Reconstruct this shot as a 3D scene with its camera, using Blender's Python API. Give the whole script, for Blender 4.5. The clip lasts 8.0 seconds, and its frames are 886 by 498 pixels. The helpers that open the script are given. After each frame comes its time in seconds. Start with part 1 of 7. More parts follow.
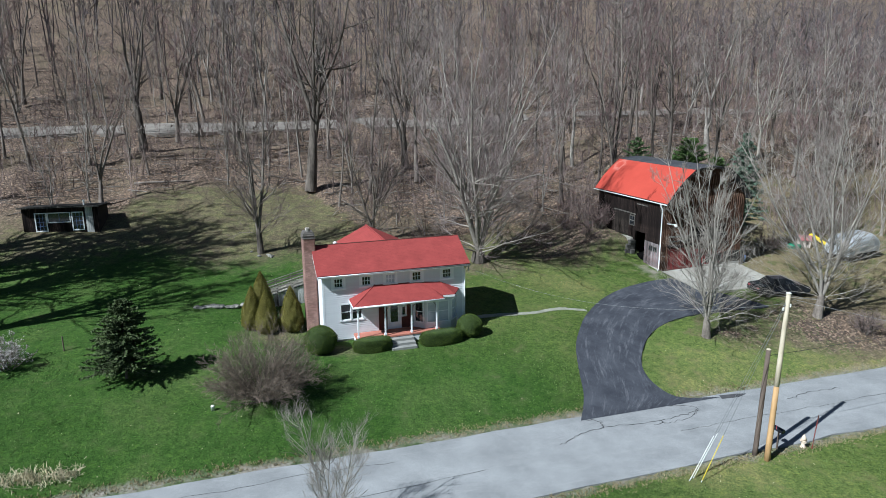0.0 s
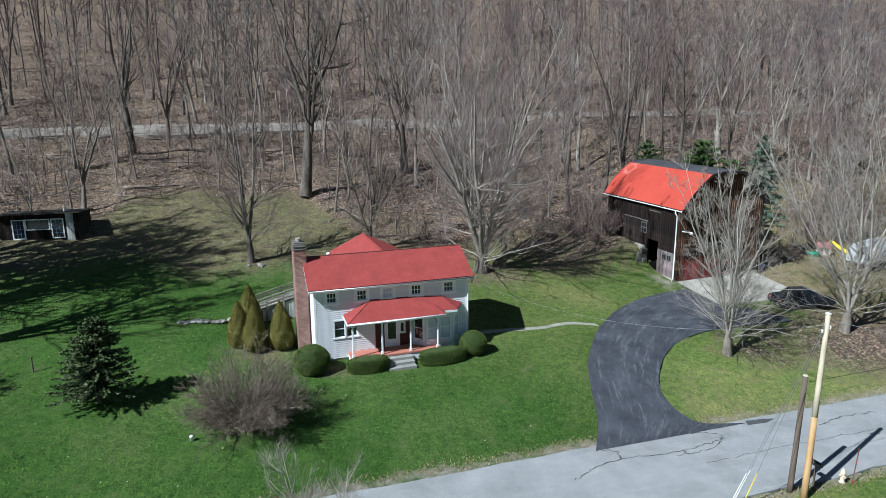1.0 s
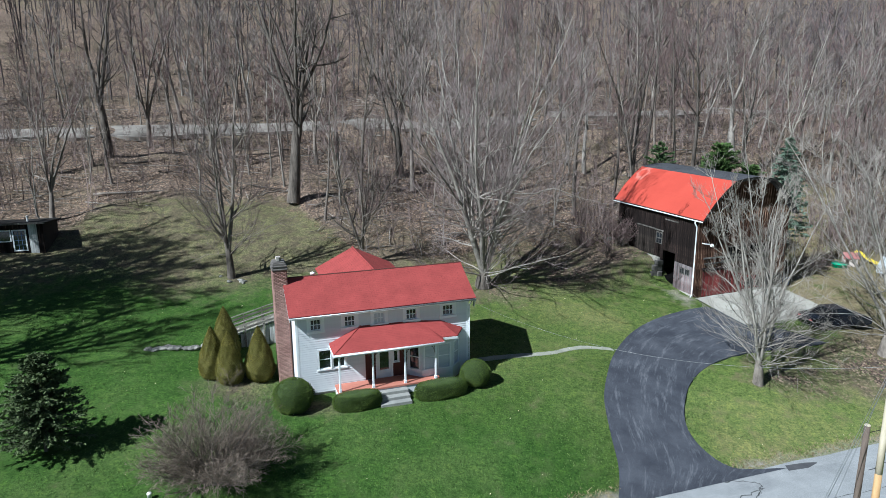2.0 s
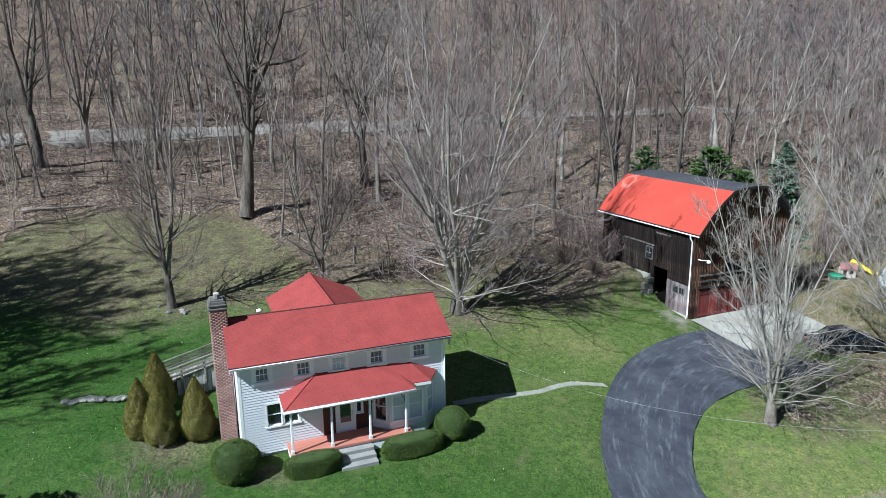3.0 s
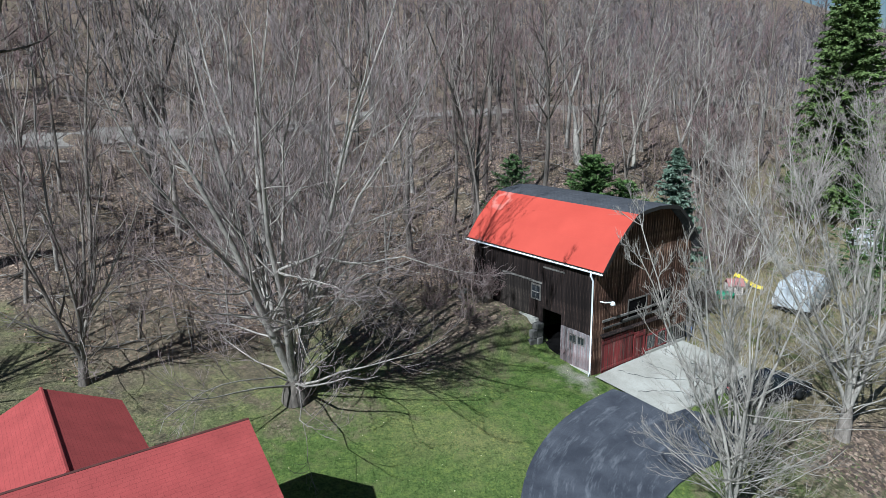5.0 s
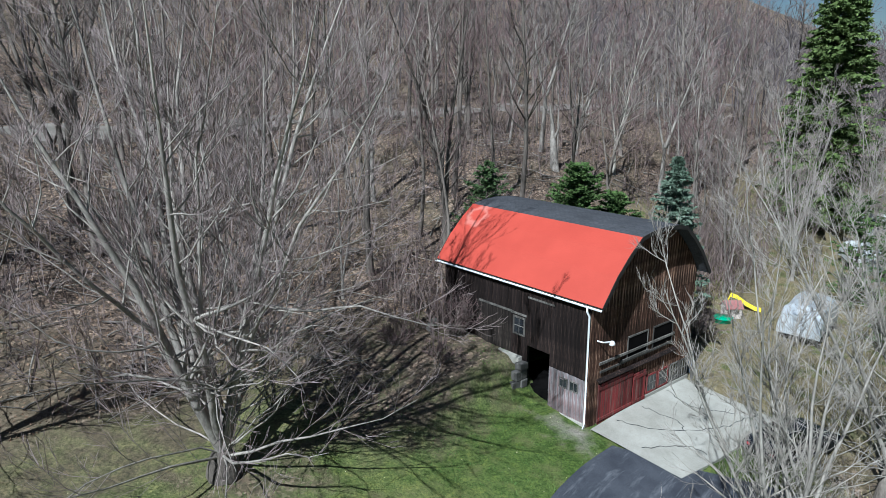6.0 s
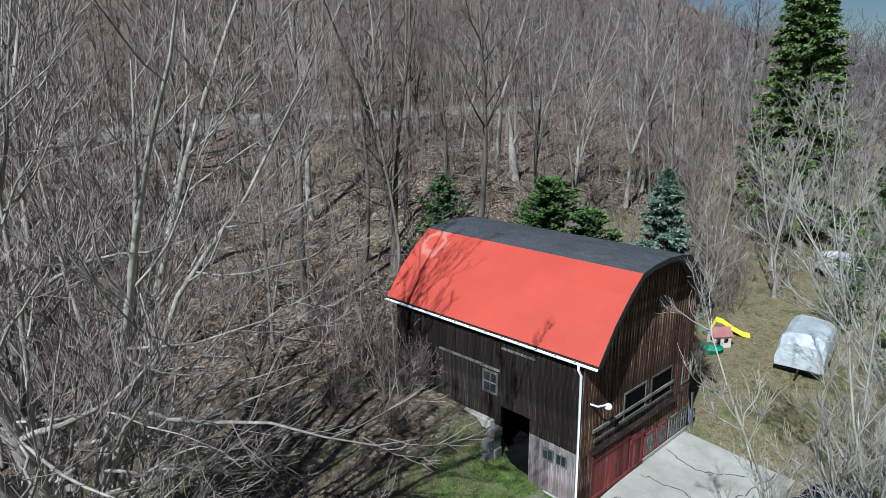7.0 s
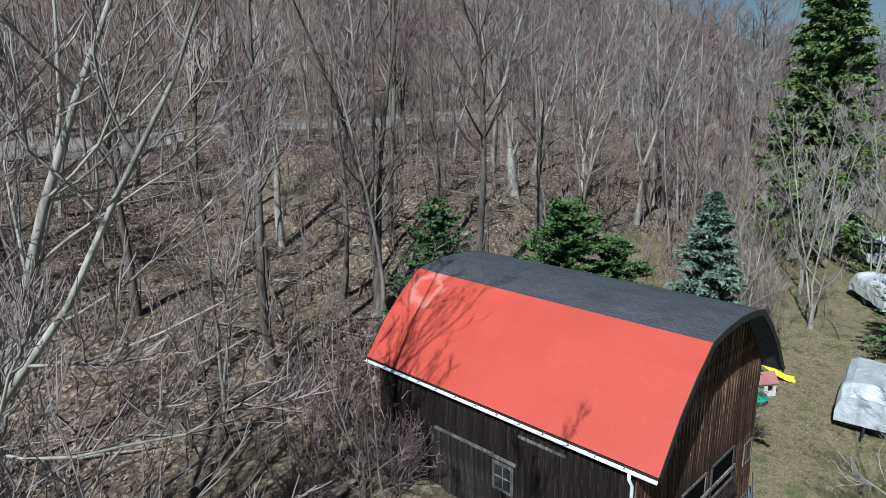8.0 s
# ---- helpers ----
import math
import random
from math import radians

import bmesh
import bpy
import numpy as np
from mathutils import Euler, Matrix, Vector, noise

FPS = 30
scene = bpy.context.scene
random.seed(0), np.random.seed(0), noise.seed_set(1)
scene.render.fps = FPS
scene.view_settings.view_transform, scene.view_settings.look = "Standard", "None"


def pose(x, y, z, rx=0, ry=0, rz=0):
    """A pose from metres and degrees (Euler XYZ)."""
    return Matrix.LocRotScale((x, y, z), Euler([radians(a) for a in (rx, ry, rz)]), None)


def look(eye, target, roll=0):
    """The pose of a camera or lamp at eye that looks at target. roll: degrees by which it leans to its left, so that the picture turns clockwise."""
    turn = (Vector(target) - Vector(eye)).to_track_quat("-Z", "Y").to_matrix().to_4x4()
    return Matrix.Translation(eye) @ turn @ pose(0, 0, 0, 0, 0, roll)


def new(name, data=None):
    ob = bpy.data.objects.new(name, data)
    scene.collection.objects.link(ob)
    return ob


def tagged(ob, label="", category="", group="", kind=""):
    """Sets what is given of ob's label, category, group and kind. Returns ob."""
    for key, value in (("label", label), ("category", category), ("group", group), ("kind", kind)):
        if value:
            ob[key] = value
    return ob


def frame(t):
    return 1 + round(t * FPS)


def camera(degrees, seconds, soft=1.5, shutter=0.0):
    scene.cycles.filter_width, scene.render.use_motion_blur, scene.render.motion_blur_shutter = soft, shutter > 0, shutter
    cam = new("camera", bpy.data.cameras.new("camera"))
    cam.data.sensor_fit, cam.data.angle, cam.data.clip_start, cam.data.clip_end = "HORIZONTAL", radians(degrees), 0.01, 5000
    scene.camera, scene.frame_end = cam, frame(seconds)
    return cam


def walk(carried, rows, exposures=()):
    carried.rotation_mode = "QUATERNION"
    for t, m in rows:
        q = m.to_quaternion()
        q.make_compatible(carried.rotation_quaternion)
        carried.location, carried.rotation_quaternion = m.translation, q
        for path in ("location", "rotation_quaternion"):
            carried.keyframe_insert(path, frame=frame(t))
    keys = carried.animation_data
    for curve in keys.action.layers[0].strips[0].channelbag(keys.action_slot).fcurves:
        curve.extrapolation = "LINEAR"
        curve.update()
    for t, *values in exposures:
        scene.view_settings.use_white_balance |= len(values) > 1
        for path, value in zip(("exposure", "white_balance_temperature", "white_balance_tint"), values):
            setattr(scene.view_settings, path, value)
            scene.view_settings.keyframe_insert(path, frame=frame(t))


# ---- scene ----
cam = camera(67.8, 8.0, soft=0.62)
PATH = [
    (0, (1.401, -2.22, 16.262), (1.277, -0.276, 15.81), -0.3),
    (0.5, (1.277, -0.721, 16.227), (1.153, 1.224, 15.777), -0.3),
    (1, (1.112, 1.109, 16.174), (0.987, 3.054, 15.725), -0.3),
    (1.5, (0.914, 3.331, 16.214), (0.79, 5.275, 15.764), -0.3),
    (1.7, (0.85, 4.323, 16.237), (0.727, 6.268, 15.785), -0.3),
    (3, (0.506, 11.448, 16.629), (0.478, 13.394, 16.167), -0.6),
    (3.5, (0.404, 14.485, 16.712), (0.487, 16.429, 16.249), -0.7),
    (4, (0.458, 17.651, 16.735), (0.702, 19.58, 16.267), -0.7),
    (4.5, (0.655, 20.981, 16.765), (1.059, 22.882, 16.293), -0.9),
    (4.7, (0.819, 22.313, 16.755), (1.25, 24.208, 16.282), -1.0),
    (5.8, (2.146, 29.294, 16.635), (2.672, 31.163, 16.153), 0.1),
    (6, (2.456, 30.537, 16.626), (3.019, 32.395, 16.144), 0.0),
    (6.5, (3.33, 33.72, 16.579), (3.985, 35.548, 16.101), -0.2),
    (7, (4.33, 36.975, 16.529), (5.042, 38.783, 16.054), -0.2),
    (7.5, (5.414, 40.153, 16.496), (6.153, 41.951, 16.028), -0.4),
    (8, (6.532, 43.205, 16.512), (7.28, 45.002, 16.051), -0.5),
]
walk(cam, [(t, look(eye, target, roll)) for t, eye, target, roll in PATH], ((0.0, 0.52, 5540, 4), (1.5, 0.61, 5500, 3), (3.0, 0.74, 5360, 3), (5.0, 0.6, 5340, 3), (8.0, 0.47, 5380, 2)))

# ---- world and sun ----
SUN_AZ, SUN_EL = radians(220.5), radians(44.5)      # where the sun stands, seen from the ground (from +x, turning to +y)
world = bpy.data.worlds.new("sky")
scene.world = world
world.use_nodes = True
wn = world.node_tree
sky = wn.nodes.new("ShaderNodeTexSky")
sky.sky_type = "NISHITA"
sky.sun_disc = False
sky.sun_elevation, sky.sun_rotation = SUN_EL, radians(90.0) - SUN_AZ
sky.air_density, sky.dust_density, sky.ozone_density = 1.0, 0.1, 1.5
wn.links.new(sky.outputs["Color"], wn.nodes["Background"].inputs["Color"])
wn.nodes["Background"].inputs["Strength"].default_value = 0.027
sun = new("sun", bpy.data.lights.new("sun", "SUN"))
sun.data.energy, sun.data.angle, sun.data.color = 5.0, radians(0.5), (1.0, 0.965, 0.91)
sun_way = Vector((math.cos(SUN_AZ) * math.cos(SUN_EL), math.sin(SUN_AZ) * math.cos(SUN_EL), math.sin(SUN_EL)))
sun.matrix_world = look(sun_way * 200 + Vector((0, 45, 0)), (0, 45, 0))


# ---- node materials ----
def surface(name, rough=0.8, metal=0.0, spec=0.3):
    m = bpy.data.materials.new(name)
    m.use_nodes = True
    nt = m.node_tree
    b = nt.nodes["Principled BSDF"]
    b.inputs["Roughness"].default_value = rough
    b.inputs["Metallic"].default_value = metal
    b.inputs["Specular IOR Level"].default_value = spec
    return m, nt, b


def place(nt, stretch=(1, 1, 1), world_space=False):
    """Coordinates in metres, stretched per axis."""
    src = nt.nodes.new("ShaderNodeNewGeometry").outputs["Position"] if world_space else nt.nodes.new("ShaderNodeTexCoord").outputs["Object"]
    mp = nt.nodes.new("ShaderNodeMapping")
    mp.inputs["Scale"].default_value = stretch
    nt.links.new(src, mp.inputs["Vector"])
    return mp.outputs["Vector"]


def cloud(nt, vec, scale, detail=4.0, rough=0.6):
    n = nt.nodes.new("ShaderNodeTexNoise")
    n.inputs["Scale"].default_value, n.inputs["Detail"].default_value, n.inputs["Roughness"].default_value = scale, detail, rough
    nt.links.new(vec, n.inputs["Vector"])
    return n.outputs["Fac"]


def cells(nt, vec, scale, what="Color", feature="F1"):
    n = nt.nodes.new("ShaderNodeTexVoronoi")
    n.feature = feature
    n.inputs["Scale"].default_value = scale
    nt.links.new(vec, n.inputs["Vector"])
    return n.outputs[what]


def ramp(nt, fac, stops):
    n = nt.nodes.new("ShaderNodeValToRGB")
    e = n.color_ramp.elements
    while len(e) < len(stops):
        e.new(0.5)
    for el, (p, c) in zip(e, stops):
        el.position = p
        el.color = (*c, 1) if len(c) == 3 else c
    nt.links.new(fac, n.inputs["Fac"])
    return n.outputs["Color"]


def steps01(nt, fac, lo, hi):
    n = nt.nodes.new("ShaderNodeMapRange")
    n.inputs["From Min"].default_value, n.inputs["From Max"].default_value = lo, hi
    nt.links.new(fac, n.inputs["Value"])
    return n.outputs["Result"]


def blend(nt, fac, a, b, mode="MIX"):
    n = nt.nodes.new("ShaderNodeMix")
    n.data_type, n.blend_type = "RGBA", mode
    for sock, val in ((n.inputs[0], fac), (n.inputs[6], a), (n.inputs[7], b)):
        if isinstance(val, (int, float)):
            sock.default_value = val
        elif isinstance(val, tuple):
            sock.default_value = (*val, 1)
        else:
            nt.links.new(val, sock)
    return n.outputs[2]


def calc(nt, op, a, b):
    n = nt.nodes.new("ShaderNodeMath")
    n.operation = op
    for sock, val in ((n.inputs[0], a), (n.inputs[1], b)):
        if isinstance(val, (int, float)):
            sock.default_value = val
        else:
            nt.links.new(val, sock)
    return n.outputs[0]


def relief(nt, b, height, strength, dist=0.02):
    n = nt.nodes.new("ShaderNodeBump")
    n.inputs["Strength"].default_value, n.inputs["Distance"].default_value = strength, dist
    nt.links.new(height, n.inputs["Height"])
    nt.links.new(n.outputs["Normal"], b.inputs["Normal"])


def attr(nt, name):
    n = nt.nodes.new("ShaderNodeAttribute")
    n.attribute_name = name
    return n.outputs["Fac"]


def piece_tone(nt, col, amount, island=False):
    """Makes alike pieces differ a little in tone."""
    r = nt.nodes.new("ShaderNodeNewGeometry").outputs["Random Per Island"] if island else nt.nodes.new("ShaderNodeObjectInfo").outputs["Random"]
    lift = calc(nt, "ADD", calc(nt, "MULTIPLY", r, 2 * amount), 1 - amount)
    n = nt.nodes.new("ShaderNodeHueSaturation")
    nt.links.new(lift, n.inputs["Value"])
    nt.links.new(col, n.inputs["Color"])
    return n.outputs["Color"]


def plain(name, c1, c2, rough=0.8, metal=0.0, spec=0.3, big=0.6, fine=14.0, bump=0.15, stretch=(1, 1, 1), tone=0.0, island=False, world_space=False, dist=0.01):
    """Two colours mixed by broad stains and a fine grain, with a little relief."""
    m, nt, b = surface(name, rough, metal, spec)
    vec = place(nt, stretch, world_space)
    stain, grain = cloud(nt, vec, big, 3), cloud(nt, vec, fine, 5, 0.65)
    fac = calc(nt, "ADD", calc(nt, "MULTIPLY", stain, 0.6), calc(nt, "MULTIPLY", grain, 0.4))
    col = ramp(nt, fac, ((0.33, c1), (0.67, c2)))
    if tone:
        col = piece_tone(nt, col, tone, island)
    nt.links.new(col, b.inputs["Base Color"])
    if bump:
        relief(nt, b, grain, bump, dist)
    return m

M = {}


def v_x(nt, axis=0):
    s = nt.nodes.new("ShaderNodeSeparateXYZ")
    nt.links.new(nt.nodes.new("ShaderNodeNewGeometry").outputs["Position"], s.inputs[0])
    return s.outputs[axis]


def ground_material():
    m, nt, b = surface("ground_cover", 0.95, spec=0.1)
    v = place(nt, (1, 1, 1), True)
    n1, n2, n3, n4 = cloud(nt, v, 0.11, 4), cloud(nt, v, 0.9, 4), cloud(nt, v, 9.0, 5, 0.7), cloud(nt, v, 40.0, 3, 0.7)
    n5 = cloud(nt, v, 2.6, 6, 0.75)
    mown = ramp(nt, n1, ((0.36, (0.072, 0.112, 0.028)), (0.52, (0.098, 0.138, 0.040)), (0.66, (0.155, 0.168, 0.066))))
    tuft = ramp(nt, n3, ((0.36, (0.58, 0.60, 0.5)), (0.5, (1.0, 1.0, 1.0)), (0.68, (1.5, 1.38, 1.15))))
    lawn = blend(nt, 1.0, mown, tuft, "MULTIPLY")
    lawn = blend(nt, 1.0, lawn, ramp(nt, n5, ((0.34, (0.62, 0.68, 0.6)), (0.5, (1.0, 1.0, 1.0)), (0.64, (1.4, 1.28, 1.15)))), "MULTIPLY")
    thin = steps01(nt, n2, 0.50, 0.74)
    lawn = blend(nt, calc(nt, "MULTIPLY", thin, 0.65), lawn, (0.165, 0.165, 0.068))
    lawn = blend(nt, calc(nt, "MULTIPLY", steps01(nt, n4, 0.6, 0.75), 0.35), lawn, (0.22, 0.21, 0.10))
    # lawn multiplied darker and greener towards -x and in front of the house
    deep_green = calc(nt, "MAXIMUM", steps01(nt, v_x(nt), 0.0, -16.0), calc(nt, "MULTIPLY", steps01(nt, v_x(nt, 1), 45.0, 36.0), steps01(nt, v_x(nt), 11.0, 5.0)))
    lawn = blend(nt, calc(nt, "MULTIPLY", deep_green, 0.95), lawn, blend(nt, 1.0, lawn, (0.48, 0.72, 0.52), "MULTIPLY"))
    pale = calc(nt, "MULTIPLY", steps01(nt, v_x(nt), 11.0, 15.0), steps01(nt, v_x(nt, 1), 50.0, 45.0))
    lawn = blend(nt, calc(nt, "MULTIPLY", pale, 0.8), lawn, blend(nt, 1.0, lawn, (1.5, 1.38, 1.5), "MULTIPLY"))
    # last year's leaves: small cells of many browns
    leaf = cells(nt, v, 7.0)
    bw = nt.nodes.new("ShaderNodeRGBToBW")
    nt.links.new(leaf, bw.inputs["Color"])
    litter = ramp(nt, bw.outputs["Val"], ((0.15, (0.058, 0.042, 0.033)), (0.45, (0.142, 0.101, 0.075)), (0.7, (0.27, 0.19, 0.138)), (0.92, (0.45, 0.338, 0.255))))
    # dark mottles deepened to stand for tree shade on the leaves
    litter = blend(nt, steps01(nt, n5, 0.44, 0.66), litter, (0.07, 0.06, 0.053))
    litter = blend(nt, calc(nt, "MULTIPLY", steps01(nt, n1, 0.5, 0.66), 0.6), litter, (0.15, 0.125, 0.08))
    # rank dry grass
    straw = ramp(nt, n3, ((0.34, (0.13, 0.105, 0.058)), (0.5, (0.215, 0.175, 0.10)), (0.68, (0.34, 0.285, 0.175))))
    straw = blend(nt, steps01(nt, n2, 0.5, 0.68), straw, (0.11, 0.13, 0.045))
    straw = blend(nt, calc(nt, "MULTIPLY", steps01(nt, n5, 0.5, 0.62), 0.7), straw, (0.10, 0.075, 0.05))
    # thin olive grass along the wood's edge
    dull = ramp(nt, n3, ((0.34, (0.075, 0.074, 0.036)), (0.5, (0.145, 0.137, 0.07)), (0.68, (0.25, 0.225, 0.125))))
    dull = blend(nt, calc(nt, "MULTIPLY", steps01(nt, n2, 0.42, 0.6), 0.8), dull, blend(nt, 1.0, tuft, (0.11, 0.09, 0.065), "MULTIPLY"))
    dull = blend(nt, 1.0, dull, ramp(nt, n5, ((0.36, (0.6, 0.62, 0.62)), (0.5, (1.0, 1.0, 1.0)), (0.64, (1.35, 1.3, 1.2)))), "MULTIPLY")
    bare = ramp(nt, n3, ((0.34, (0.20, 0.175, 0.145)), (0.66, (0.36, 0.33, 0.28))))

    def zone(name, soft=0.34):
        a = calc(nt, "ADD", attr(nt, name), calc(nt, "MULTIPLY", calc(nt, "SUBTRACT", n2, 0.5), 1.1))
        return steps01(nt, a, 0.5 - soft, 0.5 + soft)
    col = blend(nt, zone("dull"), lawn, dull)
    col = blend(nt, zone("dry"), col, straw)
    col = blend(nt, zone("litter"), col, litter)
    col = blend(nt, zone("bare", 0.2), col, bare)
    nt.links.new(col, b.inputs["Base Color"])
    h = calc(nt, "ADD", n3, calc(nt, "MULTIPLY", n4, 0.6))
    relief(nt, b, h, 0.7, 0.09)
    return m


def paving(name, c1, c2, streak, wear, scale=1.0):
    """Asphalt: aggregate speckle, broad patches and pale wheel scuffs drawn along the way."""
    m, nt, b = surface(name, 0.85, spec=0.25)
    uv = nt.nodes.new("ShaderNodeUVMap").outputs["UV"]
    mp = nt.nodes.new("ShaderNodeMapping")
    mp.inputs["Scale"].default_value = (0.22, 1.3, 1)
    nt.links.new(uv, mp.inputs["Vector"])
    v = place(nt, (1, 1, 1), True)
    base = ramp(nt, cloud(nt, v, 0.5 * scale, 5), ((0.34, c1), (0.66, c2)))
    speck = ramp(nt, cloud(nt, v, 60.0, 2, 0.7), ((0.3, (0.72, 0.72, 0.72)), (0.7, (1.3, 1.3, 1.3))))
    col = blend(nt, 1.0, base, speck, "MULTIPLY")
    sc = cloud(nt, mp.outputs["Vector"], 1.6, 9, 0.78)
    col = blend(nt, calc(nt, "MULTIPLY", steps01(nt, sc, 0.52, 0.74), wear), col, streak)
    nt.links.new(col, b.inputs["Base Color"])
    relief(nt, b, cloud(nt, v, 45.0, 4, 0.7), 0.4, 0.01)
    return m


def boards_material(name, dark, mid, pale, along=2, red=None):
    """Weathered boards; along: the axis of the grain."""
    m, nt, b = surface(name, 0.9, spec=0.15)
    st = [9.0, 9.0, 9.0]
    st[along] = 0.5
    v = place(nt, tuple(st))
    v0 = place(nt)
    grain = cloud(nt, v, 1.6, 6, 0.7)
    col = ramp(nt, grain, ((0.34, dark), (0.52, mid), (0.72, pale)))
    col = blend(nt, calc(nt, "MULTIPLY", steps01(nt, cloud(nt, v0, 0.7, 4), 0.42, 0.62), 0.75), col, dark)
    if red:
        col = blend(nt, calc(nt, "MULTIPLY", steps01(nt, cloud(nt, v, 0.9, 5, 0.7), 0.42, 0.56), 0.8), col, red)
    col = piece_tone(nt, col, 0.38)
    nt.links.new(col, b.inputs["Base Color"])
    relief(nt, b, grain, 0.5, 0.01)
    return m


def shingles_material(name, c1, c2, course, gap, moss=0.0, along_y=False):
    """Roofing laid in courses, with tabs of differing tone; u runs along the eave, v up the slope, in metres."""
    m, nt, b = surface(name, 0.85, spec=0.2)
    uv = nt.nodes.new("ShaderNodeUVMap").outputs["UV"]
    br = nt.nodes.new("ShaderNodeTexBrick")
    br.inputs["Scale"].default_value = 1.0
    br.inputs["Brick Width"].default_value, br.inputs["Row Height"].default_value = 0.3, course
    br.inputs["Mortar Size"].default_value = gap
    br.inputs["Color1"].default_value, br.inputs["Color2"].default_value = (*c1, 1), (*c2, 1)
    br.inputs["Mortar"].default_value = (c1[0] * 0.5, c1[1] * 0.5, c1[2] * 0.5, 1)
    nt.links.new(uv, br.inputs["Vector"])
    stain = ramp(nt, cloud(nt, uv, 0.7, 5, 0.65), ((0.3, (0.82, 0.82, 0.82)), (0.7, (1.15, 1.15, 1.15))))
    col = blend(nt, 1.0, br.outputs["Color"], stain, "MULTIPLY")
    g = ramp(nt, cloud(nt, uv, 30.0, 3, 0.7), ((0.3, (0.85, 0.85, 0.85)), (0.7, (1.14, 1.14, 1.14))))
    col = blend(nt, 1.0, col, g, "MULTIPLY")
    nt.links.new(col, b.inputs["Base Color"])
    relief(nt, b, br.outputs["Fac"], -0.35, 0.012)
    return m


M["ground"] = ground_material()
M["road"] = paving("worn_grey_asphalt", (0.225, 0.23, 0.235), (0.31, 0.315, 0.32), (0.385, 0.385, 0.38), 0.6)
M["drive"] = paving("dark_sealed_asphalt", (0.036, 0.039, 0.050), (0.066, 0.070, 0.084), (0.20, 0.205, 0.225), 0.85, 1.4)
M["patch"] = plain("fresh_asphalt", (0.055, 0.055, 0.06), (0.085, 0.085, 0.09), 0.85, big=2, fine=40)
M["crack"] = plain("tar_crack", (0.035, 0.035, 0.037), (0.06, 0.06, 0.06), 0.7)
M["gravel"] = plain("worn_gravel", (0.095, 0.08, 0.066), (0.30, 0.272, 0.24), 0.95, big=0.35, fine=22, bump=0.6, world_space=True)
M["concrete"] = plain("weathered_concrete", (0.25, 0.235, 0.20), (0.44, 0.42, 0.375), 0.9, big=0.7, fine=18, bump=0.25, world_space=True)
M["path"] = plain("worn_concrete_path", (0.20, 0.205, 0.16), (0.34, 0.335, 0.285), 0.9, big=1.5, fine=20, world_space=True)
M["white"] = plain("white_painted_metal_siding", (0.65, 0.665, 0.69), (0.74, 0.745, 0.765), 0.55, big=0.8, fine=12, bump=0.05, tone=0.03)
M["trim"] = plain("white_trim_paint", (0.78, 0.80, 0.82), (0.86, 0.87, 0.88), 0.5, big=1.5, fine=16, bump=0.05)
M["glass"] = plain("window_glass", (0.010, 0.012, 0.015), (0.03, 0.034, 0.04), 0.06, spec=0.8, big=2, fine=3, bump=0.02)
# blind for window and bay panes, sky reflection put into its blue-white
M["curtain"] = plain("sky_tinted_blind", (0.46, 0.50, 0.56), (0.64, 0.67, 0.71), 0.25, spec=0.6, stretch=(1, 1, 6), bump=0.03)
M["roof"] = shingles_material("red_asphalt_shingles", (0.285, 0.053, 0.049), (0.295, 0.057, 0.052), 0.14, 0.003)
M["brick"] = plain("red_brick", (0.22, 0.12, 0.10), (0.37, 0.23, 0.195), 0.9, big=0.9, fine=12, tone=0.16, island=True)
M["mortar"] = plain("pale_mortar", (0.19, 0.115, 0.097), (0.27, 0.175, 0.15), 0.95)
M["salmon"] = plain("salmon_painted_floor", (0.35, 0.125, 0.088), (0.48, 0.20, 0.145), 0.7, stretch=(1, 8, 1), fine=10)
M["maroon"] = plain("dark_maroon_boards", (0.055, 0.018, 0.015), (0.10, 0.03, 0.024), 0.7, stretch=(6, 1, 1))
# near-black colour standing for the darkness of unlit interiors
M["dark"] = plain("unlit_interior_black", (0.004, 0.004, 0.004), (0.010, 0.009, 0.009), 1.0, spec=0.0)
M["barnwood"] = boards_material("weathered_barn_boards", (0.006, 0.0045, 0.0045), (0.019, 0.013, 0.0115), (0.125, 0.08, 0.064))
# weathered streaks, pushed pale and black to suggest sun and shade on the boards
M["barngable"] = boards_material("streaked_brown_barn_boards", (0.010, 0.007, 0.006), (0.105, 0.052, 0.034), (0.78, 0.50, 0.35))
M["barndoor"] = boards_material("greyed_sliding_door_boards", (0.010, 0.008, 0.0075), (0.034, 0.027, 0.023), (0.19, 0.15, 0.12))
M["bargey"] = boards_material("bleached_grey_boards", (0.06, 0.055, 0.05), (0.17, 0.155, 0.14), (0.36, 0.34, 0.31))
M["barnred"] = boards_material("peeling_red_boards", (0.05, 0.03, 0.027), (0.13, 0.06, 0.05), (0.27, 0.2, 0.17), red=(0.22, 0.028, 0.03))
M["whitewash"] = boards_material("worn_whitewashed_boards", (0.06, 0.052, 0.054), (0.25, 0.235, 0.24), (0.62, 0.60, 0.61), red=(0.17, 0.10, 0.098))
M["deckwood"] = boards_material("silvered_deck_boards", (0.14, 0.125, 0.105), (0.30, 0.28, 0.24), (0.50, 0.47, 0.42), along=0)
M["palewall"] = boards_material("flaking_white_boards", (0.26, 0.26, 0.25), (0.5, 0.5, 0.48), (0.66, 0.66, 0.64))
M["blackroof"] = shingles_material("charcoal_shingles", (0.058, 0.059, 0.066), (0.076, 0.077, 0.085), 0.16, 0.008)
M["tarpaper"] = plain("black_roof_underside", (0.012, 0.011, 0.010), (0.03, 0.026, 0.022), 0.95)
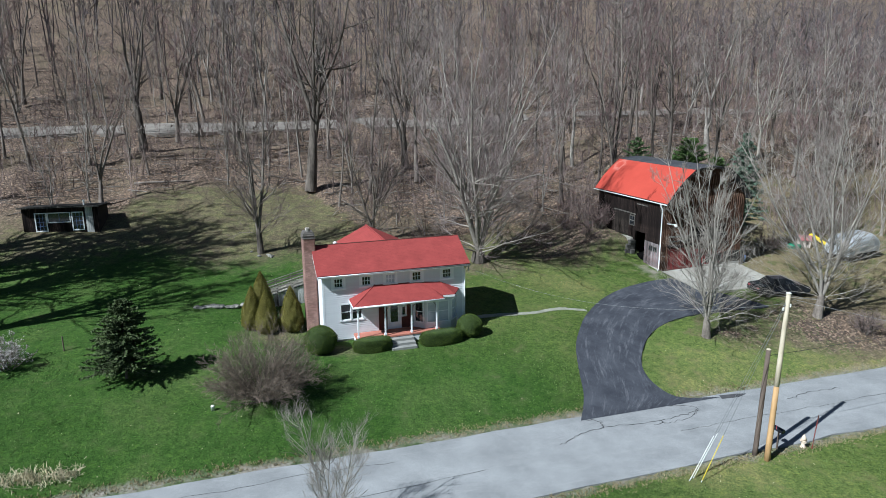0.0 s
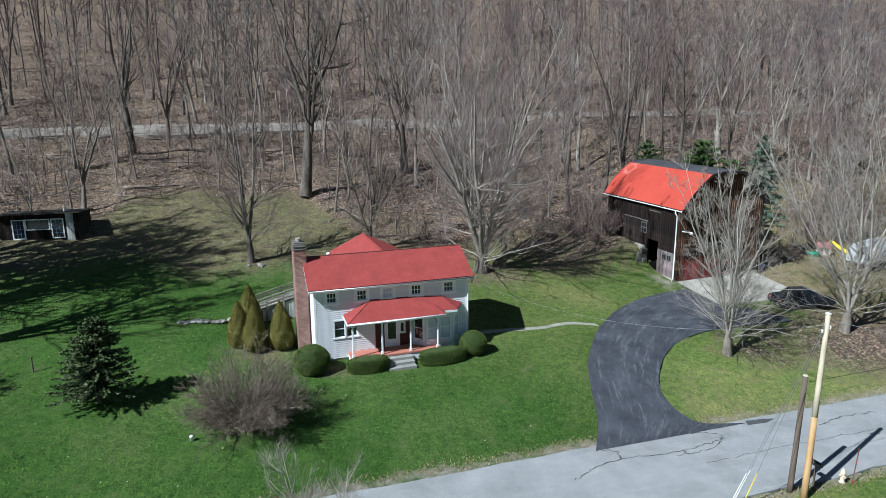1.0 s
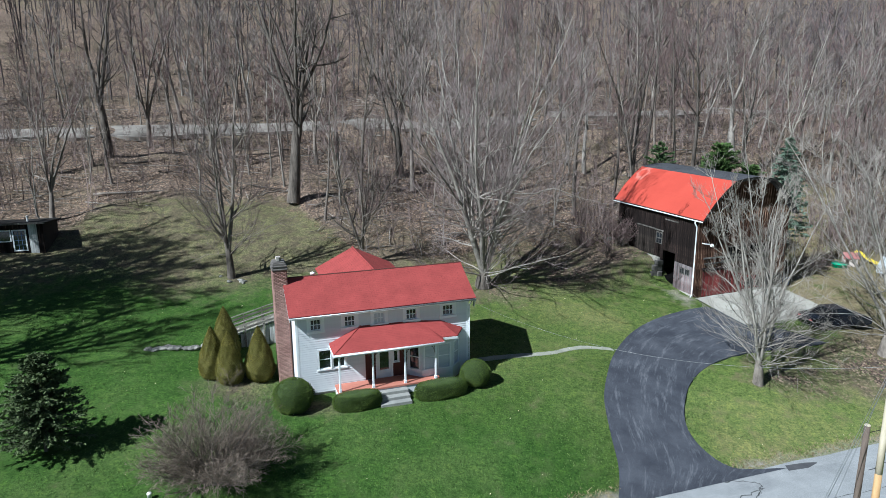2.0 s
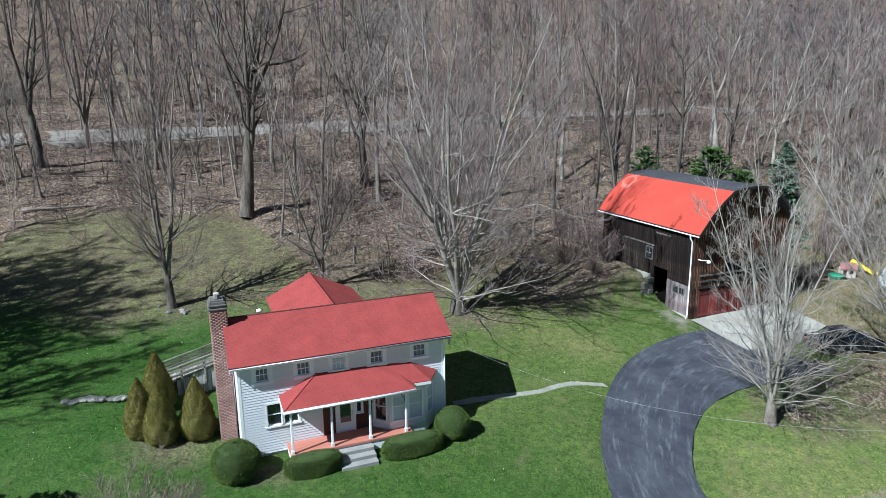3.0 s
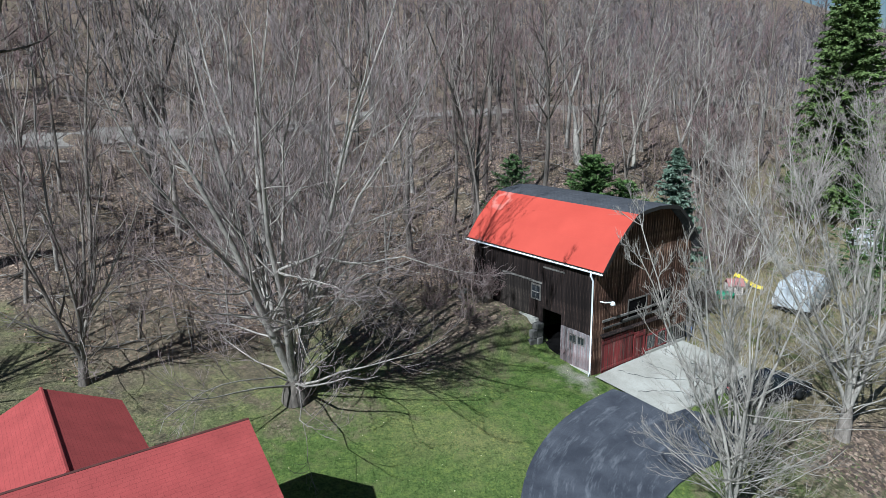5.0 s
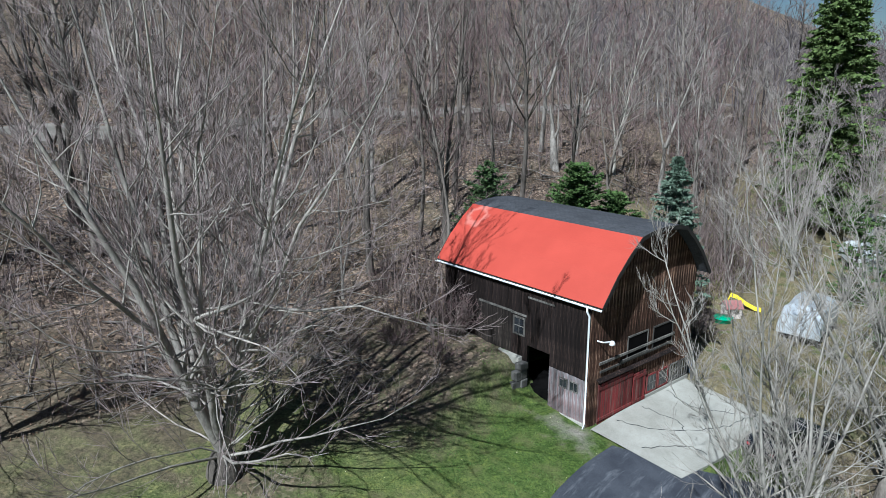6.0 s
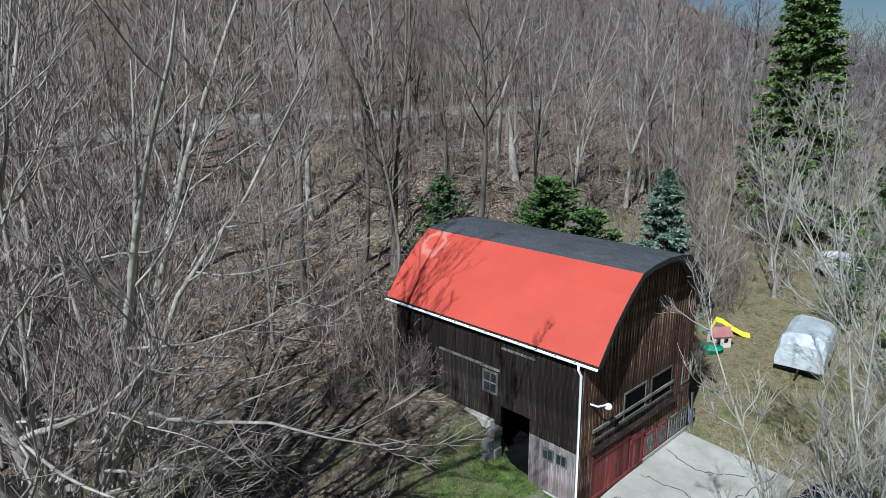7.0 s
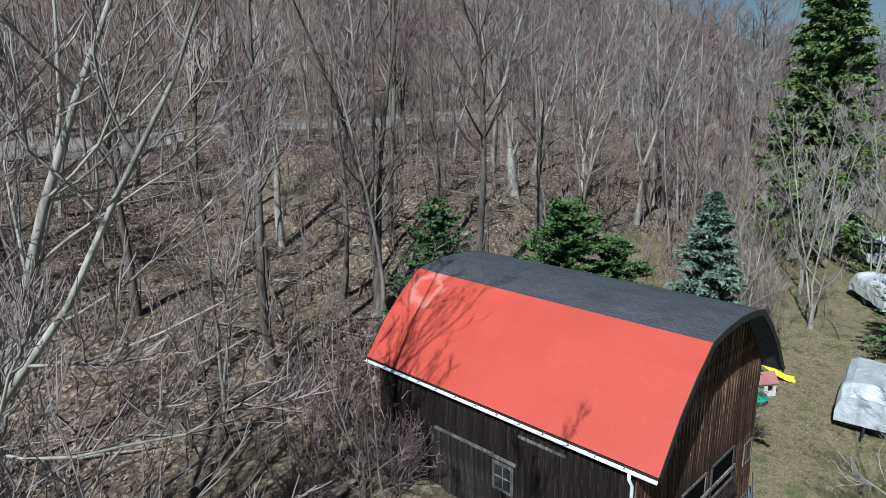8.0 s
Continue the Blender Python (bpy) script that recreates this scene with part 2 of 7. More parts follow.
M["pine_pole"] = plain("new_treated_pole", (0.36, 0.21, 0.09), (0.52, 0.34, 0.17), 0.8, stretch=(10, 10, 0.4), fine=5, bump=0.3)
M["pole_top"] = plain("bleached_pole", (0.40, 0.34, 0.245), (0.58, 0.51, 0.39), 0.85, stretch=(10, 10, 0.4), fine=5)
M["old_pole"] = plain("dark_old_pole", (0.075, 0.055, 0.045), (0.16, 0.125, 0.10), 0.9, stretch=(10, 10, 0.4), fine=5, bump=0.4)
M["steel"] = plain("galvanised_steel", (0.30, 0.31, 0.32), (0.45, 0.46, 0.47), 0.45, 0.8)
M["cable"] = plain("black_cable", (0.012, 0.012, 0.013), (0.03, 0.03, 0.03), 0.6)
# dark and bright lengths paint in the shading of twisted strands
M["bright_cable"] = plain("twisted_aluminium_cable", (0.02, 0.02, 0.02), (0.5, 0.5, 0.49), 0.5, 0.2, big=2.2, fine=6.0, bump=0)
M["plastic_white"] = plain("white_plastic", (0.72, 0.72, 0.69), (0.82, 0.81, 0.78), 0.45)
M["plastic_yellow"] = plain("yellow_plastic", (0.72, 0.55, 0.03), (0.85, 0.68, 0.06), 0.45)
M["plastic_green"] = plain("green_plastic", (0.01, 0.27, 0.14), (0.02, 0.38, 0.20), 0.4)
M["plastic_red"] = plain("faded_red_plastic", (0.40, 0.05, 0.06), (0.55, 0.09, 0.10), 0.45)
M["plastic_maroon"] = plain("faded_maroon_plastic", (0.26, 0.09, 0.09), (0.40, 0.20, 0.18), 0.5)
M["cream"] = plain("cream_plastic", (0.50, 0.42, 0.38), (0.62, 0.55, 0.50), 0.5)
M["hydrant"] = plain("faded_cream_enamel", (0.60, 0.47, 0.36), (0.74, 0.63, 0.52), 0.5, fine=30)
M["car"] = plain("black_car_paint", (0.007, 0.009, 0.014), (0.014, 0.018, 0.027), 0.18, spec=0.6, big=2, fine=5, bump=0.0)
M["carglass"] = plain("dark_car_glass", (0.012, 0.014, 0.017), (0.02, 0.023, 0.027), 0.05, spec=0.8, bump=0.0)
M["rubber"] = plain("tyre_rubber", (0.012, 0.012, 0.012), (0.028, 0.028, 0.028), 0.9)
M["tarp"] = plain("silver_tarpaulin", (0.38, 0.40, 0.43), (0.66, 0.68, 0.70), 0.38, 0.25, spec=0.5, big=1.1, fine=4, bump=0.8, dist=0.08)
M["vanwhite"] = plain("chalky_white_panel", (0.40, 0.42, 0.42), (0.58, 0.59, 0.58), 0.55, big=0.9, fine=6)
M["stone"] = plain("grey_field_stone", (0.13, 0.125, 0.112), (0.31, 0.295, 0.265), 0.95, big=1.5, fine=9, bump=0.6, tone=0.25)
M["capstone"] = plain("sooty_stone", (0.075, 0.067, 0.062), (0.20, 0.18, 0.165), 0.95, big=1.5, fine=9, bump=0.5)
# field stone darkened in its colour to stand for shade on the rubble
M["darkstone"] = plain("shaded_rubble_stone", (0.055, 0.05, 0.045), (0.17, 0.16, 0.148), 0.95, big=1.5, fine=7, bump=0.8, tone=0.35)
M["stepstone"] = plain("grey_step_concrete", (0.20, 0.20, 0.19), (0.33, 0.325, 0.30), 0.9, big=1.2, fine=16, bump=0.25)
M["blue"] = plain("faded_blue_paint", (0.10, 0.15, 0.30), (0.20, 0.27, 0.42), 0.7)
M["bark"] = plain("grey_bark", (0.065, 0.053, 0.045), (0.33, 0.285, 0.245), 0.95, big=0.9, fine=10, stretch=(1, 1, 0.35), bump=0.6, tone=0.18, dist=0.03)
M["palebark"] = plain("pale_maple_bark", (0.08, 0.07, 0.062), (0.45, 0.405, 0.355), 0.95, big=0.8, fine=9, stretch=(1, 1, 0.35), bump=0.6, tone=0.1, dist=0.03)
M["silverbark"] = plain("silvery_sunlit_bark", (0.10, 0.089, 0.077), (0.50, 0.455, 0.40), 0.95, big=0.8, fine=9, stretch=(1, 1, 0.35), bump=0.6, dist=0.03)
M["silvertwig"] = plain("silvery_bare_twigs", (0.15, 0.13, 0.115), (0.43, 0.385, 0.34), 0.9, big=0.3, fine=1.5, bump=0, spec=0.15)
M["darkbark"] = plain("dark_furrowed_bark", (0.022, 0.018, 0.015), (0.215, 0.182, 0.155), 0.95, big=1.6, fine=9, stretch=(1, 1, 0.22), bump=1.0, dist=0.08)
M["snagbark"] = plain("barkless_dead_wood", (0.27, 0.245, 0.205), (0.46, 0.42, 0.36), 0.9, fine=8, stretch=(1, 1, 0.3))
M["twig"] = plain("bare_twigs", (0.10, 0.075, 0.071), (0.255, 0.198, 0.187), 0.9, big=0.25, fine=1.5, bump=0, tone=0.15, spec=0.15)
M["redtwig"] = plain("budding_red_twigs", (0.115, 0.076, 0.073), (0.255, 0.18, 0.172), 0.9, big=0.25, fine=1.5, bump=0, tone=0.15, spec=0.15)
M["paletwig"] = plain("pale_maple_twigs", (0.13, 0.105, 0.097), (0.39, 0.335, 0.305), 0.9, big=0.3, fine=1.5, bump=0, spec=0.15)
M["mapletwig"] = plain("mauve_grey_maple_twigs", (0.135, 0.105, 0.10), (0.35, 0.285, 0.27), 0.9, big=0.3, fine=1.5, bump=0, spec=0.15)
M["brush"] = plain("bare_brush", (0.11, 0.082, 0.076), (0.27, 0.208, 0.19), 0.95, big=0.2, fine=2, bump=0, island=True, tone=0.25, spec=0.1, world_space=True)
M["farwood"] = plain("distant_bare_wood", (0.078, 0.065, 0.066), (0.18, 0.153, 0.153), 0.95, big=0.03, fine=0.4, bump=0, island=True, tone=0.3, spec=0.1, world_space=True)
M["shrubtwig"] = plain("beige_shrub_twigs", (0.115, 0.088, 0.07), (0.27, 0.215, 0.175), 0.95, big=0.4, fine=2, bump=0, island=True, tone=0.3, spec=0.1)
M["deadfall"] = plain("weathered_fallen_wood", (0.075, 0.062, 0.053), (0.34, 0.31, 0.275), 0.95, big=0.5, fine=4, bump=0, island=True, tone=0.45, spec=0.1, world_space=True)
M["leaf_litter"] = plain("fallen_leaves", (0.13, 0.085, 0.056), (0.34, 0.228, 0.152), 0.9, big=0.3, fine=3, bump=0, island=True, tone=0.4, spec=0.1, world_space=True)
M["blades"] = plain("grass_blades", (0.065, 0.125, 0.028), (0.14, 0.19, 0.06), 0.8, big=0.15, fine=2, bump=0, island=True, tone=0.35, spec=0.15, world_space=True)
M["straw"] = plain("dry_grass_blades", (0.19, 0.155, 0.085), (0.33, 0.28, 0.165), 0.9, big=0.3, fine=3, bump=0, island=True, tone=0.3, spec=0.1, world_space=True)
M["bloom"] = plain("pale_yellow_blooms", (0.62, 0.58, 0.32), (0.75, 0.70, 0.45), 0.8, bump=0)
M["box"] = plain("clipped_boxwood_leaves", (0.055, 0.09, 0.02), (0.125, 0.165, 0.042), 0.95, big=1.4, fine=9, bump=0.1, island=True, tone=0.12, spec=0.04)
# darker green puts the shade between boxwood leaves into the inner solid
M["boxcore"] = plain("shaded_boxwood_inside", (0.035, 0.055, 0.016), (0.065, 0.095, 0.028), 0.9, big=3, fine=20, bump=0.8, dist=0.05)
M["arb"] = plain("bronzed_arborvitae_sprays", (0.17, 0.165, 0.035), (0.33, 0.285, 0.085), 0.85, big=1.2, fine=5, bump=0.1, island=True, tone=0.2, spec=0.1)
# likewise darker than the sprays, shade put into the colour
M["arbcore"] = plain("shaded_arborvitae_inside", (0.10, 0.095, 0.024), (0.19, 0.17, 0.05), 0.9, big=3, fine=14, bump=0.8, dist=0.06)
M["spruce"] = plain("spruce_needles", (0.035, 0.07, 0.025), (0.10, 0.145, 0.055), 0.75, big=0.6, fine=4, bump=0, island=True, tone=0.35)
M["tallspruce"] = plain("sunlit_spruce_needles", (0.06, 0.10, 0.026), (0.17, 0.22, 0.075), 0.8, big=0.4, fine=3, bump=0, island=True, tone=0.4)
M["bluespruce"] = plain("blue_spruce_needles", (0.065, 0.105, 0.068), (0.19, 0.245, 0.185), 0.85, big=0.6, fine=4, bump=0, island=True, tone=0.35)
M["pine"] = plain("pine_needles", (0.04, 0.085, 0.022), (0.115, 0.175, 0.052), 0.9, big=0.6, fine=4, bump=0, island=True, tone=0.35)
M["fir"] = plain("dark_pine_needles", (0.042, 0.066, 0.024), (0.115, 0.15, 0.06), 0.85, big=0.6, fine=4, bump=0, island=True, tone=0.4)
M["reed"] = plain("bleached_dead_reeds", (0.40, 0.35, 0.22), (0.62, 0.56, 0.40), 0.9, bump=0, island=True, tone=0.2)
M["pinkwhite"] = plain("opening_white_blossom", (0.42, 0.38, 0.38), (0.62, 0.57, 0.57), 0.9, bump=0, island=True, tone=0.2)


def barn_roof_material():
    """Red-painted sheet with seams, a little fading and one peeled ring."""
    m, nt, b = surface("red_painted_roofing", 0.55, spec=0.3)
    uv = nt.nodes.new("ShaderNodeUVMap").outputs["UV"]
    col = ramp(nt, cloud(nt, uv, 0.35, 4), ((0.3, (0.385, 0.054, 0.036)), (0.7, (0.46, 0.069, 0.046))))
    g = ramp(nt, cloud(nt, uv, 16.0, 4, 0.7), ((0.3, (0.9, 0.9, 0.9)), (0.7, (1.08, 1.08, 1.08))))
    col = blend(nt, 1.0, col, g, "MULTIPLY")
    sep = nt.nodes.new("ShaderNodeSeparateXYZ")
    nt.links.new(uv, sep.inputs[0])
    du, dv = calc(nt, "SUBTRACT", sep.outputs[0], 9.6), calc(nt, "SUBTRACT", sep.outputs[1], 3.1)
    r = calc(nt, "SQRT", calc(nt, "ADD", calc(nt, "MULTIPLY", du, du), calc(nt, "MULTIPLY", dv, dv)), 0.0)
    r = calc(nt, "ADD", r, calc(nt, "MULTIPLY", calc(nt, "SUBTRACT", cloud(nt, uv, 1.6, 4), 0.5), 1.1))
    near = calc(nt, "SUBTRACT", 1.0, calc(nt, "MULTIPLY", calc(nt, "ABSOLUTE", calc(nt, "SUBTRACT", r, 0.62), 0.0), 3.2))
    peel = calc(nt, "MULTIPLY", steps01(nt, near, 0.25, 0.9), 0.33)
    col = blend(nt, peel, col, (0.62, 0.36, 0.30))
    nt.links.new(col, b.inputs["Base Color"])
    relief(nt, b, cloud(nt, uv, 8.0, 4), 0.12, 0.01)
    return m


M["barnroof"] = barn_roof_material()


# ---- mesh helpers ----
class Geo:
    """Gathers corners and faces of one mesh."""

    def __init__(self):
        self.v, self.f, self.uv = [], [], None

    def poly(self, *pts):
        n = len(self.v)
        self.v += [tuple(p) for p in pts]
        self.f.append(tuple(range(n, n + len(pts))))
        return self

    def box(self, x0, x1, y0, y1, z0, z1):
        n = len(self.v)
        self.v += [(x, y, z) for z in (z0, z1) for y in (y0, y1) for x in (x0, x1)]
        self.f += [tuple(n + i for i in q) for q in ((0, 2, 3, 1), (4, 5, 7, 6), (0, 1, 5, 4), (2, 6, 7, 3), (0, 4, 6, 2), (1, 3, 7, 5))]
        return self

    def slab(self, pts, thick, way=(0, 0, -1)):
        """A polygon given thickness along way."""
        n, k = len(self.v), len(pts)
        d = Vector(way) * thick
        self.v += [tuple(p) for p in pts] + [tuple(Vector(p) + d) for p in pts]
        self.f.append(tuple(range(n, n + k)))
        self.f.append(tuple(range(n + 2 * k - 1, n + k - 1, -1)))
        self.f += [(n + i, n + k + i, n + k + (i + 1) % k, n + (i + 1) % k) for i in range(k)]
        return self

    def tube(self, pts, radii, sides=8, caps=True):
        pts = [Vector(p) for p in pts]
        if isinstance(radii, (int, float)):
            radii = [radii] * len(pts)
        n = len(self.v)
        for i, p in enumerate(pts):
            d = (pts[min(i + 1, len(pts) - 1)] - pts[max(i - 1, 0)]).normalized()
            a = d.cross(Vector((0.31, 0.11, 0.94)) if abs(d.z) < 0.9 else Vector((1, 0.1, 0))).normalized()
            b = d.cross(a)
            self.v += [tuple(p + (a * math.cos(2 * math.pi * j / sides) + b * math.sin(2 * math.pi * j / sides)) * radii[i]) for j in range(sides)]
        for i in range(len(pts) - 1):
            for j in range(sides):
                q, r = n + i * sides, (j + 1) % sides
                self.f.append((q + j, q + r, q + sides + r, q + sides + j))
        if caps:
            self.f.append(tuple(n + j for j in range(sides - 1, -1, -1)))
            self.f.append(tuple(n + (len(pts) - 1) * sides + j for j in range(sides)))
        return self

    def lathe(self, prof, sides=12, at=(0, 0, 0)):
        """(radius, height) pairs turned round the z axis."""
        return self.tube([(at[0], at[1], at[2] + h) for _, h in prof], [max(r, 0.001) for r, _ in prof], sides)

    def make(self, name, material, parent=None, label="", m=None, bevel=0.0, smooth=False, uv=None):
        bm = bmesh.new()
        vs = [bm.verts.new(p) for p in self.v]
        for f in self.f:
            try:
                bm.faces.new([vs[i] for i in f])
            except ValueError:
                pass
        bmesh.ops.recalc_face_normals(bm, faces=bm.faces)
        if bevel:
            edges = [e for e in bm.edges if len(e.link_faces) == 2 and e.calc_face_angle(0) > 0.5]
            bmesh.ops.bevel(bm, geom=edges, offset=bevel, segments=1, affect="EDGES", clamp_overlap=True)
        if uv:
            lay = bm.loops.layers.uv.new("UVMap")
            for f in bm.faces:
                for lp in f.loops:
                    lp[lay].uv = uv(lp.vert.co)
        me = bpy.data.meshes.new(name)
        bm.to_mesh(me)
        bm.free()
        if smooth:
            me.shade_smooth()
        me.materials.append(material)
        ob = new(name, me)
        if parent:
            ob.parent = parent
        if m is not None:
            ob.matrix_basis = m
        if label:
            tagged(ob, label)
        return ob


def array_mesh(name, verts, faces, material, smooth=False, attrs=None):
    """A mesh from arrays; faces: (n, 3) or (n, 4)."""
    me = bpy.data.meshes.new(name)
    verts, faces = np.asarray(verts, np.float32), np.asarray(faces, np.int32)
    k = faces.shape[1]
    me.vertices.add(len(verts))
    me.vertices.foreach_set("co", verts.ravel())
    me.loops.add(faces.size)
    me.loops.foreach_set("vertex_index", faces.ravel())
    me.polygons.add(len(faces))
    me.polygons.foreach_set("loop_start", np.arange(0, faces.size, k, dtype=np.int32))
    me.update(calc_edges=True)
    for key, values in (attrs or {}).items():
        at = me.attributes.new(key, "FLOAT", "POINT")
        at.data.foreach_set("value", np.asarray(values, np.float32))
    if smooth:
        me.shade_smooth()
    me.materials.append(material)
    return me


def empty(name, m, label, category, group="", kind=""):
    ob = new(name)
    ob.empty_display_size = 0.3
    ob.matrix_basis = m
    return tagged(ob, label, category, group, kind)


def part_of(name, me, parent, m=None):
    ob = new(name, me)
    ob.parent = parent
    if m is not None:
        ob.matrix_basis = m
    return ob


# ---- the lie of the land ----
# a runs along the road, s away from it, both in metres; house, barn and road share this heading
HEAD = radians(22.9)
CA, SA = math.cos(HEAD), math.sin(HEAD)


def to_as(x, y):
    return x * CA + y * SA, -x * SA + y * CA


def from_as(a, s):
    return a * CA - s * SA, a * SA + s * CA


def ease(x, lo, hi):
    t = np.clip((np.asarray(x, float) - lo) / (hi - lo), 0, 1)
    return t * t * (3 - 2 * t)


SLOPE_S = (-900, -60, 10, 21, 28.2, 33, 37, 40, 44, 48, 56, 70, 92, 97, 105, 125, 200, 320, 600, 2500)
SLOPE_Z = (-8, -3.5, -2.4, -2.0, -1.85, -0.75, 0.05, 0.25, 1.0, 1.5, 3.0, 6.4, 10.8, 11.4, 12.5, 17.5, 39, 90, 150, 190)
EAST_S = (-900, -60, 10, 21, 28.2, 33, 44, 50, 56, 68, 92, 97, 105, 125, 200, 320, 600, 2500)
EAST_Z = (-8, -3.5, -2.4, -2.0, -1.85, -0.6, 0.9, 0.8, 2.2, 9.0, 12.2, 12.6, 13.2, 18, 39, 90, 150, 190)


def ground_z(x, y):
    """Height of the bare ground, before roads are cut into it."""
    x, y = np.asarray(x, float), np.asarray(y, float)
    a, s = to_as(x, y)
    z = np.interp(s, SLOPE_S, SLOPE_Z)
    z = z + (np.interp(s, EAST_S, EAST_Z) - z) * ease(a, 44, 56)
    z = z + 0.018 * np.clip(19 - a, -120, 60) * (1 - ease(s, 30, 40))
    # earth banked up against the barn's long wall
    cb, sb = math.cos(radians(23.0)), math.sin(radians(23.0))
    u, v = (x - 16.935) * cb + (y - 55.352) * sb, (y - 55.352) * cb - (x - 16.935) * sb
    w = ease(v, 3.2, 5.0) * (1 - ease(v, 13, 24)) * ease(u, -9, -0.9) * (1 - ease(u, 0.2, 1.0))
    z = z + w * np.maximum(0, 3.25 + 0.05 * (v - 4) - z)
    # the hill falls away towards the east
    turn = np.degrees(np.arctan2(s - 35, np.maximum(a, 1.0)))
    z = z - (z - 12) * 0.5 * (1 - ease(turn, 13, 28)) * ease(s, 105, 160)
    return z


def gz(x, y):
    return float(ground_z(x, y))


def wood_edge(a):
    """How far from the road the leaf-covered wood floor begins."""
    return 65 + 5.0 * ease(a, -14, -6) - 14.0 * ease(a, 9, 16) - 1.0 * ease(a, 24, 32) + 7.0 * ease(a, 42, 50)


# driveway edges as (a, s) pairs, from the road's edge to the barn's apron
DRIVE_L = [(19.2, 27.4), (20.7, 29.6), (21.9, 32.3), (23.1, 34.7), (24.7, 36.8), (26.3, 38.6), (28.7, 40.6), (31.6, 42.0), (34.6, 42.7), (37.2, 42.9)]
DRIVE_R = [(29.2, 27.4), (26.6, 28.2), (25.9, 29.7), (26.2, 31.4), (27.4, 33.1), (29.3, 34.8), (31.6, 35.9), (34.2, 36.4), (37.6, 36.3), (41.5, 36.2)]


def spline(pts, n):
    """n points along a smooth line through pts."""
    p = np.array(pts, float)
    p = np.vstack([2 * p[0] - p[1], p, 2 * p[-1] - p[-2]])
    out = []
    for t in np.linspace(0, len(pts) - 1 - 1e-6, n):
        i, f = int(t), t - int(t)
        a, b, c, d = p[i:i + 4]
        out.append(0.5 * (2 * b + (c - a) * f + (2 * a - 5 * b + 4 * c - d) * f * f + (3 * b - a - 3 * c + d) * f ** 3))
    return np.array(out)


def inside(px, py, poly):
    """Which of the points lie in the polygon."""
    res = np.zeros(np.shape(px), bool)
    j = len(poly) - 1
    for i in range(len(poly)):
        xi, yi, xj, yj = *poly[i], *poly[j]
        with np.errstate(divide="ignore", invalid="ignore"):
            res ^= ((yi > py) != (yj > py)) & (px < (xj - xi) * (py - yi) / (yj - yi + 1e-12) + xi)
        j = i
    return res


ROAD_NEAR, ROAD_FAR = 21.7, 27.75
drive_l, drive_r = spline(DRIVE_L, 48), spline(DRIVE_R, 48)
drive_poly = [tuple(p) for p in drive_l] + [tuple(p) for p in drive_r[::-1]]
SLAB = [(37.2, 44.15), (37.35, 42.5), (38.1, 39.9), (42.1, 39.6), (46.4, 39.6), (46.3, 42.2), (45.6, 44.3), (42.0, 44.3)]


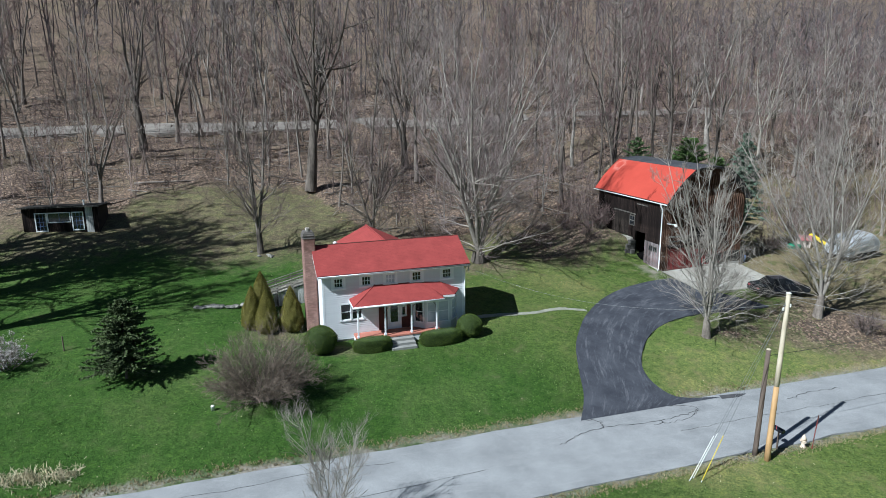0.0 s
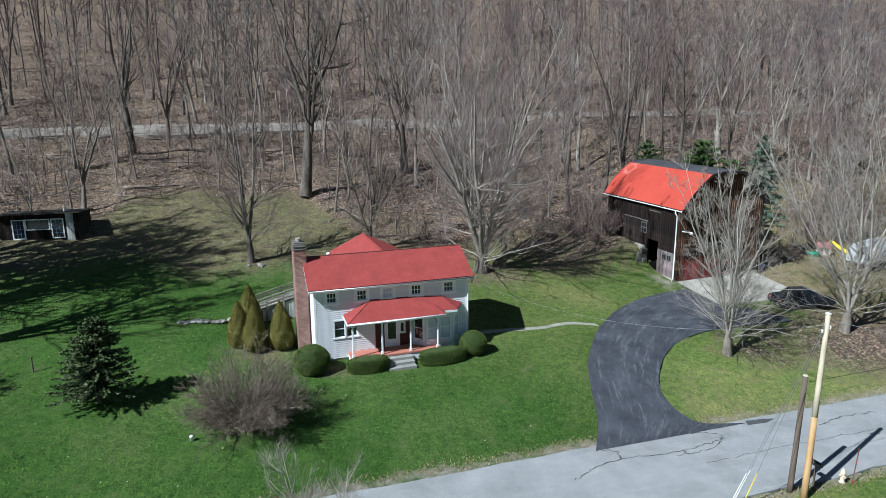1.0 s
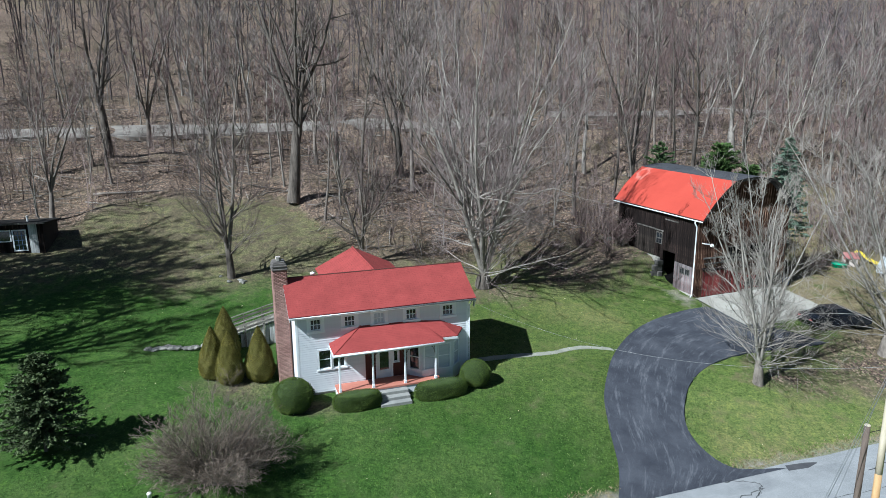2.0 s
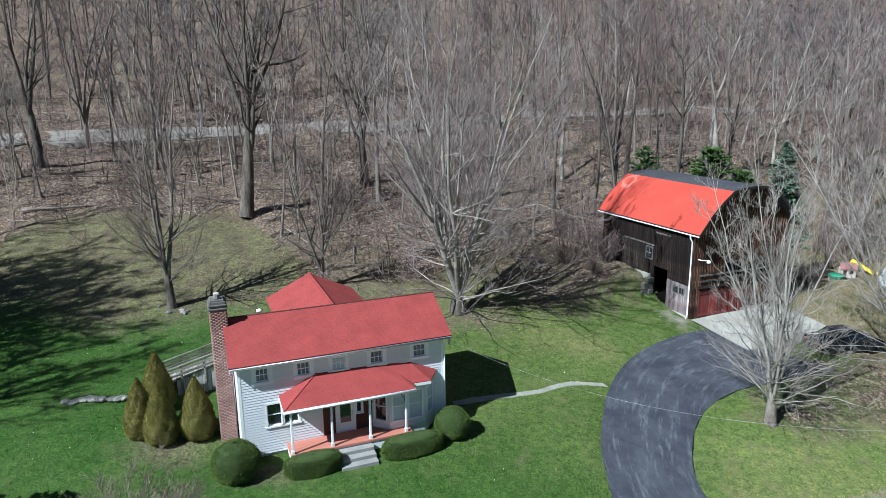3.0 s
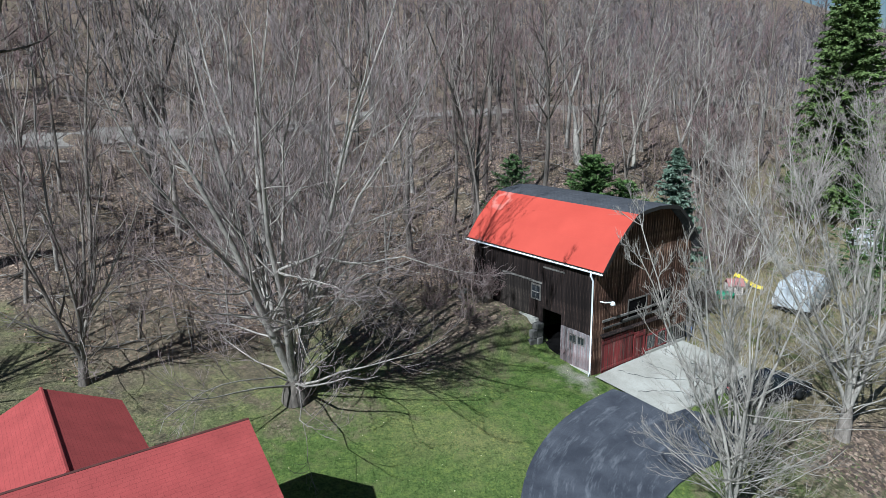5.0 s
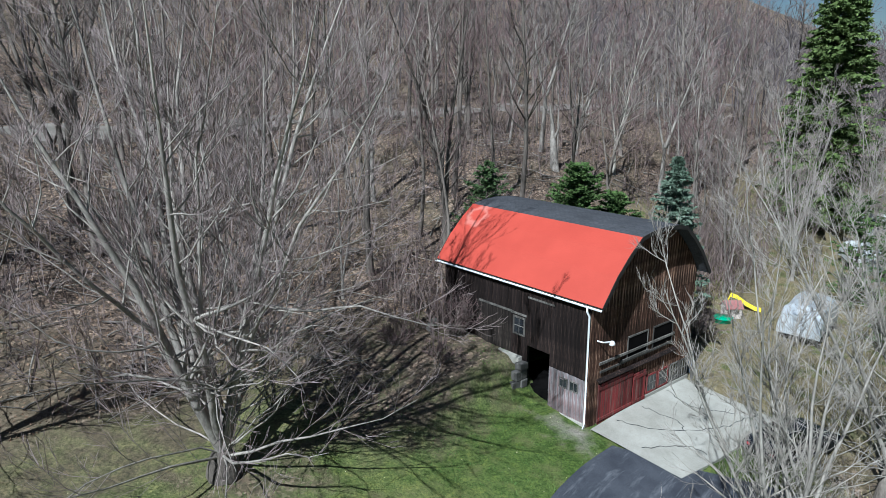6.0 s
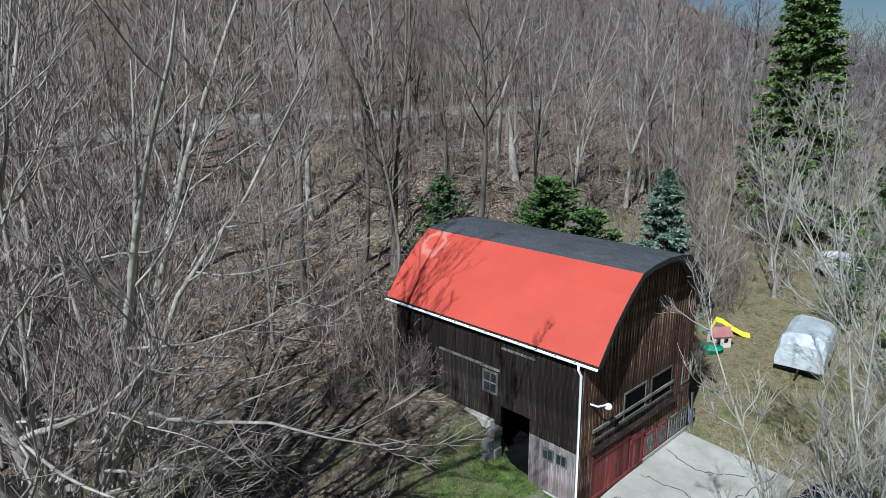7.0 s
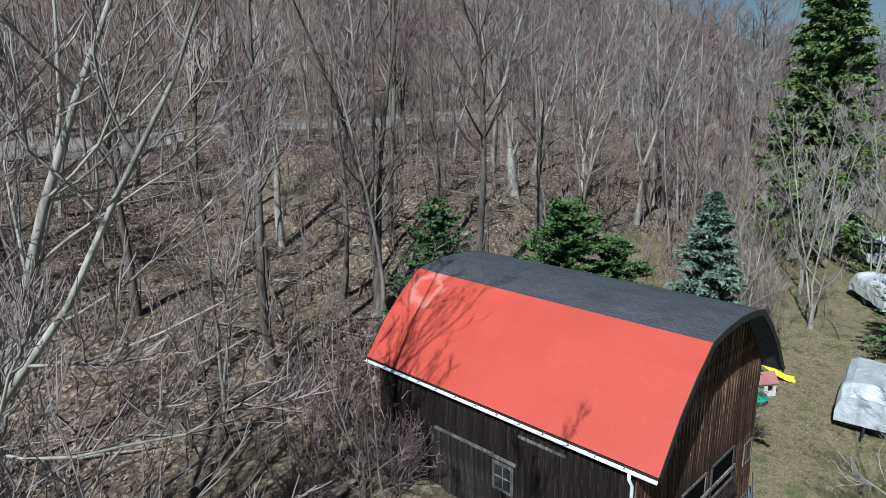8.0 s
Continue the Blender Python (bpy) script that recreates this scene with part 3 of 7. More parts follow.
def build_ground():
    xs = np.concatenate([np.geomspace(1500, 64, 22)[:-1] * -1 - 6, np.arange(-70, 92, 0.55), np.geomspace(92, 1600, 24)])
    ys = np.concatenate([np.geomspace(900, 14, 18)[:-1] * -1, np.arange(-14, 112, 0.55), np.geomspace(112, 1800, 30)])
    X, Y = np.meshgrid(xs, ys)
    A, S = to_as(X, Y)
    Z = ground_z(X, Y)
    wob = 2.2 * np.sin(A * 0.21 + 1.3) + 1.4 * np.sin(A * 0.47 + S * 0.13) + 0.9 * np.sin(S * 0.6 - A * 0.33)
    Z += 0.05 * np.sin(X * 0.7) * np.sin(Y * 0.55) * ease(S, 28, 32)
    Z += (0.35 * np.sin(X * 0.31 + 1) * np.sin(Y * 0.27) + 0.16 * np.sin(X * 0.9 + Y * 0.5)) * ease(S, 60, 72)
    Z += 3.0 * np.sin(X * 0.021 + 2) * np.sin(Y * 0.017) * ease(S, 120, 220)
    paved = ((S > ROAD_NEAR) & (S < ROAD_FAR)) | inside(A, S, drive_poly) | inside(A, S, SLAB)
    Z[paved] -= 0.14
    edge = wood_edge(A) + 0.6 * wob
    litter = ease(S, edge - 3, edge + 3)
    under = 0.8 * np.exp(-((X - 1.8) ** 2 / 9 + (Y - 54.0) ** 2 / 4)) + 0.6 * np.exp(-((X - 19.6) ** 2 / 6 + (Y - 44.6) ** 2 / 3)) + np.exp(-((X - 28.5) ** 2 / 60 + (Y - 47.0) ** 2 / 20)) * 1.1
    litter = np.maximum(litter, np.clip(under * 0.9, 0, 0.9) * (S > 28.6) * ~paved)
    bu, bv = (X - 16.935) * 0.9205 + (Y - 55.352) * 0.3907, (Y - 55.352) * 0.9205 - (X - 16.935) * 0.3907
    litter = np.maximum(litter, 0.75 * ease(bv, 3.4, 5.8) * ease(bu + 0.5 * wob, -13, -4) * (bu < 1.5) * (bv < 14))
    dull = ease(S + 0.6 * wob - 2 * ease(A, 10, -5) + 7 * np.exp(-((A - 18) / 9) ** 2), 50, 60) * (1 - 0.4 * np.exp(-((A - 37) ** 2 / 60 + (S - 46) ** 2 / 20)))
    dull = np.maximum(dull, 0.75 * ease(bv + 0.4 * wob, 1.5, 5.5) * ease(bu, -16, -7) * (bu < 1.5))
    dull = np.maximum(dull, 0.15 * ease(A, 26, 30) * (1 - ease(S, 36, 38)) * (S > ROAD_FAR))
    dull = np.maximum(dull, 0.95 * np.exp(-((X + 12.6) ** 2 / 5 + (Y - 39.4) ** 2 / 1.6)))
    dull = np.maximum(dull, 0.8 * np.exp(-((X + 8.2) ** 2 / 3 + (Y - 37.6) ** 2 / 0.8)))
    dry = ease(A + 0.4 * wob, 40, 47) * ease(S, 27, 32)
    bare = np.maximum(np.exp(-((S - ROAD_FAR - 0.25) / 0.55) ** 2), np.exp(-((S - ROAD_NEAR + 0.2) / 0.5) ** 2)) * 0.62
    bare = np.maximum(bare, 0.55 * np.exp(-((A - 36.2) ** 2 / 1.2 + (S - 44.6) ** 2 / 6)))
    n = len(xs)
    i = np.arange(len(ys) - 1)[:, None] * n + np.arange(n - 1)[None]
    faces = np.stack([i, i + 1, i + n + 1, i + n], -1).reshape(-1, 4)
    verts = np.stack([X, Y, Z], -1).reshape(-1, 3)
    me = array_mesh("ground", verts, faces, M["ground"], True, {"litter": litter.ravel(), "dull": dull.ravel(), "dry": dry.ravel(), "bare": bare.ravel()})
    tagged(new("ground", me), "green spring lawn running up into brown leaf-covered woodland hillside", "ground", kind="structure")


build_ground()


def ribbon(name, left, right, material, lift, label, category, cross=6, thick=0.1):
    """A paved strip between two edges given in (a, s), laid on the ground, with a turned-down edge."""
    verts, faces, uvs = [], [], []
    run = 0.0
    mid0 = None
    for l, r in zip(left, right):
        mid = (np.array(l) + np.array(r)) / 2
        run += 0 if mid0 is None else float(np.linalg.norm(mid - mid0))
        mid0 = mid
        wide = float(np.linalg.norm(np.array(l) - np.array(r)))
        for k in range(cross + 1):
            p = np.array(l) + (np.array(r) - np.array(l)) * k / cross
            x, y = from_as(*p)
            verts.append((x, y, gz(x, y) + lift))
            uvs.append((run, wide * k / cross))
    w = cross + 1
    for i in range(len(left) - 1):
        for k in range(cross):
            q = i * w + k
            faces.append((q, q + 1, q + w + 1, q + w))
    g = Geo()
    g.v, g.f = verts, faces
    rim = [i * w for i in range(len(left))], [i * w + cross for i in range(len(left))]
    for line in rim:
        for i, j in zip(line, line[1:]):
            a, b = verts[i], verts[j]
            g.poly(a, b, (b[0], b[1], b[2] - thick), (a[0], a[1], a[2] - thick))
    me = bpy.data.meshes.new(name)
    me.from_pydata(g.v, [], g.f)
    lay = me.uv_layers.new(name="UVMap")
    flat = uvs + [(0, 0)] * (len(g.v) - len(uvs))
    for lp in me.loops:
        lay.data[lp.index].uv = flat[lp.vertex_index]
    me.shade_smooth()
    me.materials.append(material)
    return tagged(new(name, me), label, category, kind="structure")


road_a = np.concatenate([np.linspace(-260, -40, 30), np.arange(-38, 90, 2.0), np.linspace(90, 300, 26)])
rng = np.random.default_rng(5)
jit_l, jit_r = rng.normal(0, 0.06, len(road_a)), rng.normal(0, 0.06, len(road_a))
ribbon("road", [(a, ROAD_FAR + j) for a, j in zip(road_a, jit_l)], [(a, ROAD_NEAR + j) for a, j in zip(road_a, jit_r)], M["road"], 0.0,
       "worn light-grey asphalt country road with tar cracks", "road")
ribbon("driveway", drive_l, drive_r, M["drive"], 0.012, "curved dark sealed asphalt driveway with pale scuffs", "driveway", 10)
fan = [(29.2, 27.62), (30.4, 27.5), (31.0, 27.35)]
ribbon("asphalt_patch", fan, [(29.0, 27.2), (30.2, 27.1), (31.0, 27.3)], M["patch"], 0.016, "dark asphalt patch at the driveway mouth", "road", 2, 0.02)


ribbon("concrete_apron", spline([(37.2, 44.15), (40.0, 44.3), (43.0, 44.3), (45.6, 44.3)], 14), spline([(38.0, 39.9), (40.6, 39.65), (43.6, 39.6), (46.4, 39.7)], 14), M["concrete"], 0.05,
       "cracked pale concrete apron before the barn doors", "pavement", 8, 0.2)


def drape(pts, lift, n=None):
    line = spline(pts, n or len(pts) * 6)
    return [(*from_as(a, s), gz(*from_as(a, s)) + lift) for a, s in line]


def crack(pts, width, lift, name, label, z_of=None):
    """A narrow dark line laid on paving."""
    line = spline(pts, len(pts) * 7)
    r = np.random.default_rng(len(pts) + int(abs(pts[0][0]) * 10))
    line = line + r.normal(0, 0.05, line.shape)
    g = Geo()
    top = []
    for i, p in enumerate(line):
        d = line[min(i + 1, len(line) - 1)] - line[max(i - 1, 0)]
        d = np.array((-d[1], d[0])) / (np.linalg.norm(d) + 1e-6)
        w = width * r.uniform(0.5, 1.2) / 2
        row = []
        for sgn in (-1, 1):
            x, y = from_as(*(p + d * w * sgn))
            row.append((x, y, (z_of(x, y) if z_of else gz(x, y)) + lift))
        top.append(row)
    for (a, b), (c, d) in zip(top, top[1:]):
        g.poly(a, b, d, c)
    return tagged(g.make(name, M["crack"]), label, "road crack", kind="structure")


for line in ([(16.8, 25.4), (18.2, 26.0), (20.0, 26.3), (22.5, 26.1), (25.0, 26.2), (26.6, 26.5), (26.5, 27.0), (25.2, 27.5)],
             [(20.0, 26.3), (20.2, 27.0), (19.2, 27.5)], [(22.9, 25.7), (25.2, 25.75), (26.6, 26.5)], [(23.6, 25.75), (23.7, 26.1)],
             [(33.0, 25.9), (35.0, 26.3), (37.5, 26.2)]):
    crack(line, 0.055, 0.006, "tar_crack", "dark tar-sealed crack in the road")
for s0, a0, a1 in ((24.3, -30, 12), (26.6, -24, 8), (24.7, 24, 58)):
    crack([(a0 + (a1 - a0) * k / 7, s0 + 0.12 * math.sin(3.1 * k + s0)) for k in range(8)], 0.03, 0.006, "seam_crack", "thin weathered seam along the road")


for line in ([(38.9, 43.9), (40.4, 42.2), (43.0, 40.9), (46.0, 40.4)], [(41.0, 44.0), (41.6, 42.3), (41.2, 41.7)], [(43.6, 44.1), (43.4, 42.6), (44.8, 41.2)], [(38.2, 42.0), (40.2, 41.0), (40.6, 39.9)]):
    crack(line, 0.05, 0.057, "slab_crack", "dark crack across the concrete apron")

path_mid = spline([(17.6, 40.4), (19.6, 40.3), (21.5, 40.05), (22.8, 39.95), (24.0, 40.1), (25.2, 40.0), (26.6, 39.3)], 40)
wig = np.random.default_rng(3).normal(0, 0.012, (40, 2))
ribbon("footpath", path_mid + (0, 0.19) + wig, path_mid - (0, 0.19) + wig[::-1], M["path"], 0.03, "narrow winding pale concrete footpath across the lawn", "path", 2, 0.05)

wood_mid = spline([(-150, 96), (-60, 97.5), (-20, 99.5), (30, 101), (80, 101), (150, 99)], 70)
edge_wob = np.stack([np.zeros(70), np.random.default_rng(5).normal(0, 0.9, 70)], 1)
ribbon("woodland_track", wood_mid + (0, 3.6) + edge_wob, wood_mid - (0, 3.6) + edge_wob[::-1], M["gravel"], 0.3, "pale gravel track through the bare woods", "track", 4, 0.5)


# ---- the house ----
HX, HY, HROT = -9.13, 38.647, 22.5
LEN, DEEP = 9.87, 4.46


def wall_panel(length, z0, z1, holes, thick):
    """A wall along x from 0 to length, its outer face at y = 0, with holes (x0, x1, z0, z1) right through it."""
    g = Geo()
    xs = sorted({0, length, *(h[0] for h in holes), *(h[1] for h in holes)})
    zs = sorted({z0, z1, *(h[2] for h in holes), *(h[3] for h in holes)})
    for a, b in zip(xs, xs[1:]):
        run = None
        for c, d in zip(zs, zs[1:]):
            hole = any(h[0] <= a and b <= h[1] and h[2] <= c and d <= h[3] for h in holes)
            if not hole:
                run = (run[0], d) if run else (c, d)
            if run and (hole or d == z1):
                g.box(a, b, 0, thick, *run)
                run = None
    return g


def window(parent, x0, x1, z0, z1, m=None, grid=(2, 2), casing=0.1, fill="glass", name="window", label=""):
    """Casing, sash bars and a pane set back in its opening; the outer wall face is at y = 0."""
    w = new(name)
    w.parent = parent
    if m is not None:
        w.matrix_basis = m
    if label:
        tagged(w, label)
    g = Geo()
    c = casing
    g.box(x0 - c, x1 + c, -0.035, 0.012, z1, z1 + c * 1.15).box(x0 - c, x0, -0.03, 0.012, z0, z1).box(x1, x1 + c, -0.03, 0.012, z0, z1)
    g.make("frame", M["trim"], w)
    Geo().box(x0 - c - 0.03, x1 + c + 0.03, -0.07, 0.012, z0 - c * 0.8, z0).make("sill", M["trim"], w)
    g = Geo()
    b = 0.035
    g.box(x0, x1, 0.05, 0.08, z0, z0 + b).box(x0, x1, 0.05, 0.08, z1 - b, z1).box(x0, x0 + b, 0.05, 0.08, z0 + b, z1 - b).box(x1 - b, x1, 0.05, 0.08, z0 + b, z1 - b)
    for i in range(1, grid[0]):
        x = x0 + (x1 - x0) * i / grid[0]
        g.box(x - 0.014, x + 0.014, 0.052, 0.078, z0 + b, z1 - b)
    for i in range(1, grid[1]):
        z = z0 + (z1 - z0) * i / grid[1]
        g.box(x0 + b, x1 - b, 0.053, 0.077, z - 0.018, z + 0.018)
    g.make("sash", M["trim"], w)
    Geo().box(x0, x1, 0.084, 0.1, z0, z1).make("pane", M[fill], w)
    return w


UPPER = [(0.78, 1.34), (2.64, 3.22), (4.28, 4.88), (6.14, 6.74), (8.32, 8.94)]
UP_Z = (3.96, 4.56)
FRONT_HOLES = [(*u, *UP_Z) for u in UPPER] + [(1.16, 1.82, 1.68, 2.76), (1.92, 2.58, 1.68, 2.76), (4.42, 5.2, 0.7, 2.74), (5.36, 5.62, 1.55, 2.2)]


def front_roof_z(y):
    return 4.95 + (y + 0.3) * 0.593


def build_house():
    house = empty("house", pose(HX, HY, 0, 0, 0, HROT), "white clapboard farmhouse with red shingle roofs and porch", "house")
    # foundation and walls
    Geo().box(0.03, LEN - 0.03, 0.03, DEEP - 0.03, -0.6, 0.34).make("foundation", M["stone"], house)
    top = 4.95
    wall_panel(LEN, 0.34, top, FRONT_HOLES, 0.18).make("front_wall", M["white"], house)
    wall_panel(LEN, 0.34, top, [(6.2, 7.0, 1.2, 2.5)], 0.18).make("back_wall", M["white"], house, m=pose(LEN, DEEP, 0, 0, 0, 180))
    side_holes = [(1.9, 2.5, 3.5, 4.6)]
    wall_panel(DEEP - 0.36, 0.34, top, [], 0.18).make("side_wall", M["white"], house, m=pose(0, DEEP - 0.18, 0, 0, 0, -90))
    wall_panel(DEEP - 0.36, 0.34, top, side_holes, 0.18).make("side_wall", M["white"], house, m=pose(LEN, 0.18, 0, 0, 0, 90))
    for x0, x1 in ((0, 0.18), (LEN - 0.18, LEN)):
        Geo().slab([(x0, 0, top), (x0, DEEP, top), (x0, DEEP / 2, 6.3)], x1 - x0, (1, 0, 0)).make("gable", M["white"], house)
    # floor and partition in near-black, to read as unlit rooms
    Geo().box(0.2, LEN - 0.2, 0.2, DEEP - 0.2, 3.0, 3.1).box(4.1, 4.2, 0.25, DEEP - 0.2, 0.4, 3.0).make("inner_floor", M["dark"], house)
    # main roof: two slopes with thickness, ridge cap
    e0, r = -0.37, DEEP / 2
    ez, rz = 4.95, 6.45
    x0, x1 = -0.355, LEN + 0.355

    def suv(co):
        return (co.x, math.hypot(co.y - r, co.z - rz))
    Geo().slab([(x0, e0, ez), (x1, e0, ez), (x1, r, rz), (x0, r, rz)], 0.1, (0, 0.51, -0.86)).make("roof_slope", M["roof"], house, uv=suv)
    Geo().slab([(x1, 2 * r - e0, ez), (x0, 2 * r - e0, ez), (x0, r, rz), (x1, r, rz)], 0.1, (0, -0.51, -0.86)).make("roof_slope", M["roof"], house, uv=suv)
    g = Geo()
    g.slab([(x0, r - 0.05, rz - 0.01), (x1, r - 0.05, rz - 0.01), (x1, r, rz + 0.025), (x0, r, rz + 0.025)], 0.02)
    g.slab([(x1, r + 0.14, rz - 0.075), (x0, r + 0.14, rz - 0.075), (x0, r, rz + 0.025), (x1, r, rz + 0.025)], 0.02)
    # cap coloured darker than the slopes: a thin dark ridge line
    g.make("ridge_cap", M["maroon"], house, uv=lambda co: (co.x, co.y))
    Geo().box(x0 + 0.02, x1 - 0.02, e0 + 0.02, e0 + 0.05, ez - 0.17, ez - 0.06).make("fascia", M["trim"], house)
    Geo().box(x0 + 0.02, x1 - 0.02, e0 + 0.05, -0.03, ez - 0.19, ez - 0.17).make("soffit", M["trim"], house)
    for x in (x0 + 0.01, x1 - 0.04):
        for yy in (e0, 2 * r - e0):
            Geo().slab([(x, yy, ez - 0.11), (x, r, rz - 0.11), (x, r, rz - 0.28), (x, yy, ez - 0.26)], 0.03, (1, 0, 0)).make("rake_board", M["trim"], house)
    g = Geo()
    g.tube([(x0 + 0.03, e0 - 0.05, ez - 0.07), (x1 - 0.03, e0 - 0.05, ez - 0.1)], 0.045, 8)
    g.make("gutter", M["steel"], house, smooth=True)
    Geo().tube([(LEN + 0.1, e0 - 0.03, ez - 0.14), (LEN + 0.06, -0.07, ez - 0.5), (LEN + 0.06, -0.07, 0.5)], 0.04, 6).make("downpipe", M["trim"], house)
    # corner boards
    for x in (-0.025, LEN - 0.1):
        Geo().box(x, x + 0.125, -0.03, -0.002, 0.3, 4.78).make("corner_board", M["trim"], house)
    # windows
    for i, (a, b) in enumerate(UPPER):
        window(house, a, b, *UP_Z, grid=(3, 2), casing=0.19, fill="curtain" if i == 2 else "glass")
    for a, b in ((1.16, 1.82), (1.92, 2.58)):
        window(house, a, b, 1.68, 2.76, grid=(1, 2), casing=0.09)
    window(house, 5.36, 5.62, 1.55, 2.2, grid=(1, 1), casing=0.05)
    window(house, 1.9, 2.5, 3.5, 4.6, m=pose(LEN, 0.18, 0, 0, 0, 90), grid=(1, 2))
    # entry: maroon boarding round a white storm door
    g = Geo()
    g.box(3.72, 4.3, -0.026, -0.003, 0.69, 2.86).box(5.7, 6.12, -0.026, -0.003, 0.69, 2.86).box(4.3, 5.7, -0.026, -0.003, 2.86, 3.0)
    g.box(5.3, 5.7, -0.026, -0.003, 0.69, 1.48)
    g.make("entry_boarding", M["maroon"], house, "dark maroon boarding beside the door")
    door = new("door")
    door.parent = house
    tagged(door, "white storm door with a large glass pane")
    Geo().box(4.32, 4.42, -0.04, 0.02, 0.7, 2.84).box(5.2, 5.3, -0.04, 0.02, 0.7, 2.84).box(4.42, 5.2, -0.04, 0.02, 2.74, 2.84).make("frame", M["trim"], door)
    g = Geo()
    g.box(4.42, 4.55, 0.03, 0.07, 0.71, 2.73).box(5.07, 5.2, 0.03, 0.07, 0.71, 2.73).box(4.55, 5.07, 0.03, 0.07, 0.71, 1.15).box(4.55, 5.07, 0.03, 0.07, 2.6, 2.73)
    g.make("leaf", M["trim"], door)
    Geo().box(4.55, 5.07, 0.045, 0.055, 1.15, 2.6).make("pane", M["glass"], door)
    Geo().tube([(5.13, 0.03, 1.62), (5.13, -0.02, 1.62), (5.13, -0.02, 1.72)], 0.013, 6).make("handle", M["steel"], door)
    # bay window at the porch's end
    bay = new("bay_window")
    bay.parent = house
    tagged(bay, "white three-sided bay window with tall panes")
    corner = [(6.12, 0.0), (6.82, -0.68), (8.66, -0.68), (9.36, 0.0)]
    for (ax, ay), (bx, by) in zip(corner, corner[1:]):
        run = math.hypot(bx - ax, by - ay)
        m = pose(ax, ay, 0, 0, 0, math.degrees(math.atan2(by - ay, bx - ax)))
        holes = [(0.2, run - 0.2, 1.12, 2.5)] if run < 1.5 else [(0.18, 0.84, 1.12, 2.5), (1.0, 1.66, 1.12, 2.5)]
        wall_panel(run, 0.3, 2.98, holes, 0.12).make("wall", M["white"], bay, m=m)
        g = Geo()
        for h in holes:
            for q in ((h[0] - 0.07, h[1] + 0.07, -0.025, 0.006, h[3], h[3] + 0.08), (h[0] - 0.07, h[0], -0.025, 0.006, h[2], h[3]), (h[1], h[1] + 0.07, -0.025, 0.006, h[2], h[3]), (h[0] - 0.09, h[1] + 0.09, -0.05, 0.006, h[2] - 0.07, h[2]), (h[0], h[1], 0.03, 0.05, 1.8, 1.84)):
                g.box(*q)
        g.make("frame", M["trim"], bay, m=m)
        for h in holes:
            Geo().box(h[0], h[1], 0.055, 0.07, h[2], h[3]).make("pane", M["curtain" if ax > 6.5 else "glass"], bay, m=m)
        for z in (0.34, 0.53, 0.72, 0.9):
            Geo().slab([(0.01, 0.0, z), (run - 0.01, 0.0, z), (run - 0.01, -0.006, z + 0.17), (0.01, -0.006, z + 0.17)], 0.014, (0, -1, -0.25)).make("clapboard", M["white"], bay, m=m)
    Geo().slab([(*c, 0.3) for c in corner], 0.9).make("base", M["stone"], bay)
    # porch
    porch = new("porch")
    porch.parent = house
    tagged(porch, "open porch with slim white posts, salmon floor and hipped red roof")
    Geo().box(1.95, 7.78, -1.24, -0.01, 0.56, 0.68).make("floor", M["salmon"], porch, "salmon-painted porch floor", bevel=0.012)
    Geo().box(1.98, 7.7, -1.2, -1.15, -0.1, 0.56).box(1.98, 2.03, -1.15, -0.02, -0.1, 0.56).box(7.65, 7.7, -1.15, -0.7, -0.1, 0.56).make("skirting", M["trim"], porch)
    for x in (2.07, 3.9, 5.72, 7.5):
        g = Geo()
        g.box(x - 0.075, x + 0.075, -1.19, -1.04, 0.68, 0.86).box(x - 0.05, x + 0.05, -1.165, -1.065, 0.86, 2.66).box(x - 0.075, x + 0.075, -1.19, -1.04, 2.66, 2.74)
        g.make("post", M["trim"], porch, bevel=0.012)
        for sgn in (-1, 1):
            arc = [(x + sgn * (0.05 + 0.42 * (1 - math.cos(t))), -1.115, 2.74 - 0.5 * (1 - math.sin(t))) for t in np.linspace(0, math.pi / 2, 7)]
            if 2.0 < arc[-1][0] < 7.7:
                # brackets coloured dark, standing for how they look in porch shade
                g = Geo()
                g.tube(arc, 0.016, 5)
                for q in arc[1:-1:2]:
                    g.tube([q, (q[0], -1.115, 2.76)], 0.01, 4)
                g.make("bracket", M["old_pole"], porch, "scrolled bracket, coloured dark for porch shade")
    Geo().box(1.95, 7.8, -1.19, -1.05, 2.74, 2.9).box(1.95, 2.09, -1.05, -0.02, 2.74, 2.9).make("beam", M["trim"], porch)
    Geo().box(2.1, 7.7, -1.05, -0.03, 2.86, 2.9).make("ceiling_boards", M["trim"], porch)

    def puv(co):
        return (co.x, co.y * 1.2 + co.z * 0.5)
    left, peak, mid, bayp = (1.74, 0, 3.14), (3.5, 0, 3.95), (6.3, 0, 3.9), (8.1, 0, 3.74)
    e1, e2, b1, b2, rr = (1.74, -1.36, 2.95), (7.95, -1.36, 2.93), (7.95, -0.95, 3.05), (8.86, -0.95, 3.02), (9.52, 0.0, 3.12)
    g = Geo()
    for facet in ([left, e1, peak], [e1, e2, (7.3, -0.45, 3.5), mid, peak], [e2, b1, bayp, mid, (7.3, -0.45, 3.5)], [b1, b2, bayp], [b2, rr, bayp]):
        Geo().slab(facet, 0.09).make("roof_slope", M["roof"], porch, uv=puv)
    g = Geo()
    g.slab([(1.72, -1.37, 2.95), (7.97, -1.37, 2.92), (7.97, -1.37, 2.77), (1.72, -1.37, 2.79)], 0.03, (0, 1, 0))
    g.slab([(1.72, -1.34, 2.95), (1.72, 0, 3.05), (1.72, 0, 2.9), (1.72, -1.34, 2.79)], 0.03, (1, 0, 0))
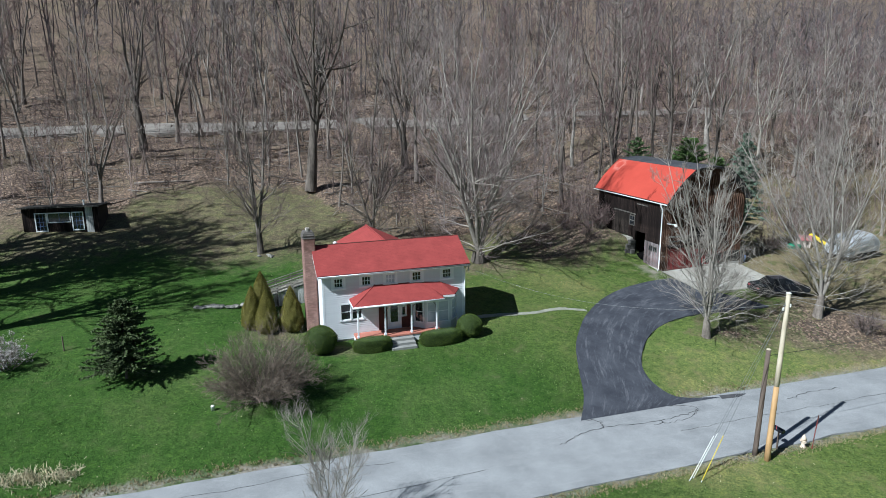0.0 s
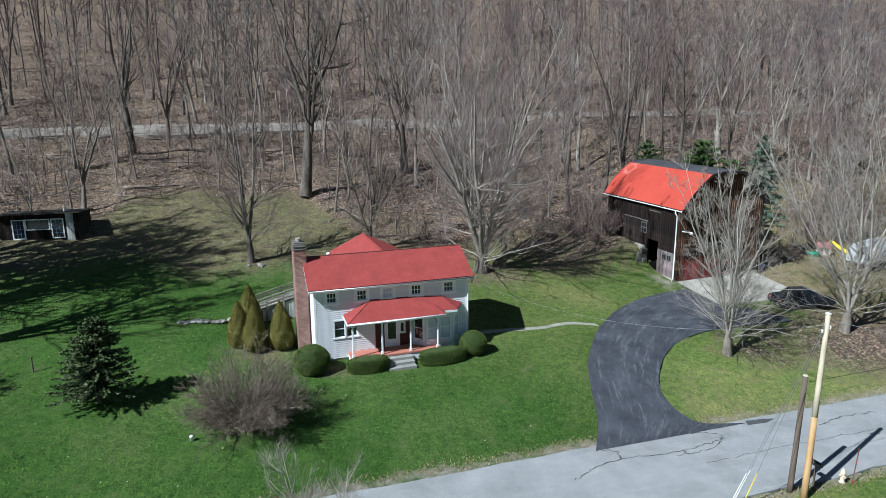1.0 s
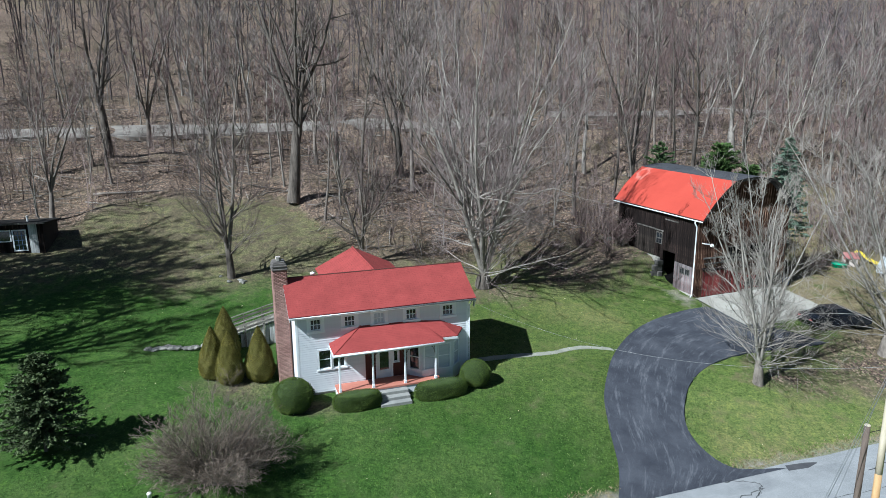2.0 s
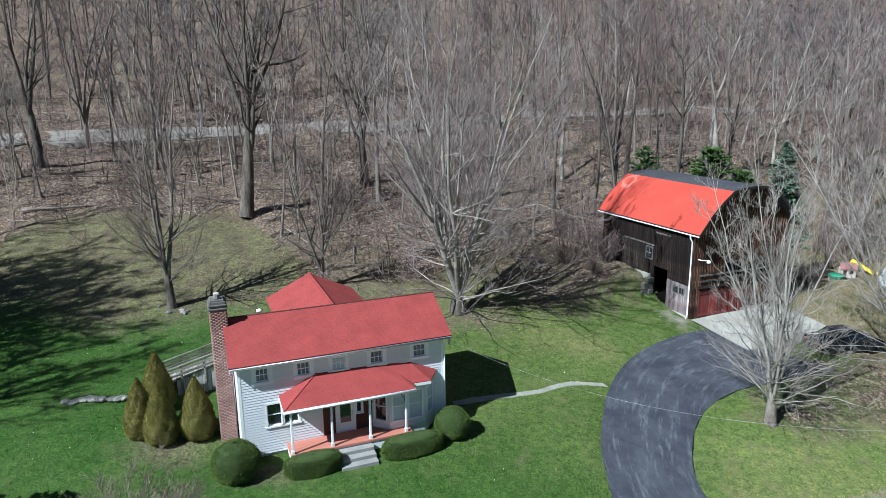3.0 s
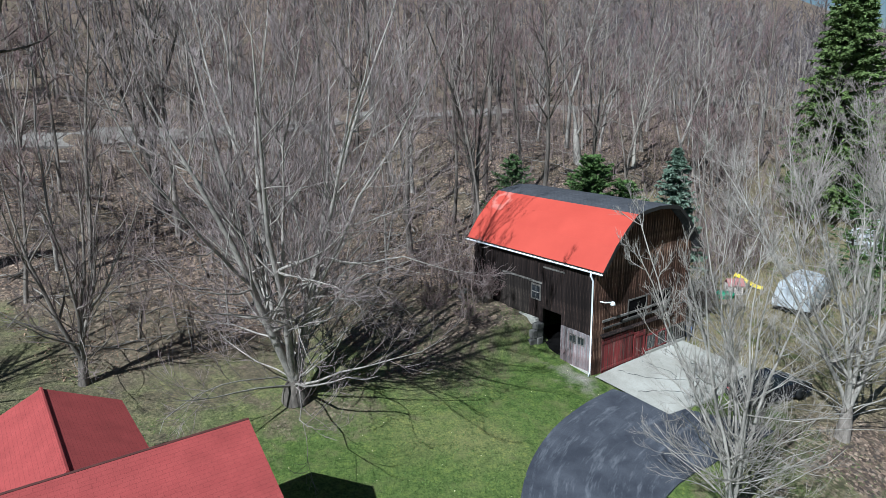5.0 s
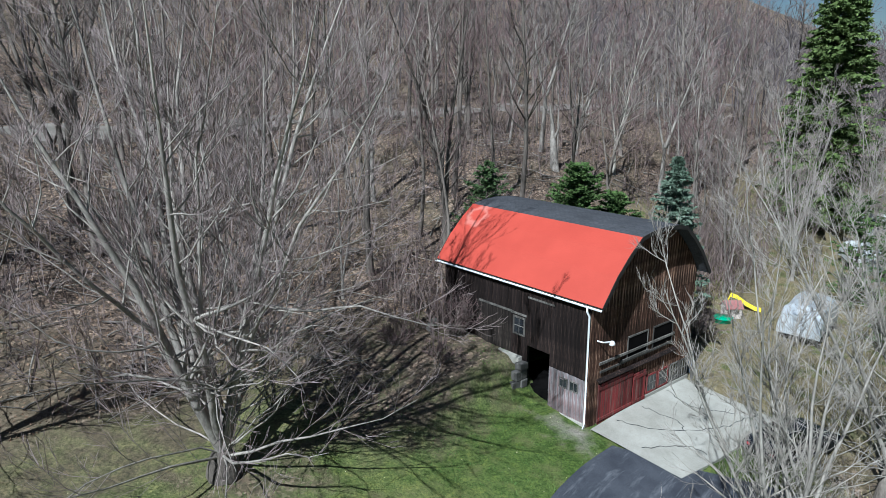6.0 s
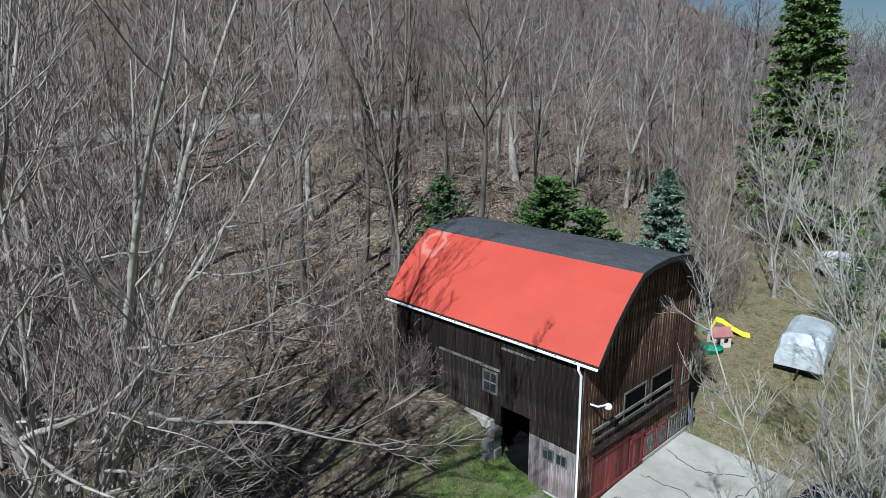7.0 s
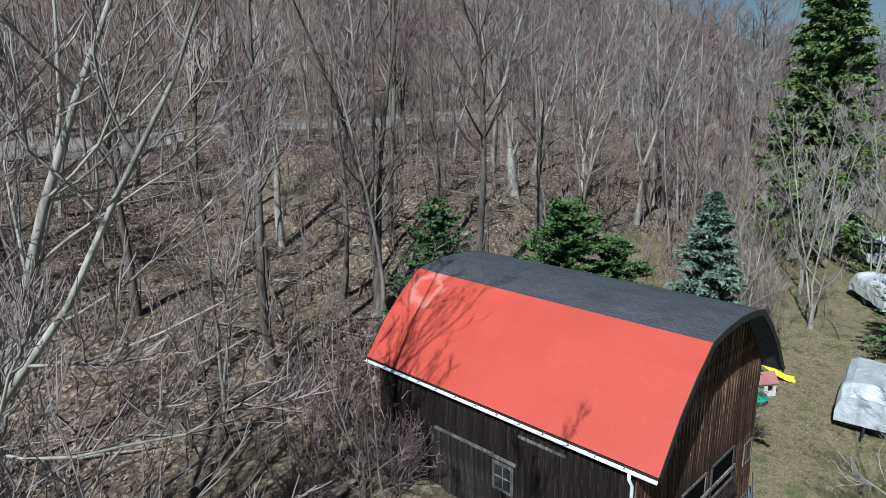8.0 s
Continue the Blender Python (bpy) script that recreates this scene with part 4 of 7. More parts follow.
    g.slab([(7.97, -0.96, 3.0), (8.88, -0.96, 2.98), (8.88, -0.96, 2.84), (7.97, -0.96, 2.86)], 0.03, (0, 1, 0))
    g.make("fascia", M["trim"], porch)
    Geo().tube([(1.72, -1.42, 2.9), (7.98, -1.42, 2.87)], 0.05, 8).make("gutter", M["trim"], porch, smooth=True)
    Geo().tube([peak, e1], 0.035, 5).make("hip_cap", M["roof"], porch, uv=puv)
    steps = new("steps")
    steps.parent = house
    tagged(steps, "three grey concrete steps up to the porch")
    for i in range(3):
        Geo().box(4.02, 5.74, -1.26 - 0.37 * (i + 1), -1.25 - 0.37 * i, -0.3, 0.52 - 0.17 * i).make("step", M["stepstone"], steps, bevel=0.015)
    # chimney of the gable end
    chim = new("chimney")
    chim.parent = house
    tagged(chim, "tall red brick chimney on the gable end")
    cx0, cx1, cy0, cy1 = -0.88, -0.10, 1.75, 2.75
    Geo().box(cx0 + 0.004, cx1 - 0.004, cy0 + 0.004, cy1 - 0.004, -0.3, 7.1).make("core", M["mortar"], chim)
    g = Geo()
    rr2 = random.Random(4)
    h = 0.076
    for k in range(int(7.0 / h)):
        z = k * h
        off = 0.11 if k % 2 else 0.0
        for face in range(4):
            run = (cx1 - cx0) if face % 2 == 0 else (cy1 - cy0)
            p = -off
            while p < run - 0.02:
                q0, q1 = max(p, 0) + 0.006, min(p + 0.215, run) - 0.006
                if q1 - q0 > 0.03:
                    out = rr2.uniform(0.0, 0.004)
                    if face == 0:
                        g.box(cx0 + q0, cx0 + q1, cy0 - out, cy0 + 0.03, z, z + h - 0.01)
                    elif face == 1:
                        g.box(cx1 - 0.03, cx1 + out, cy0 + q0, cy0 + q1, z, z + h - 0.01)
                    elif face == 2:
                        g.box(cx0 + q0, cx0 + q1, cy1 - 0.03, cy1 + out, z, z + h - 0.01)
                    else:
                        g.box(cx0 - out, cx0 + 0.03, cy0 + q0, cy0 + q1, z, z + h - 0.01)
                p += 0.22
    me = array_mesh("bricks", g.v, g.f, M["brick"])
    tagged(part_of("bricks", me, chim), "red bricks laid in courses", kind="stuff")
    g = Geo()
    g.box(cx0 - 0.04, cx1 + 0.04, cy0 - 0.04, cy1 + 0.04, 7.02, 7.1).box(cx0 + 0.02, cx1 - 0.02, cy0 + 0.02, cy1 - 0.02, 7.1, 7.2).box(cx0 - 0.02, cx1 + 0.02, cy0 - 0.02, cy1 + 0.02, 7.2, 7.27).box(cx0 + 0.03, cx1 - 0.03, cy0 + 0.03, cy1 - 0.03, 7.27, 7.4).box(cx0 + 0.08, cx1 - 0.1, cy0 + 0.08, cy1 - 0.12, 7.4, 7.48)
    g.make("cap", M["capstone"], chim, "dark sooty weathered chimney cap", bevel=0.015)
    Geo().lathe([(0.14, 0), (0.13, 0.2), (0.12, 0.2)], 10, ((cx0 + cx1) / 2, 2.05, 7.5)).make("flue_pot", M["stone"], chim)
    Geo().lathe([(0.14, 0), (0.13, 0.15), (0.12, 0.15)], 10, ((cx0 + cx1) / 2, 2.45, 7.5)).make("flue_pot", M["cream"], chim)
    # rear wing, its ridge at right angles
    wing = new("rear_wing")
    wing.parent = house
    tagged(wing, "rear wing with a red gable roof")
    u0, u1, v1 = 2.75, 7.45, 9.35
    for args in ((u0, u0 + 0.18, DEEP, v1, 0.2, 4.85), (u1 - 0.18, u1, DEEP, v1, 0.2, 4.85), (u0, u1, v1 - 0.18, v1, 0.2, 4.85)):
        Geo().box(*args).make("wall", M["white"], wing)
    Geo().slab([(u0, v1 - 0.18, 4.85), (u1, v1 - 0.18, 4.85), ((u0 + u1) / 2, v1 - 0.18, 6.0)], 0.18, (0, 1, 0)).make("gable", M["white"], wing)
    um, zr, zev = (u0 + u1) / 2, 6.18, 4.92
    for sgn in (-1, 1):
        xe = um + sgn * (u1 - u0 + 0.5) / 2
        Geo().slab([(xe, 2.6, zev), (xe, v1 + 0.3, zev), (um, v1 + 0.3, zr), (um, 2.6, zr)], 0.09, (0, 0, -1)).make("roof_slope", M["roof"], wing, uv=lambda co: (co.y, math.hypot(co.x - um, co.z - zr)))
    Geo().tube([(um, 2.75, zr), (um, v1 + 0.3, zr)], 0.07, 6).make("ridge_cap", M["roof"], wing, uv=lambda co: (co.y, co.x))
    Geo().lathe([(0.05, 0), (0.05, 0.3), (0.15, 0.31), (0.16, 0.4), (0.02, 0.46)], 10, (1.45, 3.0, 6.0)).make("roof_vent", M["plastic_white"], house, "white roof vent", smooth=True)
    Geo().box(LEN + 0.36, LEN + 0.42, 0.0, 0.1, 4.3, 4.65).make("cable_bracket", M["steel"], house)
    return house


house = build_house()


def build_deck():
    """A plank ramp with rails, climbing to the back door behind the chimney, over a pale boarded wall."""
    deck = empty("wooden_ramp", pose(HX, HY, 0, 0, 0, HROT), "weathered grey wooden ramp with plank rails beside the house", "ramp")
    x0, x1, y0, y1 = -3.6, -0.1, 6.2, 7.7
    za, zb = 1.85, 2.75

    def zf(x):
        return za + (zb - za) * (x - x0) / (x1 - x0)
    n = 16
    for i in range(n):
        a = x0 + (x1 - x0) * i / n
        b = a + (x1 - x0) / n - 0.02
        Geo().slab([(a, y0, zf(a)), (b, y0, zf(b)), (b, y1, zf(b)), (a, y1, zf(a))], 0.045).make("plank", M["deckwood"], deck)
    for y in (y0, y1):
        for k in range(4):
            x = x0 + 0.05 + (x1 - x0 - 0.1) * k / 3
            Geo().box(x - 0.045, x + 0.045, y - 0.045, y + 0.045, 0.5, zf(x) + 0.72).make("post", M["deckwood"], deck)
        for h in (0.2, 0.45):
            Geo().slab([(x0, y - 0.07, zf(x0) + h), (x1, y - 0.07, zf(x1) + h), (x1, y - 0.07, zf(x1) + h + 0.14), (x0, y - 0.07, zf(x0) + h + 0.14)], 0.025, (0, 1, 0)).make("rail", M["deckwood"], deck)
        Geo().slab([(x0, y - 0.09, zf(x0) + 0.74), (x1, y - 0.09, zf(x1) + 0.74), (x1, y + 0.06, zf(x1) + 0.74), (x0, y + 0.06, zf(x0) + 0.74)], 0.035).make("handrail", M["deckwood"], deck)
    k = 0
    x = x0 + 0.9
    while x < x1 - 0.1:
        Geo().box(x, x + 0.2, y0 + 0.05, y0 + 0.08, 0.4, zf(x) - 0.06).make("skirting_board", M["palewall"], deck)
        x += 0.215


build_deck()


# ---- the barn ----
BX, BY, BROT = 16.935, 55.352, 23.0
BL, BW = 10.16, 8.79
PROFILE = [(-0.2, 7.17), (0.75, 8.42), (1.65, 9.3), (2.5, 9.97), (3.3, 10.12), (4.4, 10.2), (5.5, 10.12), (6.29, 9.97), (7.14, 9.3), (8.04, 8.42), (8.99, 7.17)]
G0, G1 = -0.7, BL + 0.5


def roof_z(v):
    return float(np.interp(v, [p[0] for p in PROFILE], [p[1] for p in PROFILE]))


def build_barn():
    barn = empty("barn", pose(BX, BY, 0, 0, 0, BROT), "dark weathered timber barn with a red and charcoal curved roof", "barn")
    # inner shell, board walls stand proud of it
    lz = 0.3
    for y0, y1, z0 in ((0.06, 2.32, lz), (2.32, 3.85, 4.05), (3.85, BL - 0.06, lz)):
        Geo().box(0.06, 0.2, y0, y1, z0, 7.3).make("side_wall", M["tarpaper"], barn)
    Geo().box(BW - 0.2, BW - 0.06, 0.06, BL - 0.06, lz, 7.3).make("side_wall", M["tarpaper"], barn)
    inner = [(0.06, lz)] + [(0.06, 7.2)] + [(min(max(v, 0.06), BW - 0.06), z - 0.16) for v, z in PROFILE[1:-1]] + [(BW - 0.06, 7.2), (BW - 0.06, lz)]
    g = Geo()
    g.slab([(v, 0.16, z) for v, z in inner], 0.12, (0, 1, 0))
    g.make("gable_wall", M["tarpaper"], barn)
    Geo().slab([(v, BL - 0.06, z) for v, z in inner], 0.12, (0, -1, 0)).make("gable_wall", M["tarpaper"], barn)
    # near-black block added so the low doorway reads as unlit
    Geo().box(0.22, BW - 0.22, 0.3, BL - 0.2, 0.3, 1.85).make("floor", M["dark"], barn)
    # roof strips
    run = np.concatenate([[0], np.cumsum([math.hypot(b[0] - a[0], b[1] - a[1]) for a, b in zip(PROFILE, PROFILE[1:])])])
    vs = [p[0] for p in PROFILE]

    def section(name, outer, depth, y0, y1, material, label=""):
        """A strip of the curved roof: the outer line and one below it, drawn out along the ridge."""
        nrm = []
        for k in range(len(outer)):
            a, b = Vector(outer[max(k - 1, 0)]), Vector(outer[min(k + 1, len(outer) - 1)])
            d = (b - a).normalized()
            nrm.append(Vector((-d.y, d.x)))
        ring = list(outer) + [tuple(Vector(p) - q * depth) for p, q in zip(outer, nrm)][::-1]
        g = Geo()
        g.slab([(v, y0, z) for v, z in ring], y1 - y0, (0, 1, 0))
        return g.make(name, material, barn, label, uv=lambda co: (co.y, float(np.interp(co.x, vs, run))))
    section("red_roof_slope", PROFILE[0:4], 0.1, G0, G1, M["barnroof"], "bright red painted roof slope")
    section("roof_crown", PROFILE[3:8], 0.1, G0, G1, M["blackroof"], "charcoal shingled roof crown")
    section("far_roof_slope", PROFILE[7:11], 0.1, G0, G1, M["blackroof"], "charcoal roof slope")
    high = [(v, z + 0.012) for v, z in PROFILE]
    section("verge_board", high, 0.2, G0 - 0.03, G0, M["tarpaper"])
    section("verge_board", high, 0.2, G1, G1 + 0.03, M["tarpaper"])
    Geo().slab([(-0.2, G0, 7.05), (-0.2, G1, 7.05), (0.06, G1, 7.2), (0.06, G0, 7.2)], 0.04).make("soffit", M["tarpaper"], barn)
    # white gutter with brackets, downpipe at the corner
    half = [(-0.28 + 0.07 * math.cos(t), 7.08 + 0.07 * math.sin(t)) for t in np.linspace(math.pi, 2 * math.pi, 6)]
    thin = [(-0.28 + 0.06 * math.cos(t), 7.085 + 0.06 * math.sin(t)) for t in np.linspace(2 * math.pi, math.pi, 6)]
    Geo().slab([(x, G0, z) for x, z in half + thin], G1 - G0, (0, 1, 0)).make("gutter", M["trim"], barn, "white half-round gutter")
    Geo().box(-0.21, -0.19, G0, G1, 6.98, 7.14).make("fascia", M["tarpaper"], barn)
    for i in range(12):
        y = 0.2 + i * 0.85
        Geo().box(-0.35, -0.2, y - 0.012, y + 0.012, 7.09, 7.12).make("gutter_bracket", M["steel"], barn)
    Geo().tube([(-0.28, 0.05, 7.04), (-0.28, 0.05, 6.85), (-0.07, 0.06, 6.55), (-0.07, 0.06, 1.25), (-0.25, -0.05, 1.1)], 0.05, 8).make("downpipe", M["trim"], barn, "white downpipe", smooth=True)
    # flood lamp by the corner
    lamp = new("flood_lamp")
    lamp.parent = barn
    Geo().tube([(0.5, -0.03, 5.28), (0.5, -0.35, 5.3), (0.95, -0.45, 5.25)], 0.035, 6).make("arm", M["trim"], lamp)
    Geo().lathe([(0.04, 0.08), (0.1, 0.05), (0.15, -0.04), (0.14, -0.12), (0.04, -0.16)], 12, (1.02, -0.46, 5.2)).make("head", M["plastic_white"], lamp, smooth=True)
    # trim and features of the long wall (x = 0)
    Geo().box(-0.09, -0.04, 4.75, 7.3, 5.5, 5.6).make("track_board", M["bargey"], barn)
    Geo().box(-0.09, -0.04, 3.85, 4.9, 5.47, 5.57).make("lintel", M["bargey"], barn)
    Geo().box(-0.06, -0.04, 2.1, 3.8, 6.48, 6.58).make("track_board", M["bargey"], barn)
    Geo().box(-0.055, -0.035, 2.0, 8.2, 6.72, 6.8).make("ledge", M["barnwood"], barn)
    win = new("window")
    win.parent = barn
    Geo().box(-0.07, -0.03, 3.95, 4.78, 5.28, 5.38).box(-0.07, -0.03, 3.95, 4.05, 4.4, 5.28).box(-0.07, -0.03, 4.68, 4.78, 4.4, 5.28).box(-0.07, -0.03, 4.05, 4.68, 4.4, 4.48).make("frame", M["bargey"], win)
    Geo().box(-0.055, -0.035, 4.35, 4.38, 4.48, 5.28).box(-0.054, -0.036, 4.05, 4.68, 4.86, 4.9).make("sash", M["bargey"], win)
    Geo().box(-0.04, -0.03, 4.05, 4.68, 4.48, 5.28).make("pane", M["glass"], win)
    for y0 in (0.5, 1.12):
        win = new("window")
        win.parent = barn
        Geo().box(-0.065, -0.035, y0, y0 + 0.54, 2.6, 2.66).box(-0.065, -0.035, y0, y0 + 0.54, 3.06, 3.12).box(-0.065, -0.035, y0, y0 + 0.06, 2.66, 3.06).box(-0.065, -0.035, y0 + 0.48, y0 + 0.54, 2.66, 3.06).box(-0.06, -0.04, y0 + 0.25, y0 + 0.29, 2.66, 3.06).make("frame", M["bargey"], win)
        Geo().box(-0.045, -0.038, y0 + 0.06, y0 + 0.48, 2.66, 3.06).make("pane", M["glass"], win)
    # rubble retaining wall holding the bank beside the low doorway
    r7 = random.Random(17)
    rows = [(0.35, 0.5), (0.85, 0.45), (1.3, 0.5), (1.8, 0.45), (2.25, 0.5), (2.75, 0.38)]
    for z, h in rows:
        x = 0.0
        reach = -0.75 + 0.1 * max(0.0, z - 0.9)
        while x > reach:
            w = r7.uniform(0.35, 0.6)
            Geo().box(x - w + 0.015, x - 0.005, 3.72 + r7.uniform(-0.05, 0.03), 4.12, z + 0.01, z + h - 0.01).make("wall_stone", M["darkstone"], barn, "grey stone of the retaining wall" if x == 0 else "", bevel=0.03)
            x -= w
    Geo().box(-0.3, 0.0, 4.12, 5.9, 2.9, 3.3).make("sill_ledge", M["concrete"], barn, "pale concrete ledge under the wall", bevel=0.02)
    Geo().box(-0.12, 0.02, 0.0, 2.4, 0.3, 1.25).make("footing", M["concrete"], barn, bevel=0.02)
    # features of the gable end (y = 0)
    for x0, x1 in ((2.95, 4.55), (5.1, 6.8)):
        op = new("opening")
        op.parent = barn
        tagged(op, "open hatch shown as a black panel with a grey rail")
        # no hole is cut: a black panel stands for the shade inside
        Geo().box(x0, x1, -0.045, -0.035, 3.75, 4.8).make("dark_recess", M["dark"], op)
        Geo().box(x0 - 0.06, x0, -0.075, -0.03, 3.7, 4.86).box(x1, x1 + 0.06, -0.075, -0.03, 3.7, 4.86).box(x0 - 0.06, x1 + 0.06, -0.075, -0.03, 4.8, 4.88).make("frame", M["bargey"], op)
    Geo().box(0.7, 7.0, -0.1, -0.04, 4.02, 4.14).make("rail", M["bargey"], barn)
    Geo().box(0.8, 6.9, -0.1, -0.04, 3.6, 3.7).make("rail", M["bargey"], barn)
    Geo().box(2.3, 4.6, -0.16, -0.1, 3.72, 3.84).make("loose_plank", M["bargey"], barn)
    Geo().slab([(0.6, -0.02, 3.33), (7.2, -0.02, 3.27), (7.2, -0.2, 3.15), (0.6, -0.2, 3.21)], 0.04).make("pent_roof", M["barnwood"], barn)
    win = new("window")
    win.parent = barn
    Geo().box(7.85, 8.6, -0.07, -0.035, 4.4, 4.48).box(7.85, 8.6, -0.07, -0.035, 3.6, 3.68).box(7.85, 7.92, -0.07, -0.035, 3.68, 4.4).box(8.53, 8.6, -0.07, -0.035, 3.68, 4.4).make("frame", M["bargey"], win)
    Geo().box(7.92, 8.53, -0.05, -0.036, 3.68, 4.4).make("shutter", M["barngable"], win)
    for x0, x1, zt in ((0.72, 3.45, 3.02), (3.55, 4.62, 2.75)):
        d = new("sliding_door")
        d.parent = barn
        tagged(d, "peeling red plank door")
        w = (x1 - x0) / max(1, round((x1 - x0) / 0.22))
        k = 0
        while x0 + k * w < x1 - 0.01:
            Geo().box(x0 + k * w, x0 + (k + 1) * w - 0.012, -0.1, -0.06, 0.98, zt - 0.002 * (k % 3)).make("plank", M["barnred"], d)
            k += 1
        Geo().box(x0, x1, -0.125, -0.1, zt - 0.3, zt - 0.14).make("ledge", M["barnred"], d)
        Geo().box(x0, x1, -0.125, -0.1, 1.15, 1.3).make("ledge", M["barnred"], d)
    for x0, x1, kind in ((4.75, 5.7, "barnred"), (5.8, 6.75, "barnred"), (6.9, 7.75, "bargey"), (7.85, 8.65, "bargey")):
        w = new("window")
        w.parent = barn
        zb, zt = 1.3, 2.32
        g = Geo()
        g.box(x0, x1, -0.085, -0.04, zb, zb + 0.08).box(x0, x1, -0.085, -0.04, zt - 0.08, zt).box(x0, x0 + 0.08, -0.085, -0.04, zb, zt).box(x1 - 0.08, x1, -0.085, -0.04, zb, zt)
        g.make("frame", M[kind], w)
        g = Geo()
        for i in (1, 2):
            x = x0 + (x1 - x0) * i / 3
            g.box(x - 0.02, x + 0.02, -0.08, -0.045, zb + 0.08, zt - 0.08)
        g.box(x0 + 0.08, x1 - 0.08, -0.079, -0.046, (zb + zt) / 2 - 0.02, (zb + zt) / 2 + 0.02)
        g.make("sash", M["bargey"], w)
        Geo().box(x0 + 0.08, x1 - 0.08, -0.06, -0.05, zb + 0.08, zt - 0.08).make("pane", M["glass"], w)
    Geo().box(4.7, 8.75, -0.1, -0.03, 0.6, 1.26).make("plinth", M["concrete"], barn, bevel=0.02)
    # lean-to with a plank roof against the far side wall
    lean = new("lean_to")
    lean.parent = barn
    tagged(lean, "low dark plank lean-to")
    Geo().slab([(BW, 0.5, 3.35), (BW, 3.6, 3.35), (BW + 1.1, 3.6, 2.85), (BW + 1.1, 0.5, 2.85)], 0.06).make("roof", M["barnwood"], lean)
    for y in (0.6, 2.0, 3.5):
        Geo().box(BW + 0.95, BW + 1.05, y - 0.05, y + 0.05, 0.4, 2.86).make("post", M["barnwood"], lean)
    Geo().box(BW + 1.0, BW + 1.03, 0.6, 3.5, 1.0, 2.3).make("panel", M["tarpaper"], lean)
    return barn


barn = build_barn()


def barn_boards():
    """Upright boards of both walls in view, each its own piece; built last, over the shell."""
    r = random.Random(8)

    def board(w, z0, z1, m, material, slant=0.0):
        g = Geo()
        g.slab([(0.004, 0, z0), (w - 0.004, 0, z0), (w - 0.004, 0, z1 + slant), (0.004, 0, z1)], 0.026 + r.uniform(0, 0.008), (0, -1, 0))
        ob = g.make("board", material, barn, m=m)
        return ob
    y = 0.0
    while y < BL - 0.1:
        w = min(r.uniform(0.19, 0.29), BL - y)
        m = pose(0, y + w, 0, 0, 0, -90) @ pose(0, 0, 0, r.uniform(-0.15, 0.15), 0, 0)
        low = max(0.9, gz(*(Vector((BX, BY, 0)) + Matrix.Rotation(radians(BROT), 3, "Z") @ Vector((0, y, 0))).xy) - 0.1)
        if y < 2.3:
            board(w, low, 3.38 + r.uniform(-0.02, 0.02), m @ pose(0, -0.012, 0), M["whitewash"])
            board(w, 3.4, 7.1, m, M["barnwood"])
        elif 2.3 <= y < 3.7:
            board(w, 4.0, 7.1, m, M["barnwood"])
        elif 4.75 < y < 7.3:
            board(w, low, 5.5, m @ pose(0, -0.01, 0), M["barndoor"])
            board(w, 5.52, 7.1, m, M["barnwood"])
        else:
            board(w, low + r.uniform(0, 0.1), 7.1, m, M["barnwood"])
        y += w
    x = 0.0
    while x < BW - 0.08:
        w = min(r.uniform(0.17, 0.27), BW - x)
        m = pose(x, 0.16, 0, 0, 0, r.uniform(-5, 5))
        za, zb = min(roof_z(x), 10.3) - 0.2, min(roof_z(x + w), 10.3) - 0.2
        split = 6.55 + r.uniform(-0.03, 0.03)
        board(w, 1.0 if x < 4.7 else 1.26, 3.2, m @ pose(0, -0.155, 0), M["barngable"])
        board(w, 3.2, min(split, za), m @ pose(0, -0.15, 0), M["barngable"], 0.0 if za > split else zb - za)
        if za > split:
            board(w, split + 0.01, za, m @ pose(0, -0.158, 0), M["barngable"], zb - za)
        x += w


barn_boards()


# ---- bare trees: branches grown level by level, all arrays ----
def unit(v):
    return v / (np.linalg.norm(v, axis=-1, keepdims=True) + 1e-9)


def grow_lines(r, start, way, length, n, lift, jitter):
    """Polylines from start along way; lift bends them upward (down: minus), jitter makes them crooked."""
    b = len(start)
    pts = np.zeros((b, n, 3))
    pts[:, 0] = start
    d = unit(way)
    step = (length / (n - 1))[:, None]
    for i in range(1, n):
        d = unit(d + r.normal(0, jitter, (b, 3)) + np.array((0, 0, 1.0)) * lift)
        pts[:, i] = pts[:, i - 1] + d * step
    return pts


def side_shoots(r, pts, per, lo, hi, ang, ratio, n, lift, jitter, min_len=0.15, up=0.0):
    """Shoots along each parent line; those further out are shorter."""
    b, m, _ = pts.shape
    idx = np.repeat(np.arange(b), per)
    t = r.uniform(lo, hi, len(idx))
    f = t * (m - 1)
    i = np.minimum(f.astype(int), m - 2)
    p0, p1 = pts[idx, i], pts[idx, i + 1]
    pos = p0 + (p1 - p0) * (f - i)[:, None]
    d = unit(p1 - p0)
    side = unit(np.cross(d, unit(r.normal(0, 1, d.shape))))
    side[:, 2] += up
    side = unit(side)
    a = np.radians(r.uniform(ang[0], ang[1], len(idx)))[:, None]
    way = d * np.cos(a) + side * np.sin(a)
    plen = np.linalg.norm(np.diff(pts, axis=1), axis=2).sum(1)[idx]
    length = np.maximum(min_len, plen * ratio * (1.15 - 0.75 * t) * r.uniform(0.65, 1.25, len(idx)))
    return grow_lines(r, pos, way, length, n, lift, jitter), idx, t


